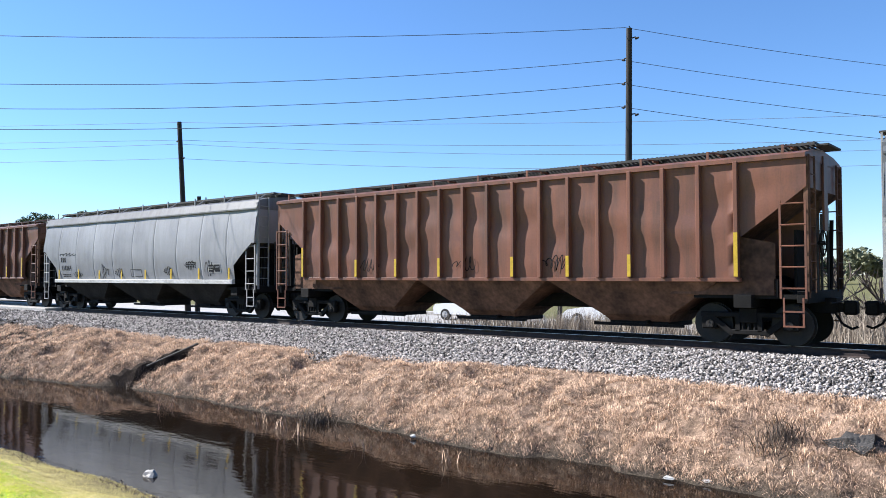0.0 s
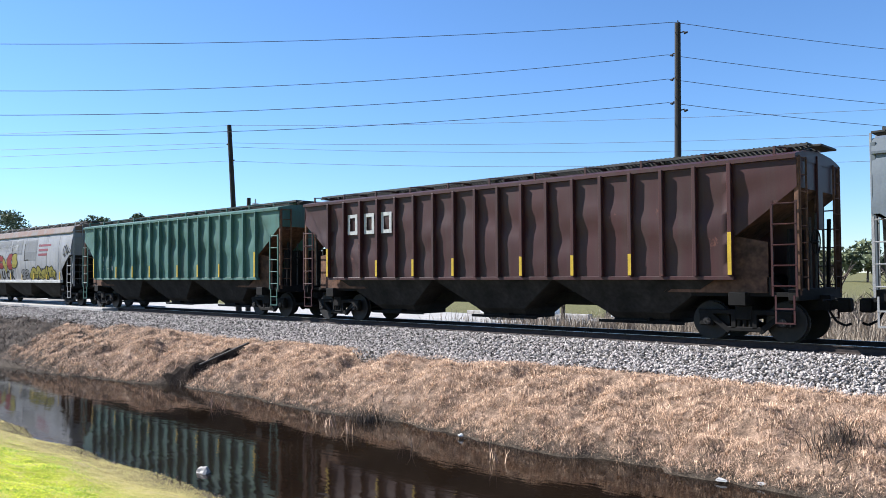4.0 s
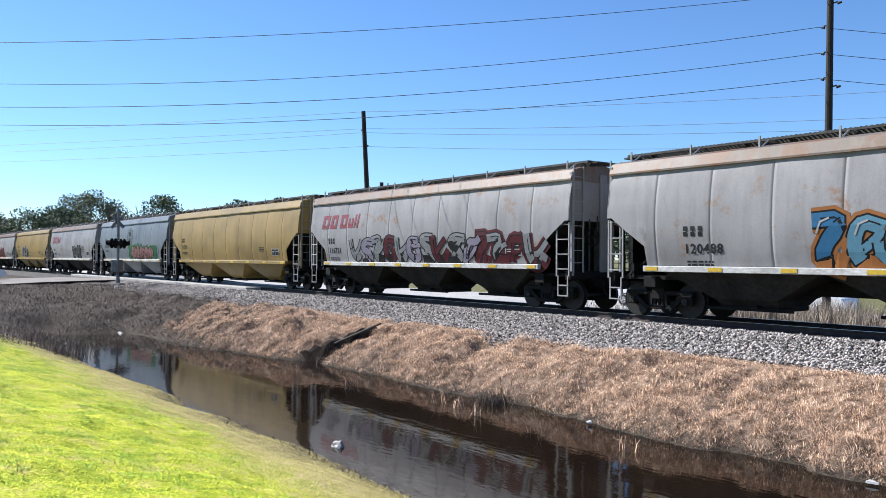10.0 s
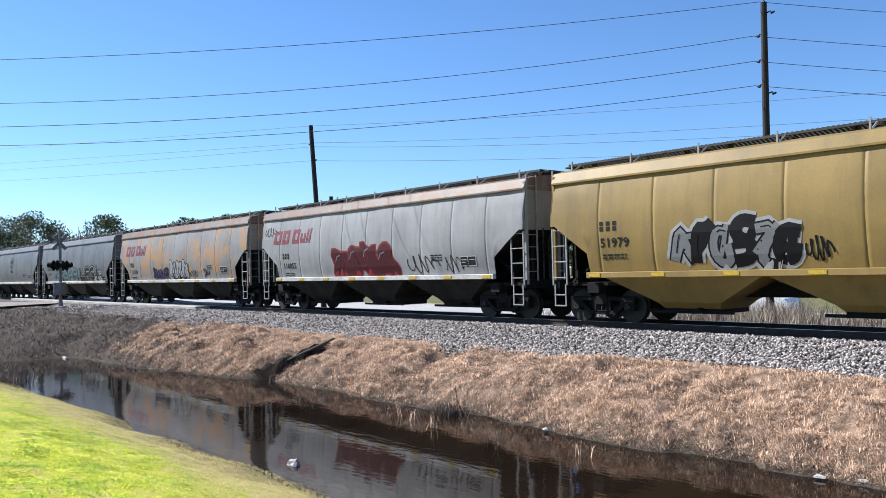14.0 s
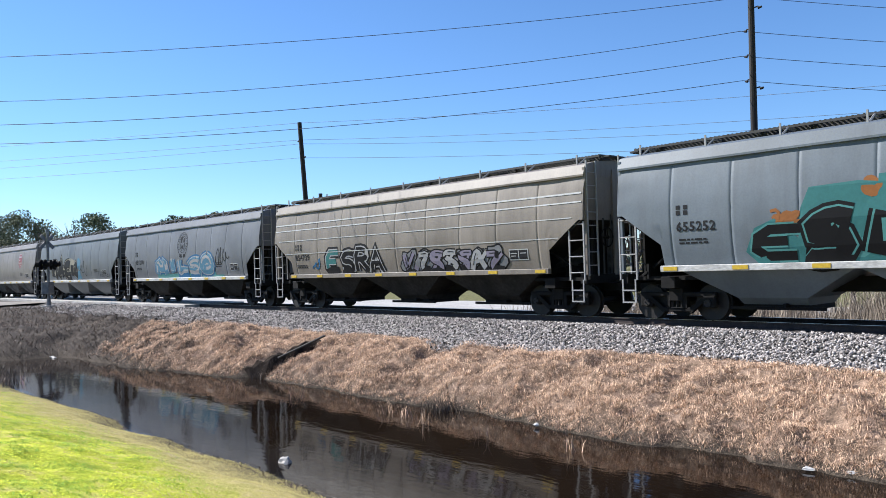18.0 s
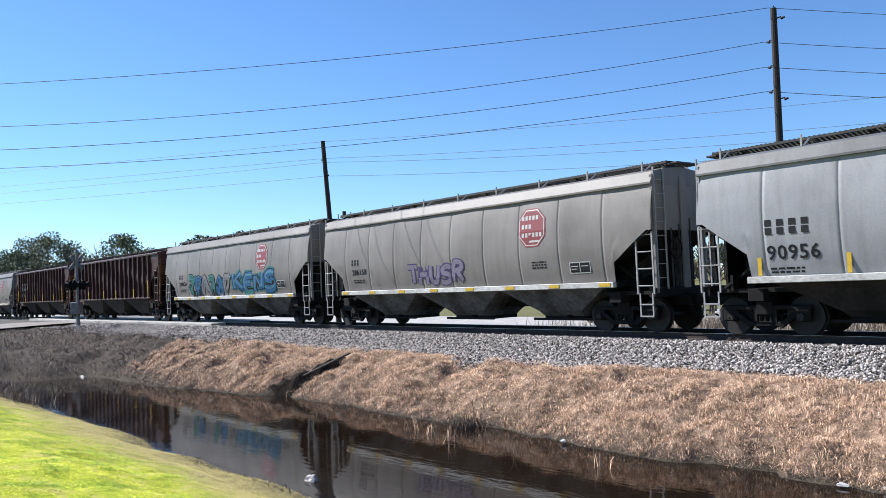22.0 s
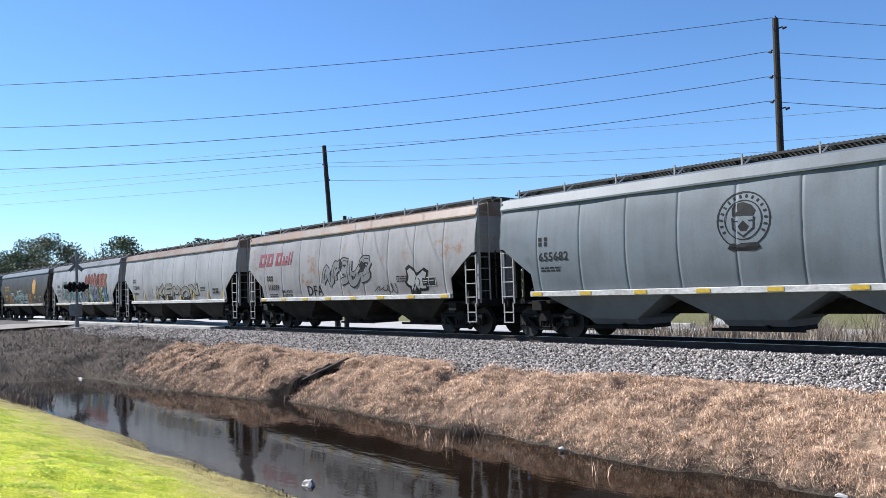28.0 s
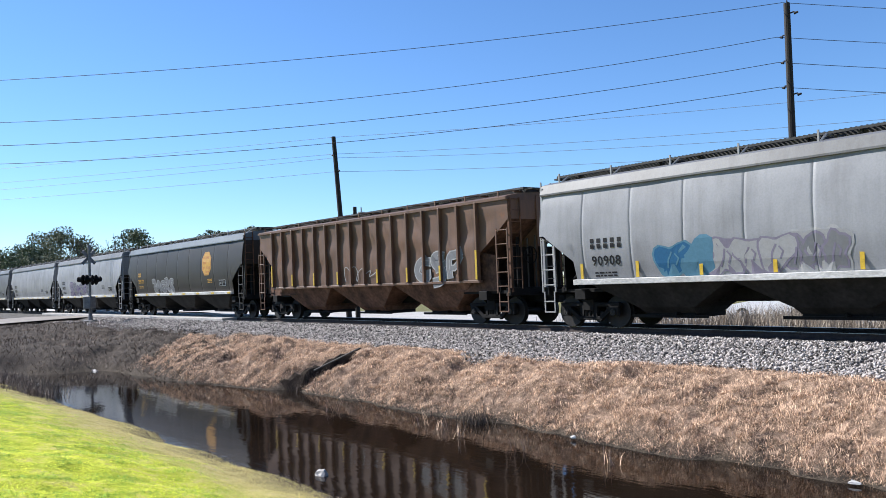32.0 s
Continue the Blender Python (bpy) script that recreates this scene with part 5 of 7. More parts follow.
car = smooth_car(9, -188.49, LB, "orange", "rust-streaked white smooth-sided covered hopper car with green graffiti", "117577", (1.2, 1.85, 1.3), name=True)
spray_bubble(car, "S", 7.3, 1.42, 5.5, 0.85, 7, ("green", "black"), "black", None, 91, 0.9)
spray_bubble(car, "S", 11.0, 2.35, 2.0, 1.1, 3, "silver", "teal", None, 92, 0.5)
spray_bubble(car, "S", 12.9, 2.35, 1.9, 1.05, 3, "silver", "black", None, 95, 0.5)
spray_tag(car, "S", 3.0, 1.52, 0.8, 0.2, "blue", 93)
spray_tag(car, "S", 4.6, 1.52, 1.3, 0.2, "black", 94)

car = smooth_car(10, -206.44, LB, "greengrey", "grey-green smooth-sided covered hopper car with outlined graffiti", "5434", (1.6, 2.15, 1.1), 4)
put_layers(car, "S", "graffiti", 3.2, 1.57, [(SPRAY["black"], slant_blocks(0.9, 0.68, [(0, 0.45, 0, 1), (0.5, 1, 0, 0.9)], 0.2), 0.003)])
spray_word(car, "S", 5.9, 1.5, 3.3, 0.9, "GIGO", None, "black", None, None, 0.065, 0.08, 4)
spray_tag(car, "S", 14.4, 2.4, 0.9, 0.9, "purple", 101, 0.04)

car = smooth_car(11, -224.25, LB, "light", "light grey covered hopper car with red lettering and black graffiti", "115543", (1.7, 1.95, 1.2), name=True)
blocks = [fan(p) for p in (
    ((0.0, 1.1), (0.32, 1.16), (0.75, 0.1), (0.62, 0.0), (0.4, 0.05)), ((0.75, 0.08), (0.95, 0.86), (1.15, 0.84), (1.05, 0.04)),
    ((1.1, 0.05), (1.35, 0.92), (1.62, 0.9), (1.5, 0.03)), ((1.66, 0.9), (2.5, 0.94), (2.55, 0.72), (1.98, 0.66), (1.72, 0.72)), ((1.7, 0.5), (2.5, 0.56), (2.5, 0.36), (1.7, 0.34)), ((1.62, 0.24), (2.6, 0.26), (2.65, 0.02), (1.58, 0.0)),
    ((2.62, 0.9), (2.95, 0.96), (3.75, 0.12), (3.6, 0.0), (2.75, 0.02)), ((3.6, 1.1), (4.0, 1.12), (4.6, 1.0), (5.0, 1.02), (5.02, 0.05), (4.2, 0.0), (3.72, 0.5)))]
put_layers(car, "S", "graffiti", 5.25, 1.36, [(SPRAY["black"], merge(blocks), 0.003)], "broad slabs of black spray paint")
spray_tag(car, "S", 2.6, 1.55, 2.2, 0.5, "black", 112, 0.03, 7)
spray_tag(car, "S", 10.7, 1.5, 3.2, 0.4, "black", 113, 0.025, 7)
data_lines(car, "S", 1.5, 2.5, M_INK, 1, 2.5, 115)
data_lines(car, "S", 10.5, 2.5, M_INK, 1, 3.4, 114)

car = smooth_car(12, -242.52, MB, "stained", "off-white covered hopper car with blue graffiti and round red emblem", "120488", (2.6, 1.9, 1.3))
round_emblem(car, "S", 11.45, 3.2, 0.58, M_RED)
name_bars(car, 12.3, 2.85, 1.7)
spray_bubble(car, "S", 6.1, 1.45, 5.9, 1.25, 7, ("blue", "sky", "teal"), "black", "orange", 121, 0.9, "white")

car = smooth_car(13, -260.44, LB, "stained", "rust-stained off-white covered hopper car with red lettering and dark graffiti", "116721", (1.7, 1.95, 1.2), name=True)
spray_bubble(car, "S", 3.6, 1.45, 8.5, 1.0, 10, ("silver", "lilac", "silver", "wine"), "black", None, 131, 0.9)
spray_bubble(car, "S", 11.9, 1.45, 3.4, 1.0, 4, ("wine", "silver"), "black", "wine", 132, 0.9)

car = smooth_car(14, -279.32, XB, "yellow", "faded yellow smooth-sided covered hopper car", "51570", (1.8, 2.25, 1.2))

car = smooth_car(15, -296.94, LB, "bluegrey", "blue-grey covered hopper car with pink and green graffiti", "655349", (1.7, 2.45, 1.3), 2)
round_emblem(car, "S", 8.25, 3.05, 0.7, M_INK)
spray_bubble(car, "S", 7.9, 1.4, 6.4, 1.1, 7, "green", "green", None, 152, 0.4)
spray_bubble(car, "S", 8.8, 1.46, 4.7, 0.92, 7, "pink", "wine", None, 151, 0.6, over=0.013)

car = smooth_car(16, -315.52, MB, "stained", "off-white smooth-sided covered hopper car with red lettering and black graffiti", "118267", (1.7, 1.9, 1.1), name=True)
spray_bubble(car, "S", 9.3, 1.4, 3.0, 1.2, 4, "black", "black", None, 163, 0.4)
spray_word(car, "S", 9.45, 1.46, 2.7, 1.2, "HOPE", "black", "silver", None, None, 0.3, 0.1, 6, over=0.008)
words(car, "S", 12.5, 2.4, "SUNDAY\nBASEBALL", 0.2, "wine", 0, 1.0)
spray_tag(car, "S", 3.4, 1.6, 0.6, 0.35, "black", 162)

car = smooth_car(17, -334.54, XB, "yellow", "faded yellow smooth-sided covered hopper car with grey and white graffiti", "51979", (1.8, 2.25, 1.3))
spray_bubble(car, "S", 4.1, 1.55, 3.3, 1.1, 6, ("silver", "black"), "black", "white", 171, 0.8)
spray_tag(car, "S", 7.5, 1.6, 0.6, 0.6, "black", 172, 0.04)

car = smooth_car(18, -352.07, LB, "white", "off-white covered hopper car with dark red graffiti", "116055", (1.9, 1.96, 1.2), name=True)
spray_bubble(car, "S", 5.9, 1.4, 4.0, 1.15, 4, "wine", "wine", "red", 181, 0.5, "lilac")
spray_tag(car, "S", 10.7, 1.5, 1.7, 0.7, "black", 182, 0.035)
spray_tag(car, "S", 12.7, 1.5, 1.3, 0.6, "black", 183, 0.03)
spray_tag(car, "S", 0.3, 3.3, 1.1, 0.42, "black", 184, 0.03)

car = smooth_car(19, -370.58, MB, "orange", "off-white covered hopper car with orange rust blotches and black tags", "116318", (1.8, 1.95, 1.2), name=True)
spray_bubble(car, "S", 5.4, 1.4, 2.2, 0.7, 6, "black", "purple", None, 191, 0.9)
spray_bubble(car, "S", 7.9, 1.45, 2.3, 1.05, 3, "white", "black", None, 192, 0.5)
spray_tag(car, "S", 10.3, 1.5, 1.1, 0.45, "black", 193, 0.035)
spray_tag(car, "S", 12.2, 1.5, 0.7, 0.5, "black", 194, 0.04)

car = smooth_car(20, -388.47, LB, "grey", "grey smooth-sided covered hopper car with teal and black graffiti", "200132", (1.7, 2.4, 1.2), 2)
spray_word(car, "S", 3.5, 1.45, 5.7, 0.95, "NESAR", "teal", "black", None, "silver", 0.32, 0.12, 20)
spray_word(car, "S", 9.6, 1.45, 5.2, 1.0, "LEGAL", "black", "white", "black", None, 0.32, 0.14, 21)

car = smooth_car(21, -406.33, LB, "grey", "grey smooth-sided covered hopper car with a round dark emblem", "655117", (1.7, 2.4, 1.2), 2)
round_emblem(car, "S", 8.2, 3.0, 0.65, M_INK)

car = smooth_car(22, -423.62, LB, "bluegrey", "blue-grey smooth-sided covered hopper car with sweeping teal and black graffiti", "655252", (1.8, 2.42, 1.2), 2)
round_emblem(car, "S", 8.2, 3.2, 0.62, M_INK)
back = [fan(p) for p in (((0.0, 0.3), (0.25, 0.85), (0.75, 1.05), (1.3, 0.55), (1.4, 0.0), (0.35, -0.05)), ((1.2, 0.0), (1.35, 1.25), (1.55, 1.7), (2.6, 1.75), (3.6, 1.6), (4.1, 1.1), (4.1, 0.0)), ((2.9, 0.2), (3.0, 1.85), (4.2, 1.9), (5.6, 1.6), (6.3, 1.1), (6.6, 0.0)), ((6.1, 0.0), (6.3, 1.2), (6.9, 1.35), (7.1, 0.8), (8.0, 2.0), (7.6, 0.9), (7.3, 0.3), (7.6, 0.0)))]
haze = [blob(cx, cy, 0.5, 0.4, 0, 0.4, 22, 40 + i) for i, (cx, cy) in enumerate(((1.0, 1.0), (2.9, 1.6), (6.2, 1.1), (6.9, 0.5), (7.6, 0.35), (8.1, 0.2)))]
put_layers(car, "S", "graffiti_glow", 3.6, 1.42, [(SPRAY["orange"], merge(haze), 0.002), (SPRAY["teal"], merge(back), 0.003), (SPRAY["aqua"], bars([(1.6, 0.1, 6.6, 0.62)]), 0.004)])
spray_word(car, "S", 4.95, 1.42, 5.4, 1.5, "SIBER", "black", "aqua", "black", None, 0.4, 0.1, 22, over=0.006)
spray_word(car, "S", 3.7, 1.42, 1.2, 0.8, "E", "black", "aqua", None, None, 0.34, 0.1, 23, over=0.006)
put_layers(car, "S", "graffiti", 9.9, 1.45, [(SPRAY["black"], fan([(0.0, 0.0), (0.2, 1.0), (0.5, 0.9), (0.75, 0.55), (1.7, 1.85), (1.05, 0.5), (1.0, 0.0), (0.5, 0.05)]), 0.012)], "black sprayed arrow")
spray_tag(car, "S", 4.2, 2.2, 0.9, 0.5, "orange", 224, 0.07, 2)

car = smooth_car(23, -441.79, MB, "tan", "tan-grey smooth-sided covered hopper car with white stripes and pale graffiti", "854739", (1.7, 2.15, 1.2))
put_layers(car, "S", "side_stripe", 0, 0, [(M_CHALK, bars([(0.05, 3.55, MB - 0.05, 3.6), (0.05, 3.3, MB - 0.05, 3.34), (0.4, 2.86, MB - 0.4, 2.89), (0.9, 2.3, MB - 0.9, 2.33)]), 0.008)])
spray_tag(car, "S", 3.0, 1.6, 0.5, 0.45, "blue", 233, 0.08, 2)
spray_word(car, "S", 3.9, 1.4, 1.0, 1.0, "E", "teal", "white", "black", None, 0.25, 0.06, 10)
spray_word(car, "S", 5.0, 1.38, 2.7, 1.0, "SRA", "black", "white", "black", None, 0.25, 0.06, 10)
spray_bubble(car, "S", 8.9, 1.36, 5.0, 0.78, 7, "silver", "black", None, 234, 0.4)
spray_bubble(car, "S", 9.0, 1.4, 4.8, 0.72, 7, ("lilac", "white"), "black", None, 232, 1.1, over=0.013)

car = smooth_car(24, -459.59, LB, "grey", "grey covered hopper car with light blue bubble graffiti", "651210", (1.7, 2.38, 1.3), 2)
round_emblem(car, "S", 8.2, 3.2, 0.65, M_INK)
put_layers(car, "S", "graffiti_haze", 4.7, 1.44, [(SPRAY["aqua"], bars([(0.0, 0.0, 7.2, 0.22), (7.2, 0.0, 8.0, 0.1)]), 0.002)])
spray_word(car, "S", 4.7, 1.46, 7.0, 1.25, "MILSO", "sky", "white", "blue", "white", 0.5, 0.08, 7, over=0.002)
spray_tag(car, "S", 12.0, 2.0, 1.4, 0.9, "black", 242, 0.035)

car = smooth_car(25, -477.28, LB, "greengrey", "grey smooth-sided covered hopper car with bold black graffiti edged in blue", "200189", (1.6, 2.45, 1.2), 4)
put_layers(car, "S", "graffiti_patch", 8.2, 1.45, [(SPRAY["sky"], merge([blob(0.5, 0.35, 1.3, 0.7, 0, 0.4, 22, 5), blob(0.9, 1.1, 0.7, 0.7, 0, 0.4, 22, 6)]), 0.002)])
put_layers(car, "S", "graffiti_patch", 7.0, 2.2, [(SPRAY["cream"], blob(0.7, 0.3, 1.6, 0.9, 0, 0.5, 22, 7), 0.003)])
spray_word(car, "S", 2.9, 1.4, 5.9, 1.45, "RACK", "black", "cream", "black", None, 0.5, 0.06, 5)
spray_tag(car, "S", 9.1, 1.7, 1.4, 1.1, "black", 251, 0.035, 3)
spray_word(car, "S", 12.6, 1.5, 1.5, 0.42, "TIKO", None, "black", None, None, 0.09, 0.2, 25)
put_layers(car, "S", "graffiti", 14.25, 1.6, [(SPRAY["black"], bars([(0, 0, 0.3, 0.025), (0.02, 0.13, 0.3, 0.155)]), 0.004)])

car = smooth_car(26, -495.08, LB, "warm", "dusty warm-grey smooth-sided covered hopper car with a red octagonal emblem", "288897", (2.1, 2.2, 1.1))
shield_emblem(car, "S", 12.1, 3.15, 1.1, 1.15, M_RED, M_CHALK)

car = smooth_car(27, -513.79, XB, "light", "plain light grey smooth-sided covered hopper car", "90956", (1.8, 1.95, 1.7), 4, upright=True)

car = smooth_car(28, -531.56, LB, "warm", "dusty warm-grey covered hopper car with purple graffiti and red emblem", "286158", (2.1, 2.2, 1.1))
shield_emblem(car, "S", 12.05, 3.2, 1.15, 1.2, M_RED, M_CHALK)
spray_word(car, "S", 5.7, 1.6, 3.1, 0.8, "THUSR", "lilac", "purple", None, None, 0.25, 0.1, 9)

car = smooth_car(29, -549.31, LB, "warm", "dusty warm-grey covered hopper car with blue graffiti and red emblem", "288636", (2.1, 2.2, 1.1))
shield_emblem(car, "S", 12.1, 3.25, 1.2, 1.2, M_RED, M_CHALK)
spray_bubble(car, "S", 3.4, 1.45, 5.4, 1.1, 6, ("teal", "blue", "silver"), "black", None, 291, 1.2)
spray_word(car, "S", 8.9, 1.5, 4.5, 1.2, "KENS", "blue", "black", "teal", "sky", 0.34, 0.08, 8)

ribbed_car(30, -568.27, XB, "maroon", "dark maroon ribbed covered hopper car", 17, 6)
car = ribbed_car(31, -587.35, XB, "maroon", "dark maroon ribbed covered hopper car with faded white letters", 17, 6)
number_mark(car, "R", 2.5, 2.0, "310813", 0.36, M_CHALK, 0, 1.4)
initials(car, "R", 2.5, 2.6, 0.6, M_CHALK)

car = smooth_car(32, -605.33, LB, "warm", "dusty warm-grey covered hopper car with sprayed grass and red emblem", "289791", (2.1, 2.2, 1.1))
shield_emblem(car, "S", 12.15, 3.2, 1.15, 1.2, M_RED, M_CHALK)
put_layers(car, "S", "graffiti", 5.5, 1.5, [(SPRAY["lime"], merge([stroke([(i * 0.105, 0), (i * 0.105 + 0.05 * math.sin(i), 0.35 + 0.25 * math.sin(i * 1.7) ** 2), (i * 0.105 + 0.12 * math.sin(i * 2.1), 0.6 + 0.4 * math.sin(i * 1.7) ** 2)], 0.045) for i in range(40)]), 0.003)])
spray_tag(car, "S", 9.8, 1.5, 1.1, 0.9, "black", 321, 0.05, 3)

car = smooth_car(33, -623.95, XB, "dark", "dark olive smooth-sided covered hopper car with blue and orange graffiti", "284470", (2.0, 2.2, 1.2), ink=M_GOLD)
shield_emblem(car, "S", 13.2, 3.0, 1.2, 1.25, M_GOLD, M_AMBER)
spray_bubble(car, "S", 4.2, 1.5, 10.0, 1.6, 10, ("sky", "orange", "white"), "black", None, 331, 0.9)

car = smooth_car(34, -642.14, MB, "light", "light grey covered hopper car with red lettering and dark graffiti", "115540", (1.8, 1.95, 1.2), name=True)
spray_bubble(car, "S", 5.6, 1.45, 6.0, 0.85, 8, "silver", "black", None, 341, 1.0)

car = smooth_car(35, -659.09, LB, "bluegrey", "clean blue-grey smooth-sided covered hopper car with a round black emblem", "655682", (1.7, 2.48, 1.3), 2)
round_emblem(car, "S", 8.4, 3.05, 0.7, M_INK)

car = smooth_car(36, -676.67, LB, "stained", "white covered hopper car streaked with brown rust and black tags", "116599", (1.9, 1.93, 1.2), name=True)
words(car, "S", 5.45, 1.5, "DFA", 0.62, "black", 0, 1.1)
words(car, "S", 3.2, 1.66, "SMU FOOT\nFUGSYON", 0.18, "black")
spray_bubble(car, "S", 6.8, 1.95, 3.5, 0.95, 5, "silver", "black", None, 361, 1.0)
spray_bubble(car, "S", 12.7, 1.45, 0.9, 0.9, 1, "white", "black", "black", 362, 0.7)
spray_tag(car, "S", 10.6, 1.5, 1.4, 0.4, "black", 363, 0.03)

car = smooth_car(37, -694.47, LB, "white", "white smooth-sided covered hopper car with cream and black graffiti", "123010", (1.6, 2.3, 1.2), upright=True)
spray_word(car, "S", 5.5, 1.4, 6.2, 1.0, "KEMON", "cream", "black", None, "silver", 0.3, 0.14, 11)

car = smooth_car(38, -712.22, LB, "light", "pale grey smooth-sided covered hopper car with long many-coloured graffiti", "201217", (1.6, 2.4, 1.1), 4)
spray_bubble(car, "S", 2.8, 1.6, 4.8, 1.4, 6, ("silver", "teal"), "black", None, 381, 1.2, "white")
spray_bubble(car, "S", 9.0, 2.5, 4.9, 0.95, 15, ("red", "pink", "orange"), "wine", None, 383, 0.9)
spray_bubble(car, "S", 7.4, 1.5, 6.6, 1.35, 12, ("white", "sky", "lilac", "silver", "lime"), "black", None, 382, 1.1)

car = smooth_car(39, -731.41, XB, "dark", "dark olive covered hopper car with gold emblem and teal graffiti", "286496", (2.0, 2.25, 1.2), 0, ink=M_GOLD)
initials(car, "S", 2.0, 2.75, 0.42, M_GOLD)
shield_emblem(car, "S", 13.15, 2.95, 1.3, 1.3, M_GOLD, M_AMBER)
spray_word(car, "S", 4.6, 1.5, 6.4, 0.95, "TYREES", "teal", "white", "black", "silver", 0.25, 0.1, 12)
put_layers(car, "S", "graffiti", 3.6, 1.55, [(SPRAY["orange"], bars([(x * 0.5 + 0.25 * (r % 2), r * 0.2, x * 0.5 + 0.25 * (r % 2) + 0.46, r * 0.2 + 0.17) for r in range(4) for x in (0, 1, 15, 16)]), 0.003)], "sprayed orange bricks")
put_layers(car, "S", "stencilled_words", 6.8, 2.62, [(M_CHALK, letters("DO NOT HAMMER ON CAR", 0.15, 0.004), 0.003)])

car = smooth_car(40, -750.13, MB, "light", "light grey smooth-sided covered hopper car with blue and white graffiti", "90908", (2.0, 1.95, 1.4), 5, upright=True)
spray_bubble(car, "S", 4.3, 1.45, 1.6, 0.9, 2, ("blue", "sky"), "sky", None, 401, 0.5)
spray_bubble(car, "S", 5.9, 1.45, 2.0, 0.9, 3, "white", "lilac", None, 403, 0.5)
spray_bubble(car, "S", 7.8, 1.45, 1.4, 0.9, 3, "silver", "lilac", "white", 402, 0.5)
spray_bubble(car, "S", 10.2, 1.45, 2.6, 0.85, 4, "silver", "black", "white", 404, 0.9)

car = ribbed_car(41, -769.19, XB, "rusty", "rusty brown ribbed covered hopper car with white graffiti", 15)
spray_bubble(car, "R", 12.7, 1.55, 2.6, 1.0, 3, "silver", "white", None, 411, 0.8)
spray_tag(car, "R", 7.7, 1.6, 2.3, 0.7, "white", 412, 0.035)

car = smooth_car(42, -788.61, XB, "dark", "dark olive smooth-sided covered hopper car with a gold emblem", "285123", (2.0, 2.25, 1.2), ink=M_GOLD)
shield_emblem(car, "S", 13.15, 3.0, 1.25, 1.3, M_GOLD, M_AMBER)
spray_bubble(car, "S", 4.6, 1.5, 3.6, 0.8, 5, "silver", "white", None, 421, 0.9)
car = smooth_car(43, -807.27, MB, "light", "light grey smooth-sided covered hopper car with faint graffiti", "90771", mark=4)
spray_bubble(car, "S", 4.0, 1.5, 5.6, 0.9, 6, ("lilac", "silver"), "purple", None, 431, 0.9)
for k, left, body, paint, label, number, mark in (
        (44, -825.57, MB, "light", "light grey smooth-sided covered hopper car", "90310", 4),
        (45, -843.6, LB, "grey", "grey smooth-sided covered hopper car", "655008", 2),
        (46, -861.6, LB, "warm", "dusty warm-grey smooth-sided covered hopper car", "287011", 3),
        (47, -879.6, LB, "light", "light grey smooth-sided covered hopper car", "118021", 3),
        (48, -897.6, LB, "grey", "grey smooth-sided covered hopper car", "655090", 2)):
    smooth_car(k, left, body, paint, label, number, mark=mark)

# ---- poles, wires, signal ----
def utility_pole(name, x, y, z0, z1, r, arms, label, lean=(0, 0)):
    ob = thing(name, label, "utility pole", pose(x, y, z0, lean[0], lean[1], 0))
    part("pole", tube(bmesh.new(), (0, 0, -0.3), (0, 0, z1 - z0), r, 12, r * 0.72), M_POLE, ob)
    for z, dx in arms:
        bm = tube(bmesh.new(), (0, 0, z - z0), (dx, 0, z - z0 + 0.03), 0.03, 6)
        tube(bm, (dx, 0, z - z0 - 0.04), (dx * 1.5, 0, z - z0 - 0.02), 0.06, 8, 0.04)
        part("insulator", bm, M_POLE, ob)
    return ob


LINE = Vector((0.62, 0.785, 0)).normalized()
P1 = Vector((-15.5, 11.85, 0))
ARMS = (12.35, 11.0, 9.95, 8.93)
utility_pole("utility_pole", P1.x, P1.y, -1.2, 12.25, 0.17, [(ARMS[0] - 0.02, 0.02), (10.95, -0.22), (9.9, -0.22), (8.88, -0.22), (11.8, 0.3), (8.5, 0.3)], "tall dark timber utility pole with four wires", (0.3, 0.95))
P2 = Vector((-43.6, 7.8, 0))
utility_pole("utility_pole", P2.x + 0.34, P2.y + 0.54, -1.1, 11.15, 0.19, [(11.1, 0.05), (10.0, -0.25), (8.9, 0.25)], "dark timber utility pole with thin wires", (2.55, -1.6))
pt = utility_pole("utility_pole", -43.6, 9.2, -1.1, 6.6, 0.17, [], "short dark timber pole carrying a transformer", (0, 0.5))
bm = tube(bmesh.new(), (0.75, 0, 6.4), (0.75, 0, 7.3), 0.24, 12)
tube(bm, (0.75, 0, 7.3), (0.75, 0, 7.6), 0.05, 6)
tube(bm, (0, 0, 6.9), (0.6, 0, 6.9), 0.05, 6)
part("transformer", bm, M_ALU, pt, "grey canister transformer")


def wire(a, b, sag, r, material, label):
    a, b = Vector(a), Vector(b)
    n = 24
    pts = [a.lerp(b, i / n) + Vector((0, 0, -4 * sag * (i / n) * (1 - i / n))) for i in range(n + 1)]
    cu = bpy.data.curves.new("wire", "CURVE")
    cu.dimensions, cu.bevel_depth, cu.bevel_resolution = "3D", r, 0
    sp = cu.splines.new("POLY")
    sp.points.add(n)
    for q, p in zip(sp.points, pts):
        q.co = (*p, 1)
    tmp = bpy.data.objects.new("wire", cu)
    me = bpy.data.meshes.new_from_object(tmp)
    bpy.data.objects.remove(tmp)
    bpy.data.curves.remove(cu)
    me.materials.clear()
    return solid("overhead_wire", me, material, label, "wire", "", "overhead wires")


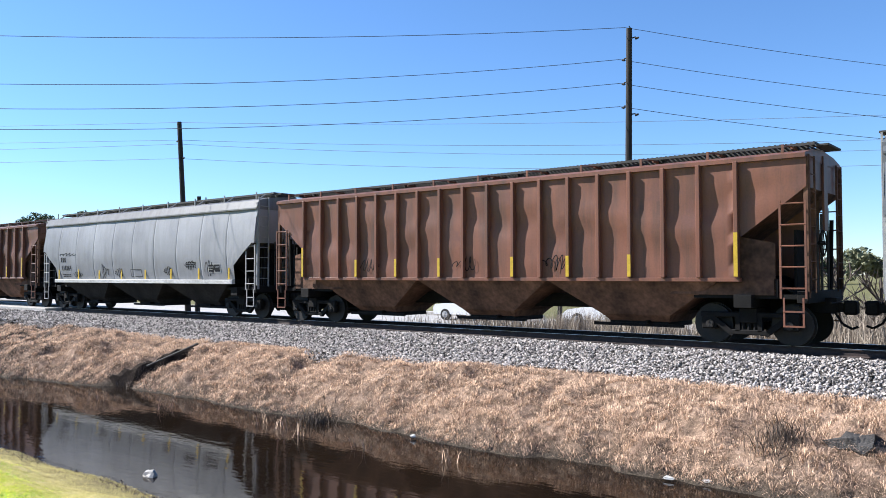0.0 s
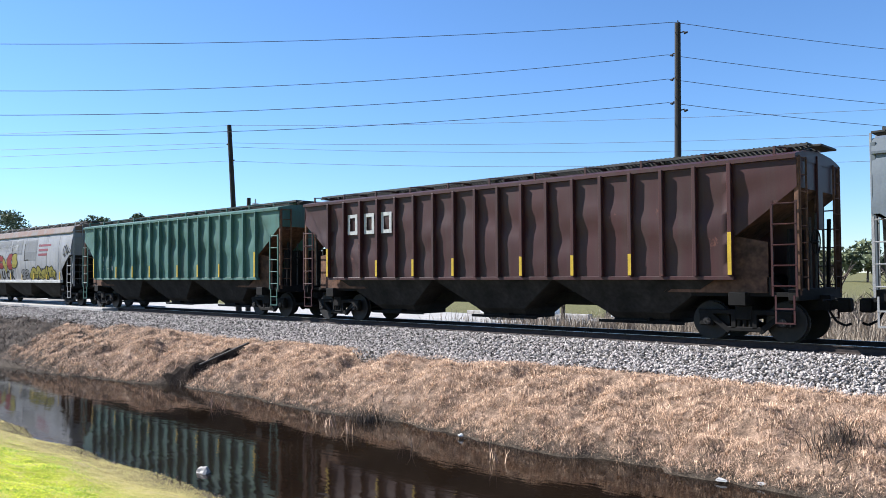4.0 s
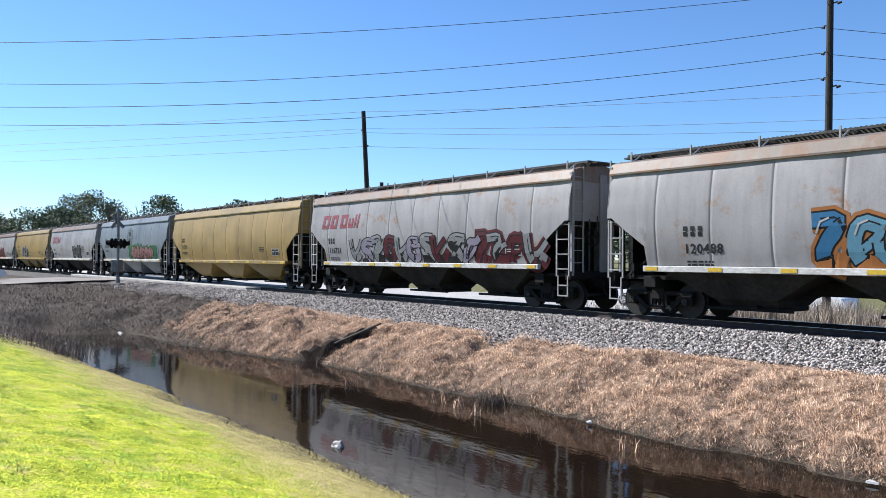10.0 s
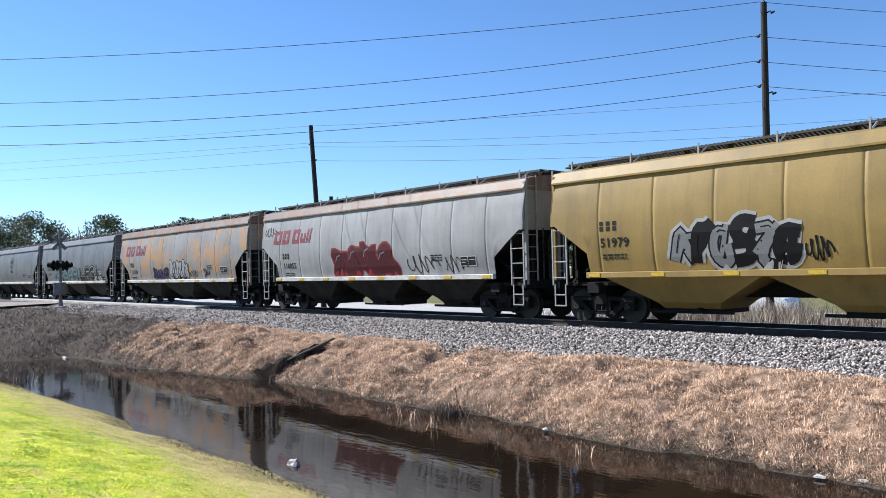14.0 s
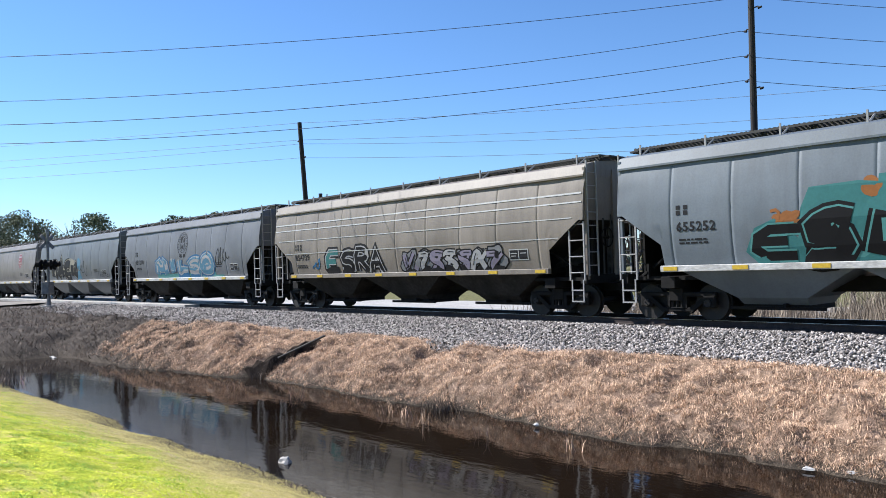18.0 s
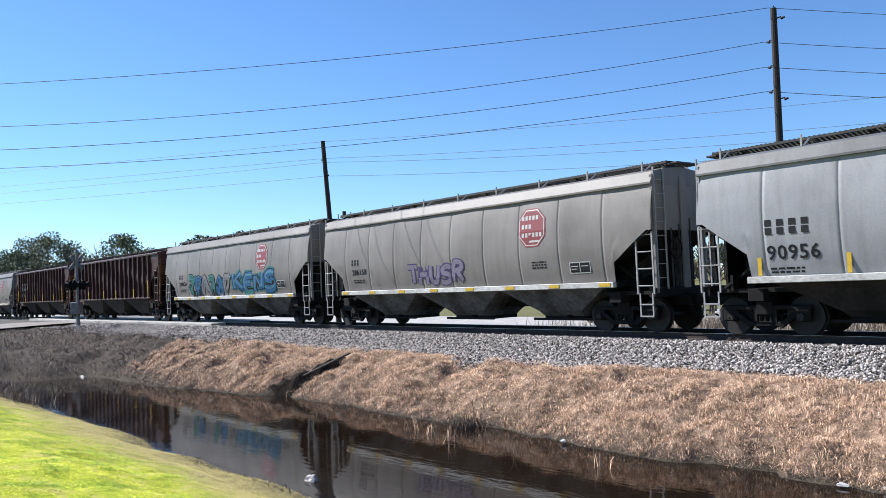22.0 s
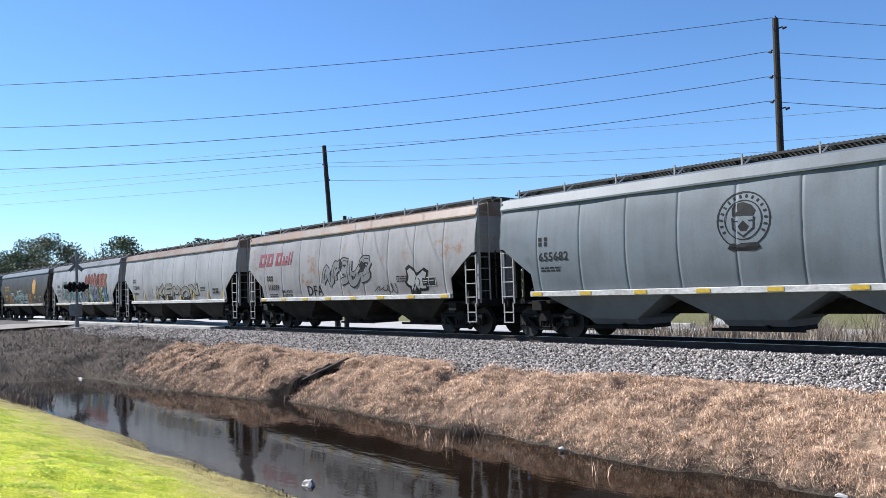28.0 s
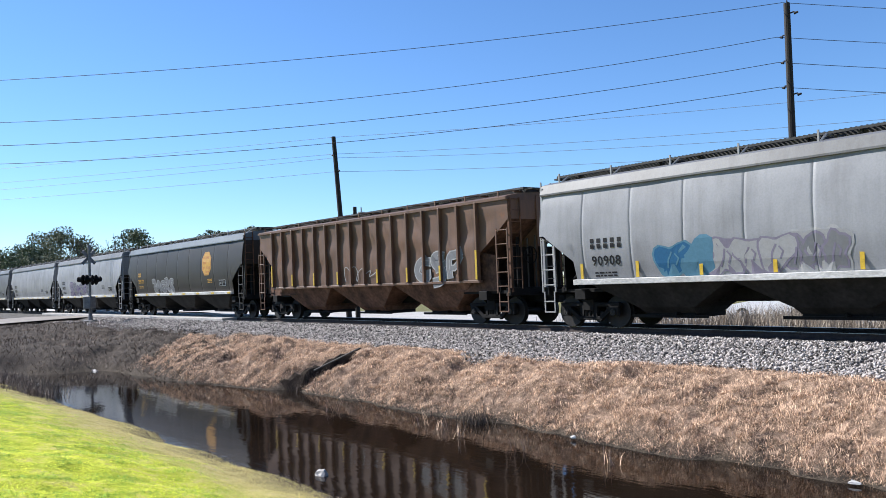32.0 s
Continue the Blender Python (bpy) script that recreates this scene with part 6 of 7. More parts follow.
PR = P1 + LINE * 50
for i, (z, turn, drop, sag) in enumerate(zip(ARMS, (50, 46, 52, 46), (-1.5, -0.5, -1.5, -0.5), (1.0, 1.5, 1.5, 1.25))):
    PL = P1 - Vector((math.cos(radians(turn)), math.sin(radians(turn)), 0)) * 52
    o = Vector((0, 0, z)) + (Vector((-0.3, 0, 0)) if i else Vector((0, 0, 0)))
    wire(P1 + o, PL + o + Vector((0, 0, drop)), sag, 0.012, M_WIRE, "dark overhead power wire sagging between poles")
    wire(P1 + o, PR + o, 1.2, 0.012, M_WIRE, "dark overhead power wire sagging between poles")
for z, sag, slack in ((11.1, 0.8, 0.1), (10.0, 1.0, 0.1), (9.75, 1.3, 0.4), (8.85, 1.2, 0.3)):
    p = Vector((P2.x, P2.y, z))
    wire(p, p + Vector((-62, -34, 1.6)), slack, 0.011, M_WIRE2, "thin pale overhead wire")
    wire(p, p + Vector((62, 34, -0.6)), sag, 0.011, M_WIRE2, "thin pale overhead wire")
    wire(p + Vector((62, 34, -0.6)), p + Vector((130, 50, -0.6)), sag, 0.011, M_WIRE2, "thin pale overhead wire")


M_MAST = mottled("weathered_grey_mast_steel", (0.1, 0.1, 0.105), (0.2, 0.2, 0.2), 5, 0.6, bump=0.05)
M_LENS = plain_paint("dark_red_lens", (0.09, 0.008, 0.008), 0.2)


def crossing_signal(x, y, z):
    ob = thing("crossing_signal", "dark grey level crossing signal mast with round light heads and crossbuck", "crossing signal", pose(x, y, z, 0, 0, -38))
    part("base", box(bmesh.new(), -0.32, 0.32, -0.32, 0.32, -0.3, 0.3, 0.03), M_CONCRETE, ob)
    bm = tube(bmesh.new(), (0, 0, 0.2), (0, 0, 0.9), 0.16, 10, 0.1)
    part("mast", tube(bm, (0, 0, 0.9), (0, 0, 5.1), 0.09, 10), M_MAST, ob)
    part("relay_box", box(bmesh.new(), -0.42, 0.42, -0.3, 0.2, 1.05, 1.85, 0.03), M_MAST, ob)
    part("light_bar", tube(bmesh.new(), (-0.8, 0, 2.95), (0.8, 0, 2.95), 0.05, 8), M_MAST, ob)
    for sx, sy in ((-0.72, -1), (0.72, -1), (-0.72, 1), (0.72, 1)):
        bm = tube(bmesh.new(), (sx, sy * 0.1, 2.95), (sx, sy * 0.14, 2.95), 0.34, 18)
        tube(bm, (sx, sy * 0.05, 2.95), (sx, sy * 0.46, 3.0), 0.19, 12, 0.17)
        lamp = part("light_head", bm, M_BLACK, ob, "black round backboard with hood")
        part("lens", tube(bmesh.new(), (sx, sy * 0.41, 2.99), (sx, sy * 0.43, 2.99), 0.13, 12), M_LENS, lamp)
    part("bell", tube(bmesh.new(), (0, -0.02, 5.05), (0, -0.02, 5.3), 0.13, 10, 0.06), M_MAST, ob)
    for a in (45, -45):
        bm = box(bmesh.new(), -0.6, 0.6, -0.125, -0.1, -0.11, 0.11)
        bmesh.ops.rotate(bm, verts=bm.verts, cent=(0, 0, 0), matrix=Matrix.Rotation(radians(a), 3, "Y"))
        bmesh.ops.rotate(bm, verts=bm.verts, cent=(0, 0, 0), matrix=Matrix.Rotation(radians(-40), 3, "Z"))
        bmesh.ops.translate(bm, verts=bm.verts, vec=(0, 0 if a > 0 else 0.03, 4.45))
        part("crossbuck_board", bm, M_MAST, ob)


crossing_signal(-55.4, -4.1, float(gz(-55.4, -4.1)) - 0.02)


# ---- parked car behind the railway ----
def wheel_mesh():
    bm = tube(bmesh.new(), (0, -0.1, 0.33), (0, 0.1, 0.33), 0.33, 20)
    return bm


def sedan(x, y, z, yaw, label):
    ob = thing("parked_car", label, "car", pose(x, y, z, 0, 0, yaw))
    bm = bmesh.new()
    prof = [(-2.2, 0.35), (-2.25, 0.75), (-2.1, 0.92), (-1.5, 0.98), (-0.85, 1.38), (0.35, 1.42), (1.05, 0.98), (1.95, 0.82), (2.2, 0.62), (2.2, 0.32)]
    a = [bm.verts.new((px, -0.88 if pz < 1.05 else -0.66, pz)) for px, pz in prof]
    b = [bm.verts.new((px, 0.88 if pz < 1.05 else 0.66, pz)) for px, pz in prof]
    bm.faces.new(a)
    bm.faces.new(b)
    for i in range(len(prof)):
        j = (i + 1) % len(prof)
        bm.faces.new((a[i], a[j], b[j], b[i]))
    body = part("body", bm, M_CARBODY, ob)
    for s in (-1, 1):
        bm = bmesh.new()
        poly(bm, [(-1.3, s * 0.86, 1.0), (-0.8, s * 0.7, 1.32), (-0.25, s * 0.69, 1.35), (-0.25, s * 0.87, 1.0)])
        poly(bm, [(-0.18, s * 0.87, 1.0), (-0.18, s * 0.69, 1.35), (0.32, s * 0.69, 1.36), (0.85, s * 0.86, 1.0)])
        part("side_window", bm, M_GLASS_DARK, ob)
    me = finish(wheel_mesh(), "wheel")
    for wx in (-1.36, 1.36):
        for s in (-1, 1):
            w = part("wheel", me, M_TYRE, ob, at=Matrix.Translation((wx, s * 0.8, 0)))
            bm = tube(bmesh.new(), (0, s * 0.1, 0.33), (0, s * 0.112, 0.33), 0.2, 12)
            for k in range(5):
                t = k * 1.2566
                tube(bm, (0, s * 0.115, 0.33), (0.19 * math.cos(t), s * 0.115, 0.33 + 0.19 * math.sin(t)), 0.025, 4)
            part("rim", bm, M_RIM, w)


sedan(-28.5, 17.9, float(gz(-28.5, 17.9)) + 0.055, 4, "white saloon car parked beside the road behind the railway")
sedan(-19.6, 17.9, float(gz(-19.6, 17.9)) + 0.055, 184, "silver saloon car parked behind leafless shrubs")
sedan(-68.6, -11.0, float(road_z(-68.6, -11.0)) + 0.03, 112, "white saloon car waiting before the level crossing")
bm = box(bmesh.new(), -35.0, -25.5, 20.6, 21.1, -1.3, -0.8, 0.03)
solid("concrete_kerb_wall", bm, M_CONCRETE, "low pale concrete kerb wall beside the road", "wall")


# ---- plants ----
def blades(x, y, z, length, width, lean, seed):
    """Thin bent grass blades: two quads each."""
    q = np.random.default_rng(seed)
    n = len(x)
    a = q.uniform(0, 6.283, n)
    dx, dy = np.cos(a), np.sin(a)
    ln = lean * q.uniform(0.2, 1.0, n)
    ld = q.uniform(0, 6.283, n)
    lx, ly = np.cos(ld) * ln, np.sin(ld) * ln
    base = np.stack([x, y, z], -1)
    side = np.stack([dx, dy, np.zeros(n)], -1) * (width / 2)[:, None]
    mid = base + np.stack([lx * 0.35, ly * 0.35, np.full(n, 0.55)], -1) * length[:, None]
    tip = base + np.stack([lx, ly, np.maximum(0.15, 1 - 0.5 * ln)], -1) * length[:, None]
    v = np.stack([base - side, base + side, mid + side * 0.8, mid - side * 0.8, tip + side * 0.15, tip - side * 0.15], 1).reshape(-1, 3)
    k = (np.arange(n) * 6)[:, None]
    f = np.concatenate([k + np.array([[0, 1, 2, 3]]), k + np.array([[3, 2, 4, 5]])])
    return v, f


def field_of(name, n, x0, x1, y0, y1, keep, length, width, lean, material, label, seed, category="grass", lift=-0.01):
    q = np.random.default_rng(seed)
    x, y = q.uniform(x0, x1, n), q.uniform(y0, y1, n)
    ok = keep(x, y, q.random(n))
    x, y = x[ok], y[ok]
    m = len(x)
    v, f = blades(x, y, gz(x, y) + lift, q.uniform(*length, m), q.uniform(*width, m), lean, seed + 1)
    solid(name, raw_mesh(name, v, f), material, label, category, "stuff")


def on_bank(x, y, u):
    d = lattice(x, y, 0.5, 41) * 0.75 + lattice(x, y, 1.7, 42) * 0.5
    gully = np.abs(x + 22.55 - (y + 5.0) * 0.41) < 0.36
    return (gz(x, y) > WATER + 0.02) & (-y > toe(x) - 0.15) & (u < d) & ~gully


field_of("dry_grass", 200000, -34, 4, -8.4, -3.6, on_bank, (0.04, 0.11), (0.004, 0.009), 2.6, M_STRAW, "dense dry straw-coloured grass on the ditch bank", 51)
def tussocks(n, per, seed):
    """Rounded clumps of dry grass: blades fan out from each clump's foot."""
    q = np.random.default_rng(seed)
    cx, cy = q.uniform(-34, 4, n), q.uniform(-8.2, -4.0, n)
    ok = (gz(cx, cy) > WATER + 0.04) & (-cy > toe(cx) - 0.05) & (q.random(n) < lattice(cx, cy, 0.9, 43) + 0.25) & (np.abs(cx + 22.55 - (cy + 5.0) * 0.41) > 0.42)
    cx, cy = cx[ok], cy[ok]
    m = len(cx)
    size = np.repeat(q.uniform(0.6, 1.5, m), per)
    k = m * per
    a, r = q.uniform(0, 6.283, k), np.sqrt(q.random(k)) * size
    foot = np.stack([np.repeat(cx, per) + np.cos(a) * r * 0.07, np.repeat(cy, per) + np.sin(a) * r * 0.07], -1)
    z = gz(foot[:, 0], foot[:, 1]) - 0.01
    ln = q.uniform(0.06, 0.12, k) * size
    out = np.stack([np.cos(a), np.sin(a)], -1) * (r * q.uniform(0.5, 1.1, k))[:, None]
    base = np.concatenate([foot, z[:, None]], 1)
    side = np.stack([-np.sin(a), np.cos(a), np.zeros(k)], -1) * q.uniform(0.002, 0.004, k)[:, None]
    mid = base + np.concatenate([out * 0.5, np.full((k, 1), 0.75)], 1) * ln[:, None]
    tip = base + np.concatenate([out * 1.4, (0.92 - 0.4 * r)[:, None]], 1) * ln[:, None]
    v = np.stack([base - side, base + side, mid + side, mid - side, tip + side * 0.2, tip - side * 0.2], 1).reshape(-1, 3)
    i = (np.arange(k) * 6)[:, None]
    return raw_mesh("grass_tussocks", v, np.concatenate([i + np.array([[0, 1, 2, 3]]), i + np.array([[3, 2, 4, 5]])]))


solid("grass_tussocks", tussocks(13000, 24, 55), M_STRAW, "rounded tussocks of dry straw-coloured grass on the bank", "grass", "stuff")
field_of("dead_weeds", 90000, -36, 4, -8.6, -5.0, lambda x, y, u: (gz(x, y) > WATER + 0.01) & (gz(x, y) < -1.05 - 0.5 * lattice(x, y, 1.4, 46)) & (u < lattice(x, y, 0.8, 45) * 1.3 - 0.1), (0.06, 0.22), (0.004, 0.009), 1.7, M_BRUSH, "dark dead weeds along the water's edge", 53, "weeds")
field_of("dead_weeds", 24000, -62, -27, -16.6, -3.2, lambda x, y, u: (gz(x, y) > WATER + 0.03) & (u < lattice(x, y, 1.1, 48) - 0.1) & (x > -58), (0.06, 0.3), (0.01, 0.02), 1.9, M_BRUSH, "grey dead weeds on the ditch head", 58, "weeds")
field_of("dead_weeds", 24000, -62, -29, -16.6, -3.2, lambda x, y, u: (gz(x, y) > WATER + 0.03) & (u < lattice(x, y, 1.3, 47) + 0.1) & (x > -58), (0.08, 0.3), (0.012, 0.03), 1.5, M_WEED, "dark tangled dead weeds at the end of the ditch", 57, "weeds")
def margin(x, y):
    """0 at the water's edge, 1 on the green lawn."""
    return smooth(-14.3, -16.3, y + (lattice(x, y, 1.3, 77) - 0.5) * 1.5 + (lattice(x, y, 0.4, 78) - 0.5) * 0.5)


field_of("lawn_grass", 300000, -34, -4, -18.4, -12.9, lambda x, y, u: (gz(x, y) > WATER + 0.12) & (x + y * 0.8 + 2 * lattice(x, y, 1.2, 91) > -40.5) & (u < margin(x, y) * (0.35 + 0.9 * lattice(x, y, 0.3, 79))), (0.018, 0.045), (0.004, 0.009), 2.4, M_LAWN, "bright green mown grass on the near bank", 61)
field_of("lawn_weeds", 80000, -34, -4, -18.4, -13.4, lambda x, y, u: u < 1.6 * smooth(0.5, 0.75, lattice(x, y, 0.35, 81)) * margin(x, y), (0.025, 0.065), (0.006, 0.013), 2.2, M_TUFT, "darker green weed tufts in the lawn", 62, "weeds")
field_of("dry_grass", 150000, -34, -4, -16.4, -12.7, lambda x, y, u: (gz(x, y) > WATER) & (u < 1.0 - 0.85 * margin(x, y)), (0.02, 0.06), (0.003, 0.007), 1.8, M_MARGIN, "yellowed trampled grass at the water's edge", 63)
field_of("dead_weeds", 7000, -34, -4, -13.5, -12.5, lambda x, y, u: (np.abs(gz(x, y) - WATER - 0.04) < 0.09) & (u < 1.3 * lattice(x, y, 0.35, 83) - 0.2), (0.03, 0.1), (0.008, 0.02), 1.5, M_WEED, "dark debris and dead leaves along the waterline", 64, "debris")
field_of("reeds", 34000, -24, 10, 5.0, 10.5, lambda x, y, u: u < (lattice(x, y, 1.0, 49) + 0.15) * (0.25 + 0.75 * smooth(-21.0, -18.5, x)), (0.5, 1.3), (0.012, 0.03), 0.35, M_REED, "pale dry reeds behind the track", 65, "reeds")
field_of("dead_weeds", 40000, -11.0, 14.0, 7.5, 15.0, lambda x, y, u: u < lattice(x, y, 1.4, 92) + 0.2, (0.8, 2.3), (0.012, 0.03), 0.5, M_REED, "tall grey tangle of dry brush behind the track", 70, "brush")
field_of("dead_weeds", 5000, -18.0, -13.0, 9.0, 12.5, lambda x, y, u: u < lattice(x, y, 0.9, 90) + 0.1, (0.6, 1.7), (0.01, 0.025), 0.5, M_REED, "tall tangle of dry brush behind the track", 69, "brush")
field_of("reeds", 5000, 8, 60, 5.0, 14, lambda x, y, u: u < 0.8, (0.6, 1.6), (0.02, 0.04), 0.35, M_REED, "pale dry reeds behind the track", 67, "reeds")


def tuft(x, y, n, length, material, name, label, seed, spread_r=0.2):
    q = np.random.default_rng(seed)
    px, py = x + q.normal(0, spread_r, n), y + q.normal(0, spread_r, n)
    v, f = blades(px, py, np.maximum(gz(px, py), WATER - 0.02), q.uniform(length * 0.5, length, n), q.uniform(0.008, 0.016, n), 0.8, seed)
    solid(name, raw_mesh(name, v, f), material, label, "plant", "", "")


tuft(-14.0, -7.05, 260, 0.42, M_WEED, "dark_shrub", "small dark leafless shrub at the water's edge", 71)
tuft(-4.0, -6.1, 300, 0.5, M_WEED, "dark_shrub", "dark dead shrub on the dry bank", 72, 0.22)
for i, (x, y) in enumerate(((-28.6, -13.3), (-30.2, -12.9), (-31.8, -13.2), (-33.6, -12.6), (-35.5, -12.9))):
    tuft(x, y, 420, 0.5 + 0.08 * (i % 3), M_WEED if i % 2 else M_BRUSH, "dark_shrub", "dark leafless brush at the head of the ditch", 90 + i, 0.4)
tuft(-22.7, -6.5, 200, 0.35, M_WEED, "dark_shrub", "dark dead weeds in the gully mouth", 73, 0.3)
for i, (x, y) in enumerate(((-14.0, -8.1), (-13.2, -8.4), (-14.9, -8.0), (-11.1, -8.5), (-18.3, -8.3), (-9.1, -8.2), (-21.1, -8.7))):
    tuft(x, y, 9, 0.5, M_STRAW, "water_reed", "few thin dry reed stalks standing in the water", 80 + i, 0.12)


# gully boards, litter, stone
p, q = Vector((-22.28, -4.8, -0.58)), Vector((-22.75, -6.3, -1.2))
d = (q - p)
bm = bmesh.new()
bmesh.ops.create_cube(bm, size=1, matrix=Matrix.Translation((p + q) / 2) @ d.to_track_quat("X", "Z").to_matrix().to_4x4() @ Matrix.Diagonal((d.length, 0.14, 0.05, 1)))
bmesh.ops.bevel(bm, geom=bm.edges[:], offset=0.012, segments=1, affect="EDGES")
solid("drain_board", bm, M_TIE, "weathered timber board at the head of a bank gully", "timber")


def rock(name, x, y, z, s, material, label, seed):
    bm = bmesh.new()
    bmesh.ops.create_icosphere(bm, subdivisions=2, radius=1)
    q = random.Random(seed)
    for v in bm.verts:
        n = noise.noise(v.co * 1.4 + Vector((seed, 0, 0)))
        v.co = Vector((v.co.x * s[0], v.co.y * s[1], v.co.z * s[2])) * (1 + 0.75 * n)
    ob = solid(name, bm, material, label, "stone")
    ob.location = (x, y, z)


rock("stone", -12.45, -12.2, WATER + 0.02, (0.16, 0.09, 0.085), M_CONCRETE, "pale stone standing in the shallow water", 3)
rock("stone", -2.9, -5.8, float(gz(-2.9, -5.8)), (0.35, 0.2, 0.16), M_BALLAST, "grey rock half buried in the dry bank", 5)
rock("stone", -38.5, -10.0, WATER + 0.03, (0.3, 0.15, 0.08), M_CONCRETE, "pale debris lying in the shallow water", 6)
rock("stone", -36.6, -9.2, WATER + 0.02, (0.35, 0.1, 0.05), M_CONCRETE, "pale debris lying in the shallow water", 7)
rock("stone", -33.5, -12.2, WATER + 0.01, (0.4, 0.06, 0.04), M_CONCRETE, "pale stick lying in the shallow water", 8)
rock("litter", -5.5, -6.95, WATER + 0.05, (0.1, 0.06, 0.03), M_SILL, "scrap of white litter at the water's edge", 9)
rock("litter", -4.9, -6.8, WATER + 0.06, (0.06, 0.05, 0.03), M_SILL, "scrap of white litter at the water's edge", 10)
rock("litter", -11.0, -7.1, WATER + 0.06, (0.06, 0.05, 0.04), M_SILL, "scrap of white litter at the water's edge", 11)


def leaf_cloud(centres, n, size, seed):
    q = np.random.default_rng(seed)
    c = np.array([p[:3] for p in centres])
    r = np.array([p[3] for p in centres])
    i = q.integers(0, len(c), n)
    d = q.normal(0, 1, (n, 3))
    d /= np.linalg.norm(d, axis=1, keepdims=True)
    p = c[i] + d * (r[i] * q.random(n) ** 0.4)[:, None] * np.array([1, 1, 0.8])
    u = q.normal(0, 1, (n, 3))
    u /= np.linalg.norm(u, axis=1, keepdims=True)
    w = np.cross(u, q.normal(0, 1, (n, 3)))
    w /= np.linalg.norm(w, axis=1, keepdims=True)
    s = (size * q.uniform(0.5, 1.2, n))[:, None]
    v = np.stack([p - u * s, p - w * s * 0.55, p + u * s, p + w * s * 0.55], 1).reshape(-1, 3)
    f = np.arange(n * 4).reshape(-1, 4)
    return v, f


def tree(x, y, z, height, spread_r, seed, leaf, label, n=5200, size=0.28, bare=False):
    q = random.Random(seed)
    ob = thing("tree", label, "tree", pose(x, y, z), "trees behind the railway")
    bm = bmesh.new()
    tube(bm, (0, 0, -0.3), (0.1, 0.05, height * 0.45), height * 0.03, 8, height * 0.02)
    tube(bm, (0.1, 0.05, height * 0.45), (0.05, 0.1, height * 0.9), height * 0.02, 7, 0.03)
    centres = []
    for i in range(13 if not bare else 24):
        a = q.uniform(0, 6.283)
        hh = height * q.uniform(0.38, 0.95)
        rr = spread_r * (1 - 0.55 * max(0, (hh / height - 0.55) / 0.45)) * q.uniform(0.45, 1.0)
        e = Vector((rr * math.cos(a), rr * math.sin(a), hh))
        s0 = Vector((0.05, 0.05, hh * 0.72))
        tube(bm, s0, e, height * 0.009, 5, 0.02)
        if bare:
            for _ in range(4):
                tube(bm, s0.lerp(e, q.uniform(0.4, 0.9)), e + Vector((q.uniform(-1, 1), q.uniform(-1, 1), q.uniform(0.2, 1.2))) * spread_r * 0.35, 0.022, 4, 0.008)
        centres.append((e.x, e.y, e.z, spread_r * q.uniform(0.28, 0.46)))
    part("trunk", bm, M_BARK, ob, "trunk and limbs")
    if not bare:
        centres.append((0, 0, height * 0.86, spread_r * 0.4))
        v, f = leaf_cloud(centres, n, size, seed)
        part("crown", raw_mesh("crown", v, f), leaf, ob, "crown of small dark leaves")


def far_tree(t_az, dist, top, spread_r, seed, leaf=None, label="leafy evergreen tree on the skyline", n=5600, bare=False):
    """t_az: degrees left of straight across the track."""
    a = radians(t_az)
    x, y = -math.sin(a) * dist, EYE[1] + math.cos(a) * dist
    z = float(gz(x, y))
    tree(x, y, z, top - z, spread_r, seed, leaf or M_LEAF, label, n, 0.2 * dist / 130 * (2.2 if n < 2000 else 1.0), bare)


far_tree(71.4, 140, 12.5, 4.9, 201)
far_tree(69.4, 150, 9.8, 3.6, 202, M_LEAF2)
far_tree(66.7, 150, 13.0, 4.2, 203)
far_tree(64.2, 152, 13.2, 3.2, 204)
far_tree(61.6, 160, 10.6, 3.0, 221)
far_tree(76.2, 140, 12.0, 5.6, 222, M_LEAF2, n=6500)
far_tree(77.6, 134, 9.0, 4.2, 223)
for i in range(16):
    far_tree(73.4 + i * 1.25, 125 + 30 * ((i * 7) % 5) / 5, 7.9 + 0.8 * math.sin(i * 1.9), 4.6, 205 + i, M_LEAF2 if i % 3 == 0 else M_LEAF, n=4200)
far_tree(72.9, 92, 7.6, 2.2, 240, label="bare grey tree beside the crossing", bare=True)
far_tree(74.6, 95, 8.0, 2.4, 241, label="bare grey tree beside the crossing", bare=True)
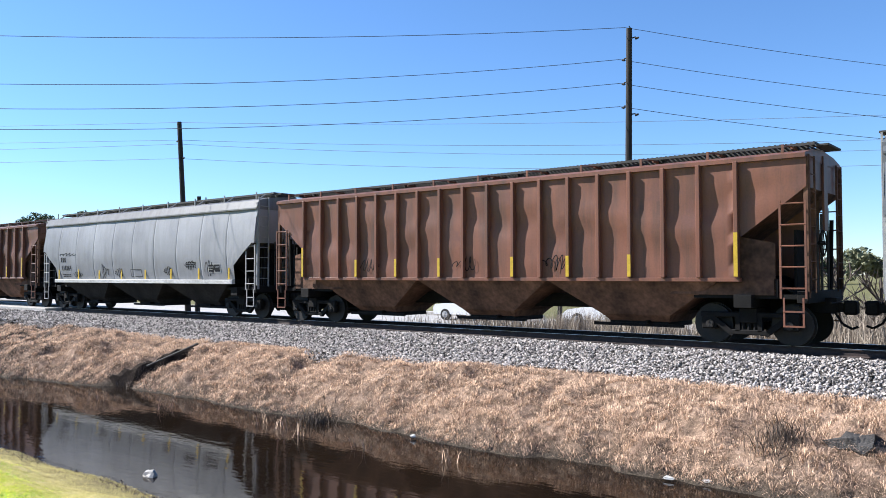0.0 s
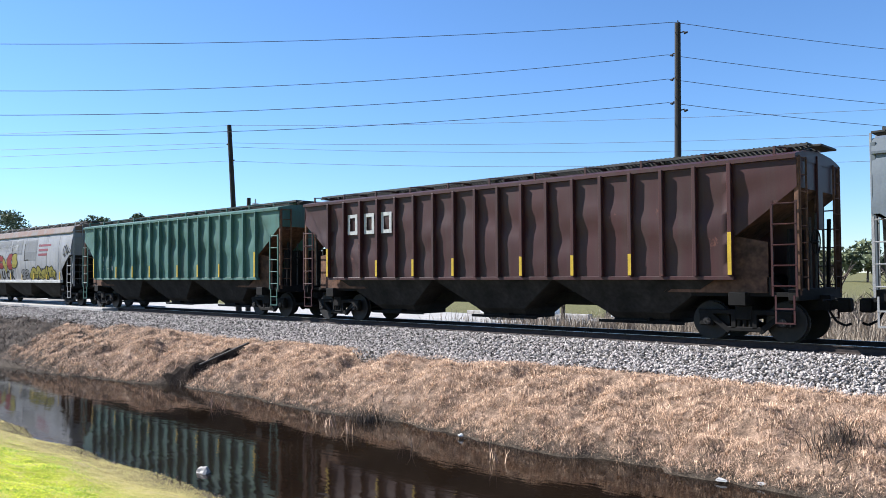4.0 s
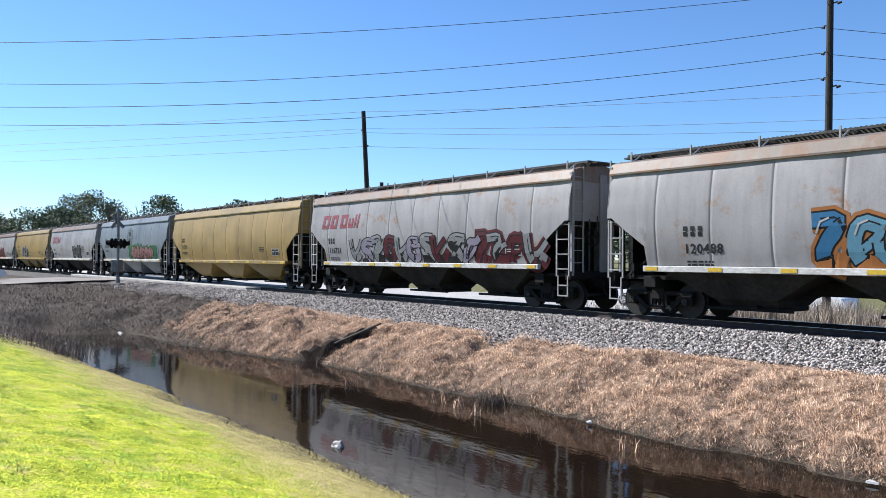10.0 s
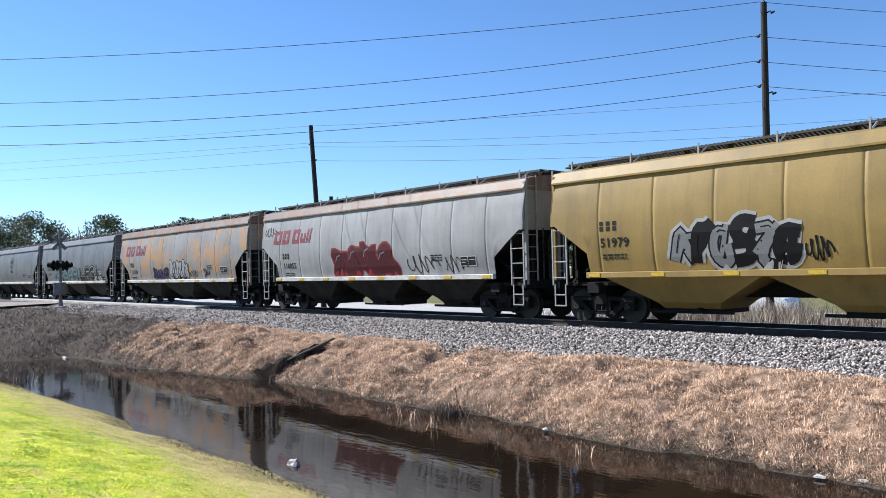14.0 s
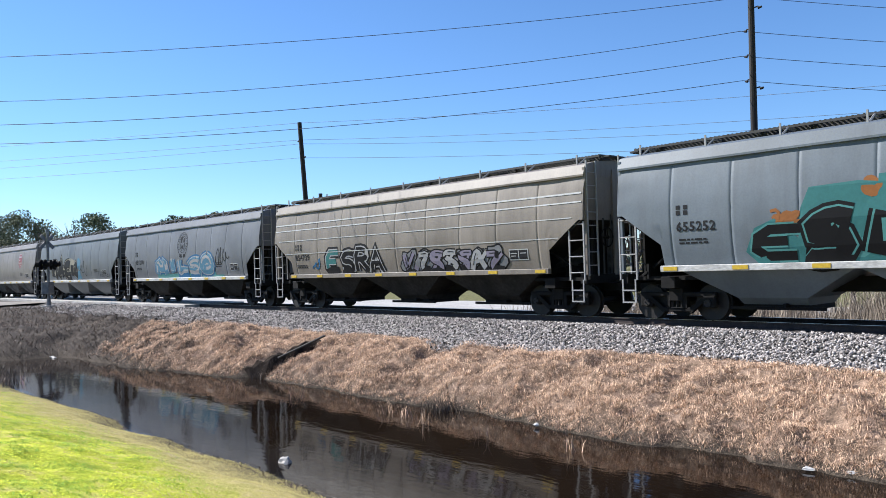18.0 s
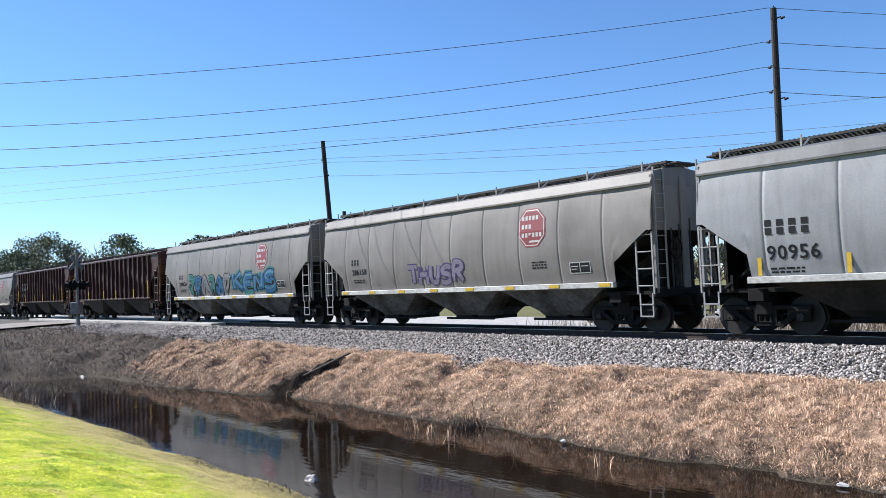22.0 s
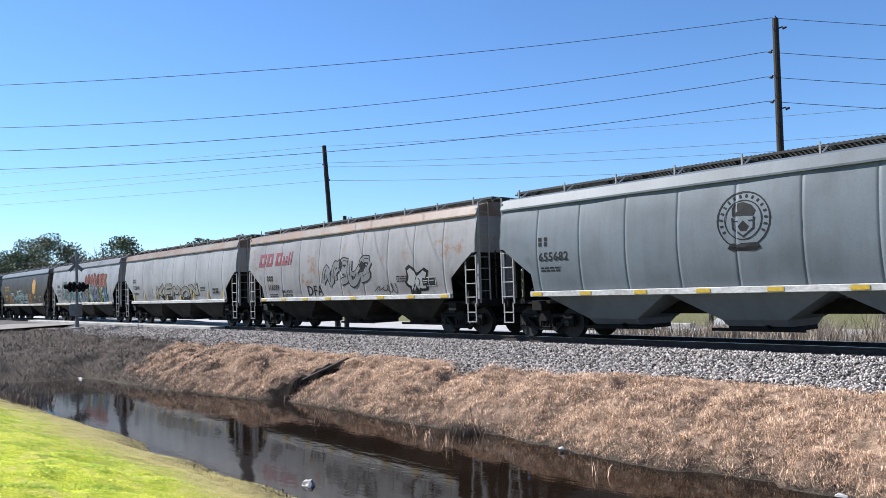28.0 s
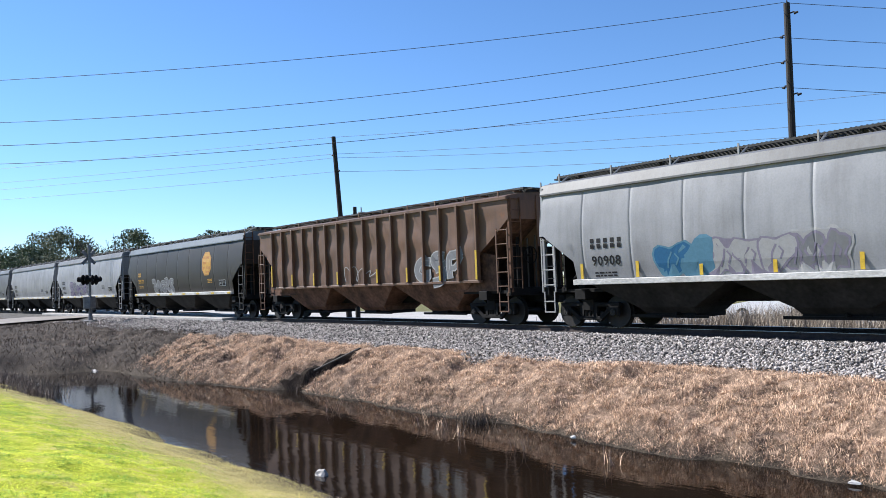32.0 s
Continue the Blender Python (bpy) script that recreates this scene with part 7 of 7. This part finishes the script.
for i in range(34):
    far_tree(58 - i * 3.1, 210 + 40 * ((i * 5) % 7) / 7, 7.4 + 1.2 * math.sin(i * 2.3), 7.5, 300 + i, M_LEAF2 if i % 2 else M_LEAF, "distant tree on the flat horizon", 1900)
for i, (x, y, hh) in enumerate(((-21.5, 12.0, 4.2), (-19.4, 12.6, 4.6), (-12.5, 13.5, 4.0), (3.0, 12.0, 5.0), (6.5, 14.0, 4.4), (9.5, 11.0, 3.6), (-9.0, 11.0, 3.0), (-7.4, 12.5, 3.4), (-5.6, 10.4, 3.0), (-4.2, 13.0, 3.8), (-2.4, 10.0, 3.2))):
    tree(x, y, float(gz(x, y)), hh, 1.2, 400 + i, M_LEAF, "leafless grey shrub among the reeds", bare=True)
for i in range(3):
    bm = tube(bmesh.new(), (-28.6 + i * 9.2, 19.8 - i * 0.4, -1.4), (-28.6 + i * 9.2, 19.8 - i * 0.4, 0.1), 0.06, 8)
    solid("bollard_post", bm, M_BLACK, "thin dark post beside the road", "post")


def rolled(t, rows):
    return float(np.interp(t, [r[0] for r in rows], [r[1] for r in rows]))


def motions():
    rows = ((0, 0.0), (2, 45.24), (5, 113.22), (8, 181.52), (11, 250.19), (15, 342.02), (18, 410.88), (22, 502.71), (25, 571.73), (28, 640.88), (32, 733.22))
    for car, x in TRAIN:
        walk(car, [(t, pose(x + s, 0, 0)) for t, s in rows])
    # wheels roll while their car passes the stretch before the camera
    for wheels, x, dx in WHEELS:
        t0 = max(0.0, (-44.0 - x) / 22.9 - 0.3)
        t1 = min(32.0, (14.0 - x) / 22.9 + 0.3)
        if t1 - t0 < 0.1:
            t0, t1 = (0.0, 0.1) if t1 < 1 else (31.9, 32.0)
        n = int((t1 - t0) / 0.028) + 1
        times = sorted({0.0, 32.0, *(t0 + (t1 - t0) * i / n for i in range(n + 1))})
        turn = [(t, math.degrees(rolled(min(max(t, t0), t1), rows) - rolled(t0, rows)) / 0.457) for t in times]
        walk(wheels, [(t, pose(dx, 0, 0.457, 0, a, 0)) for t, a in turn])


motions()
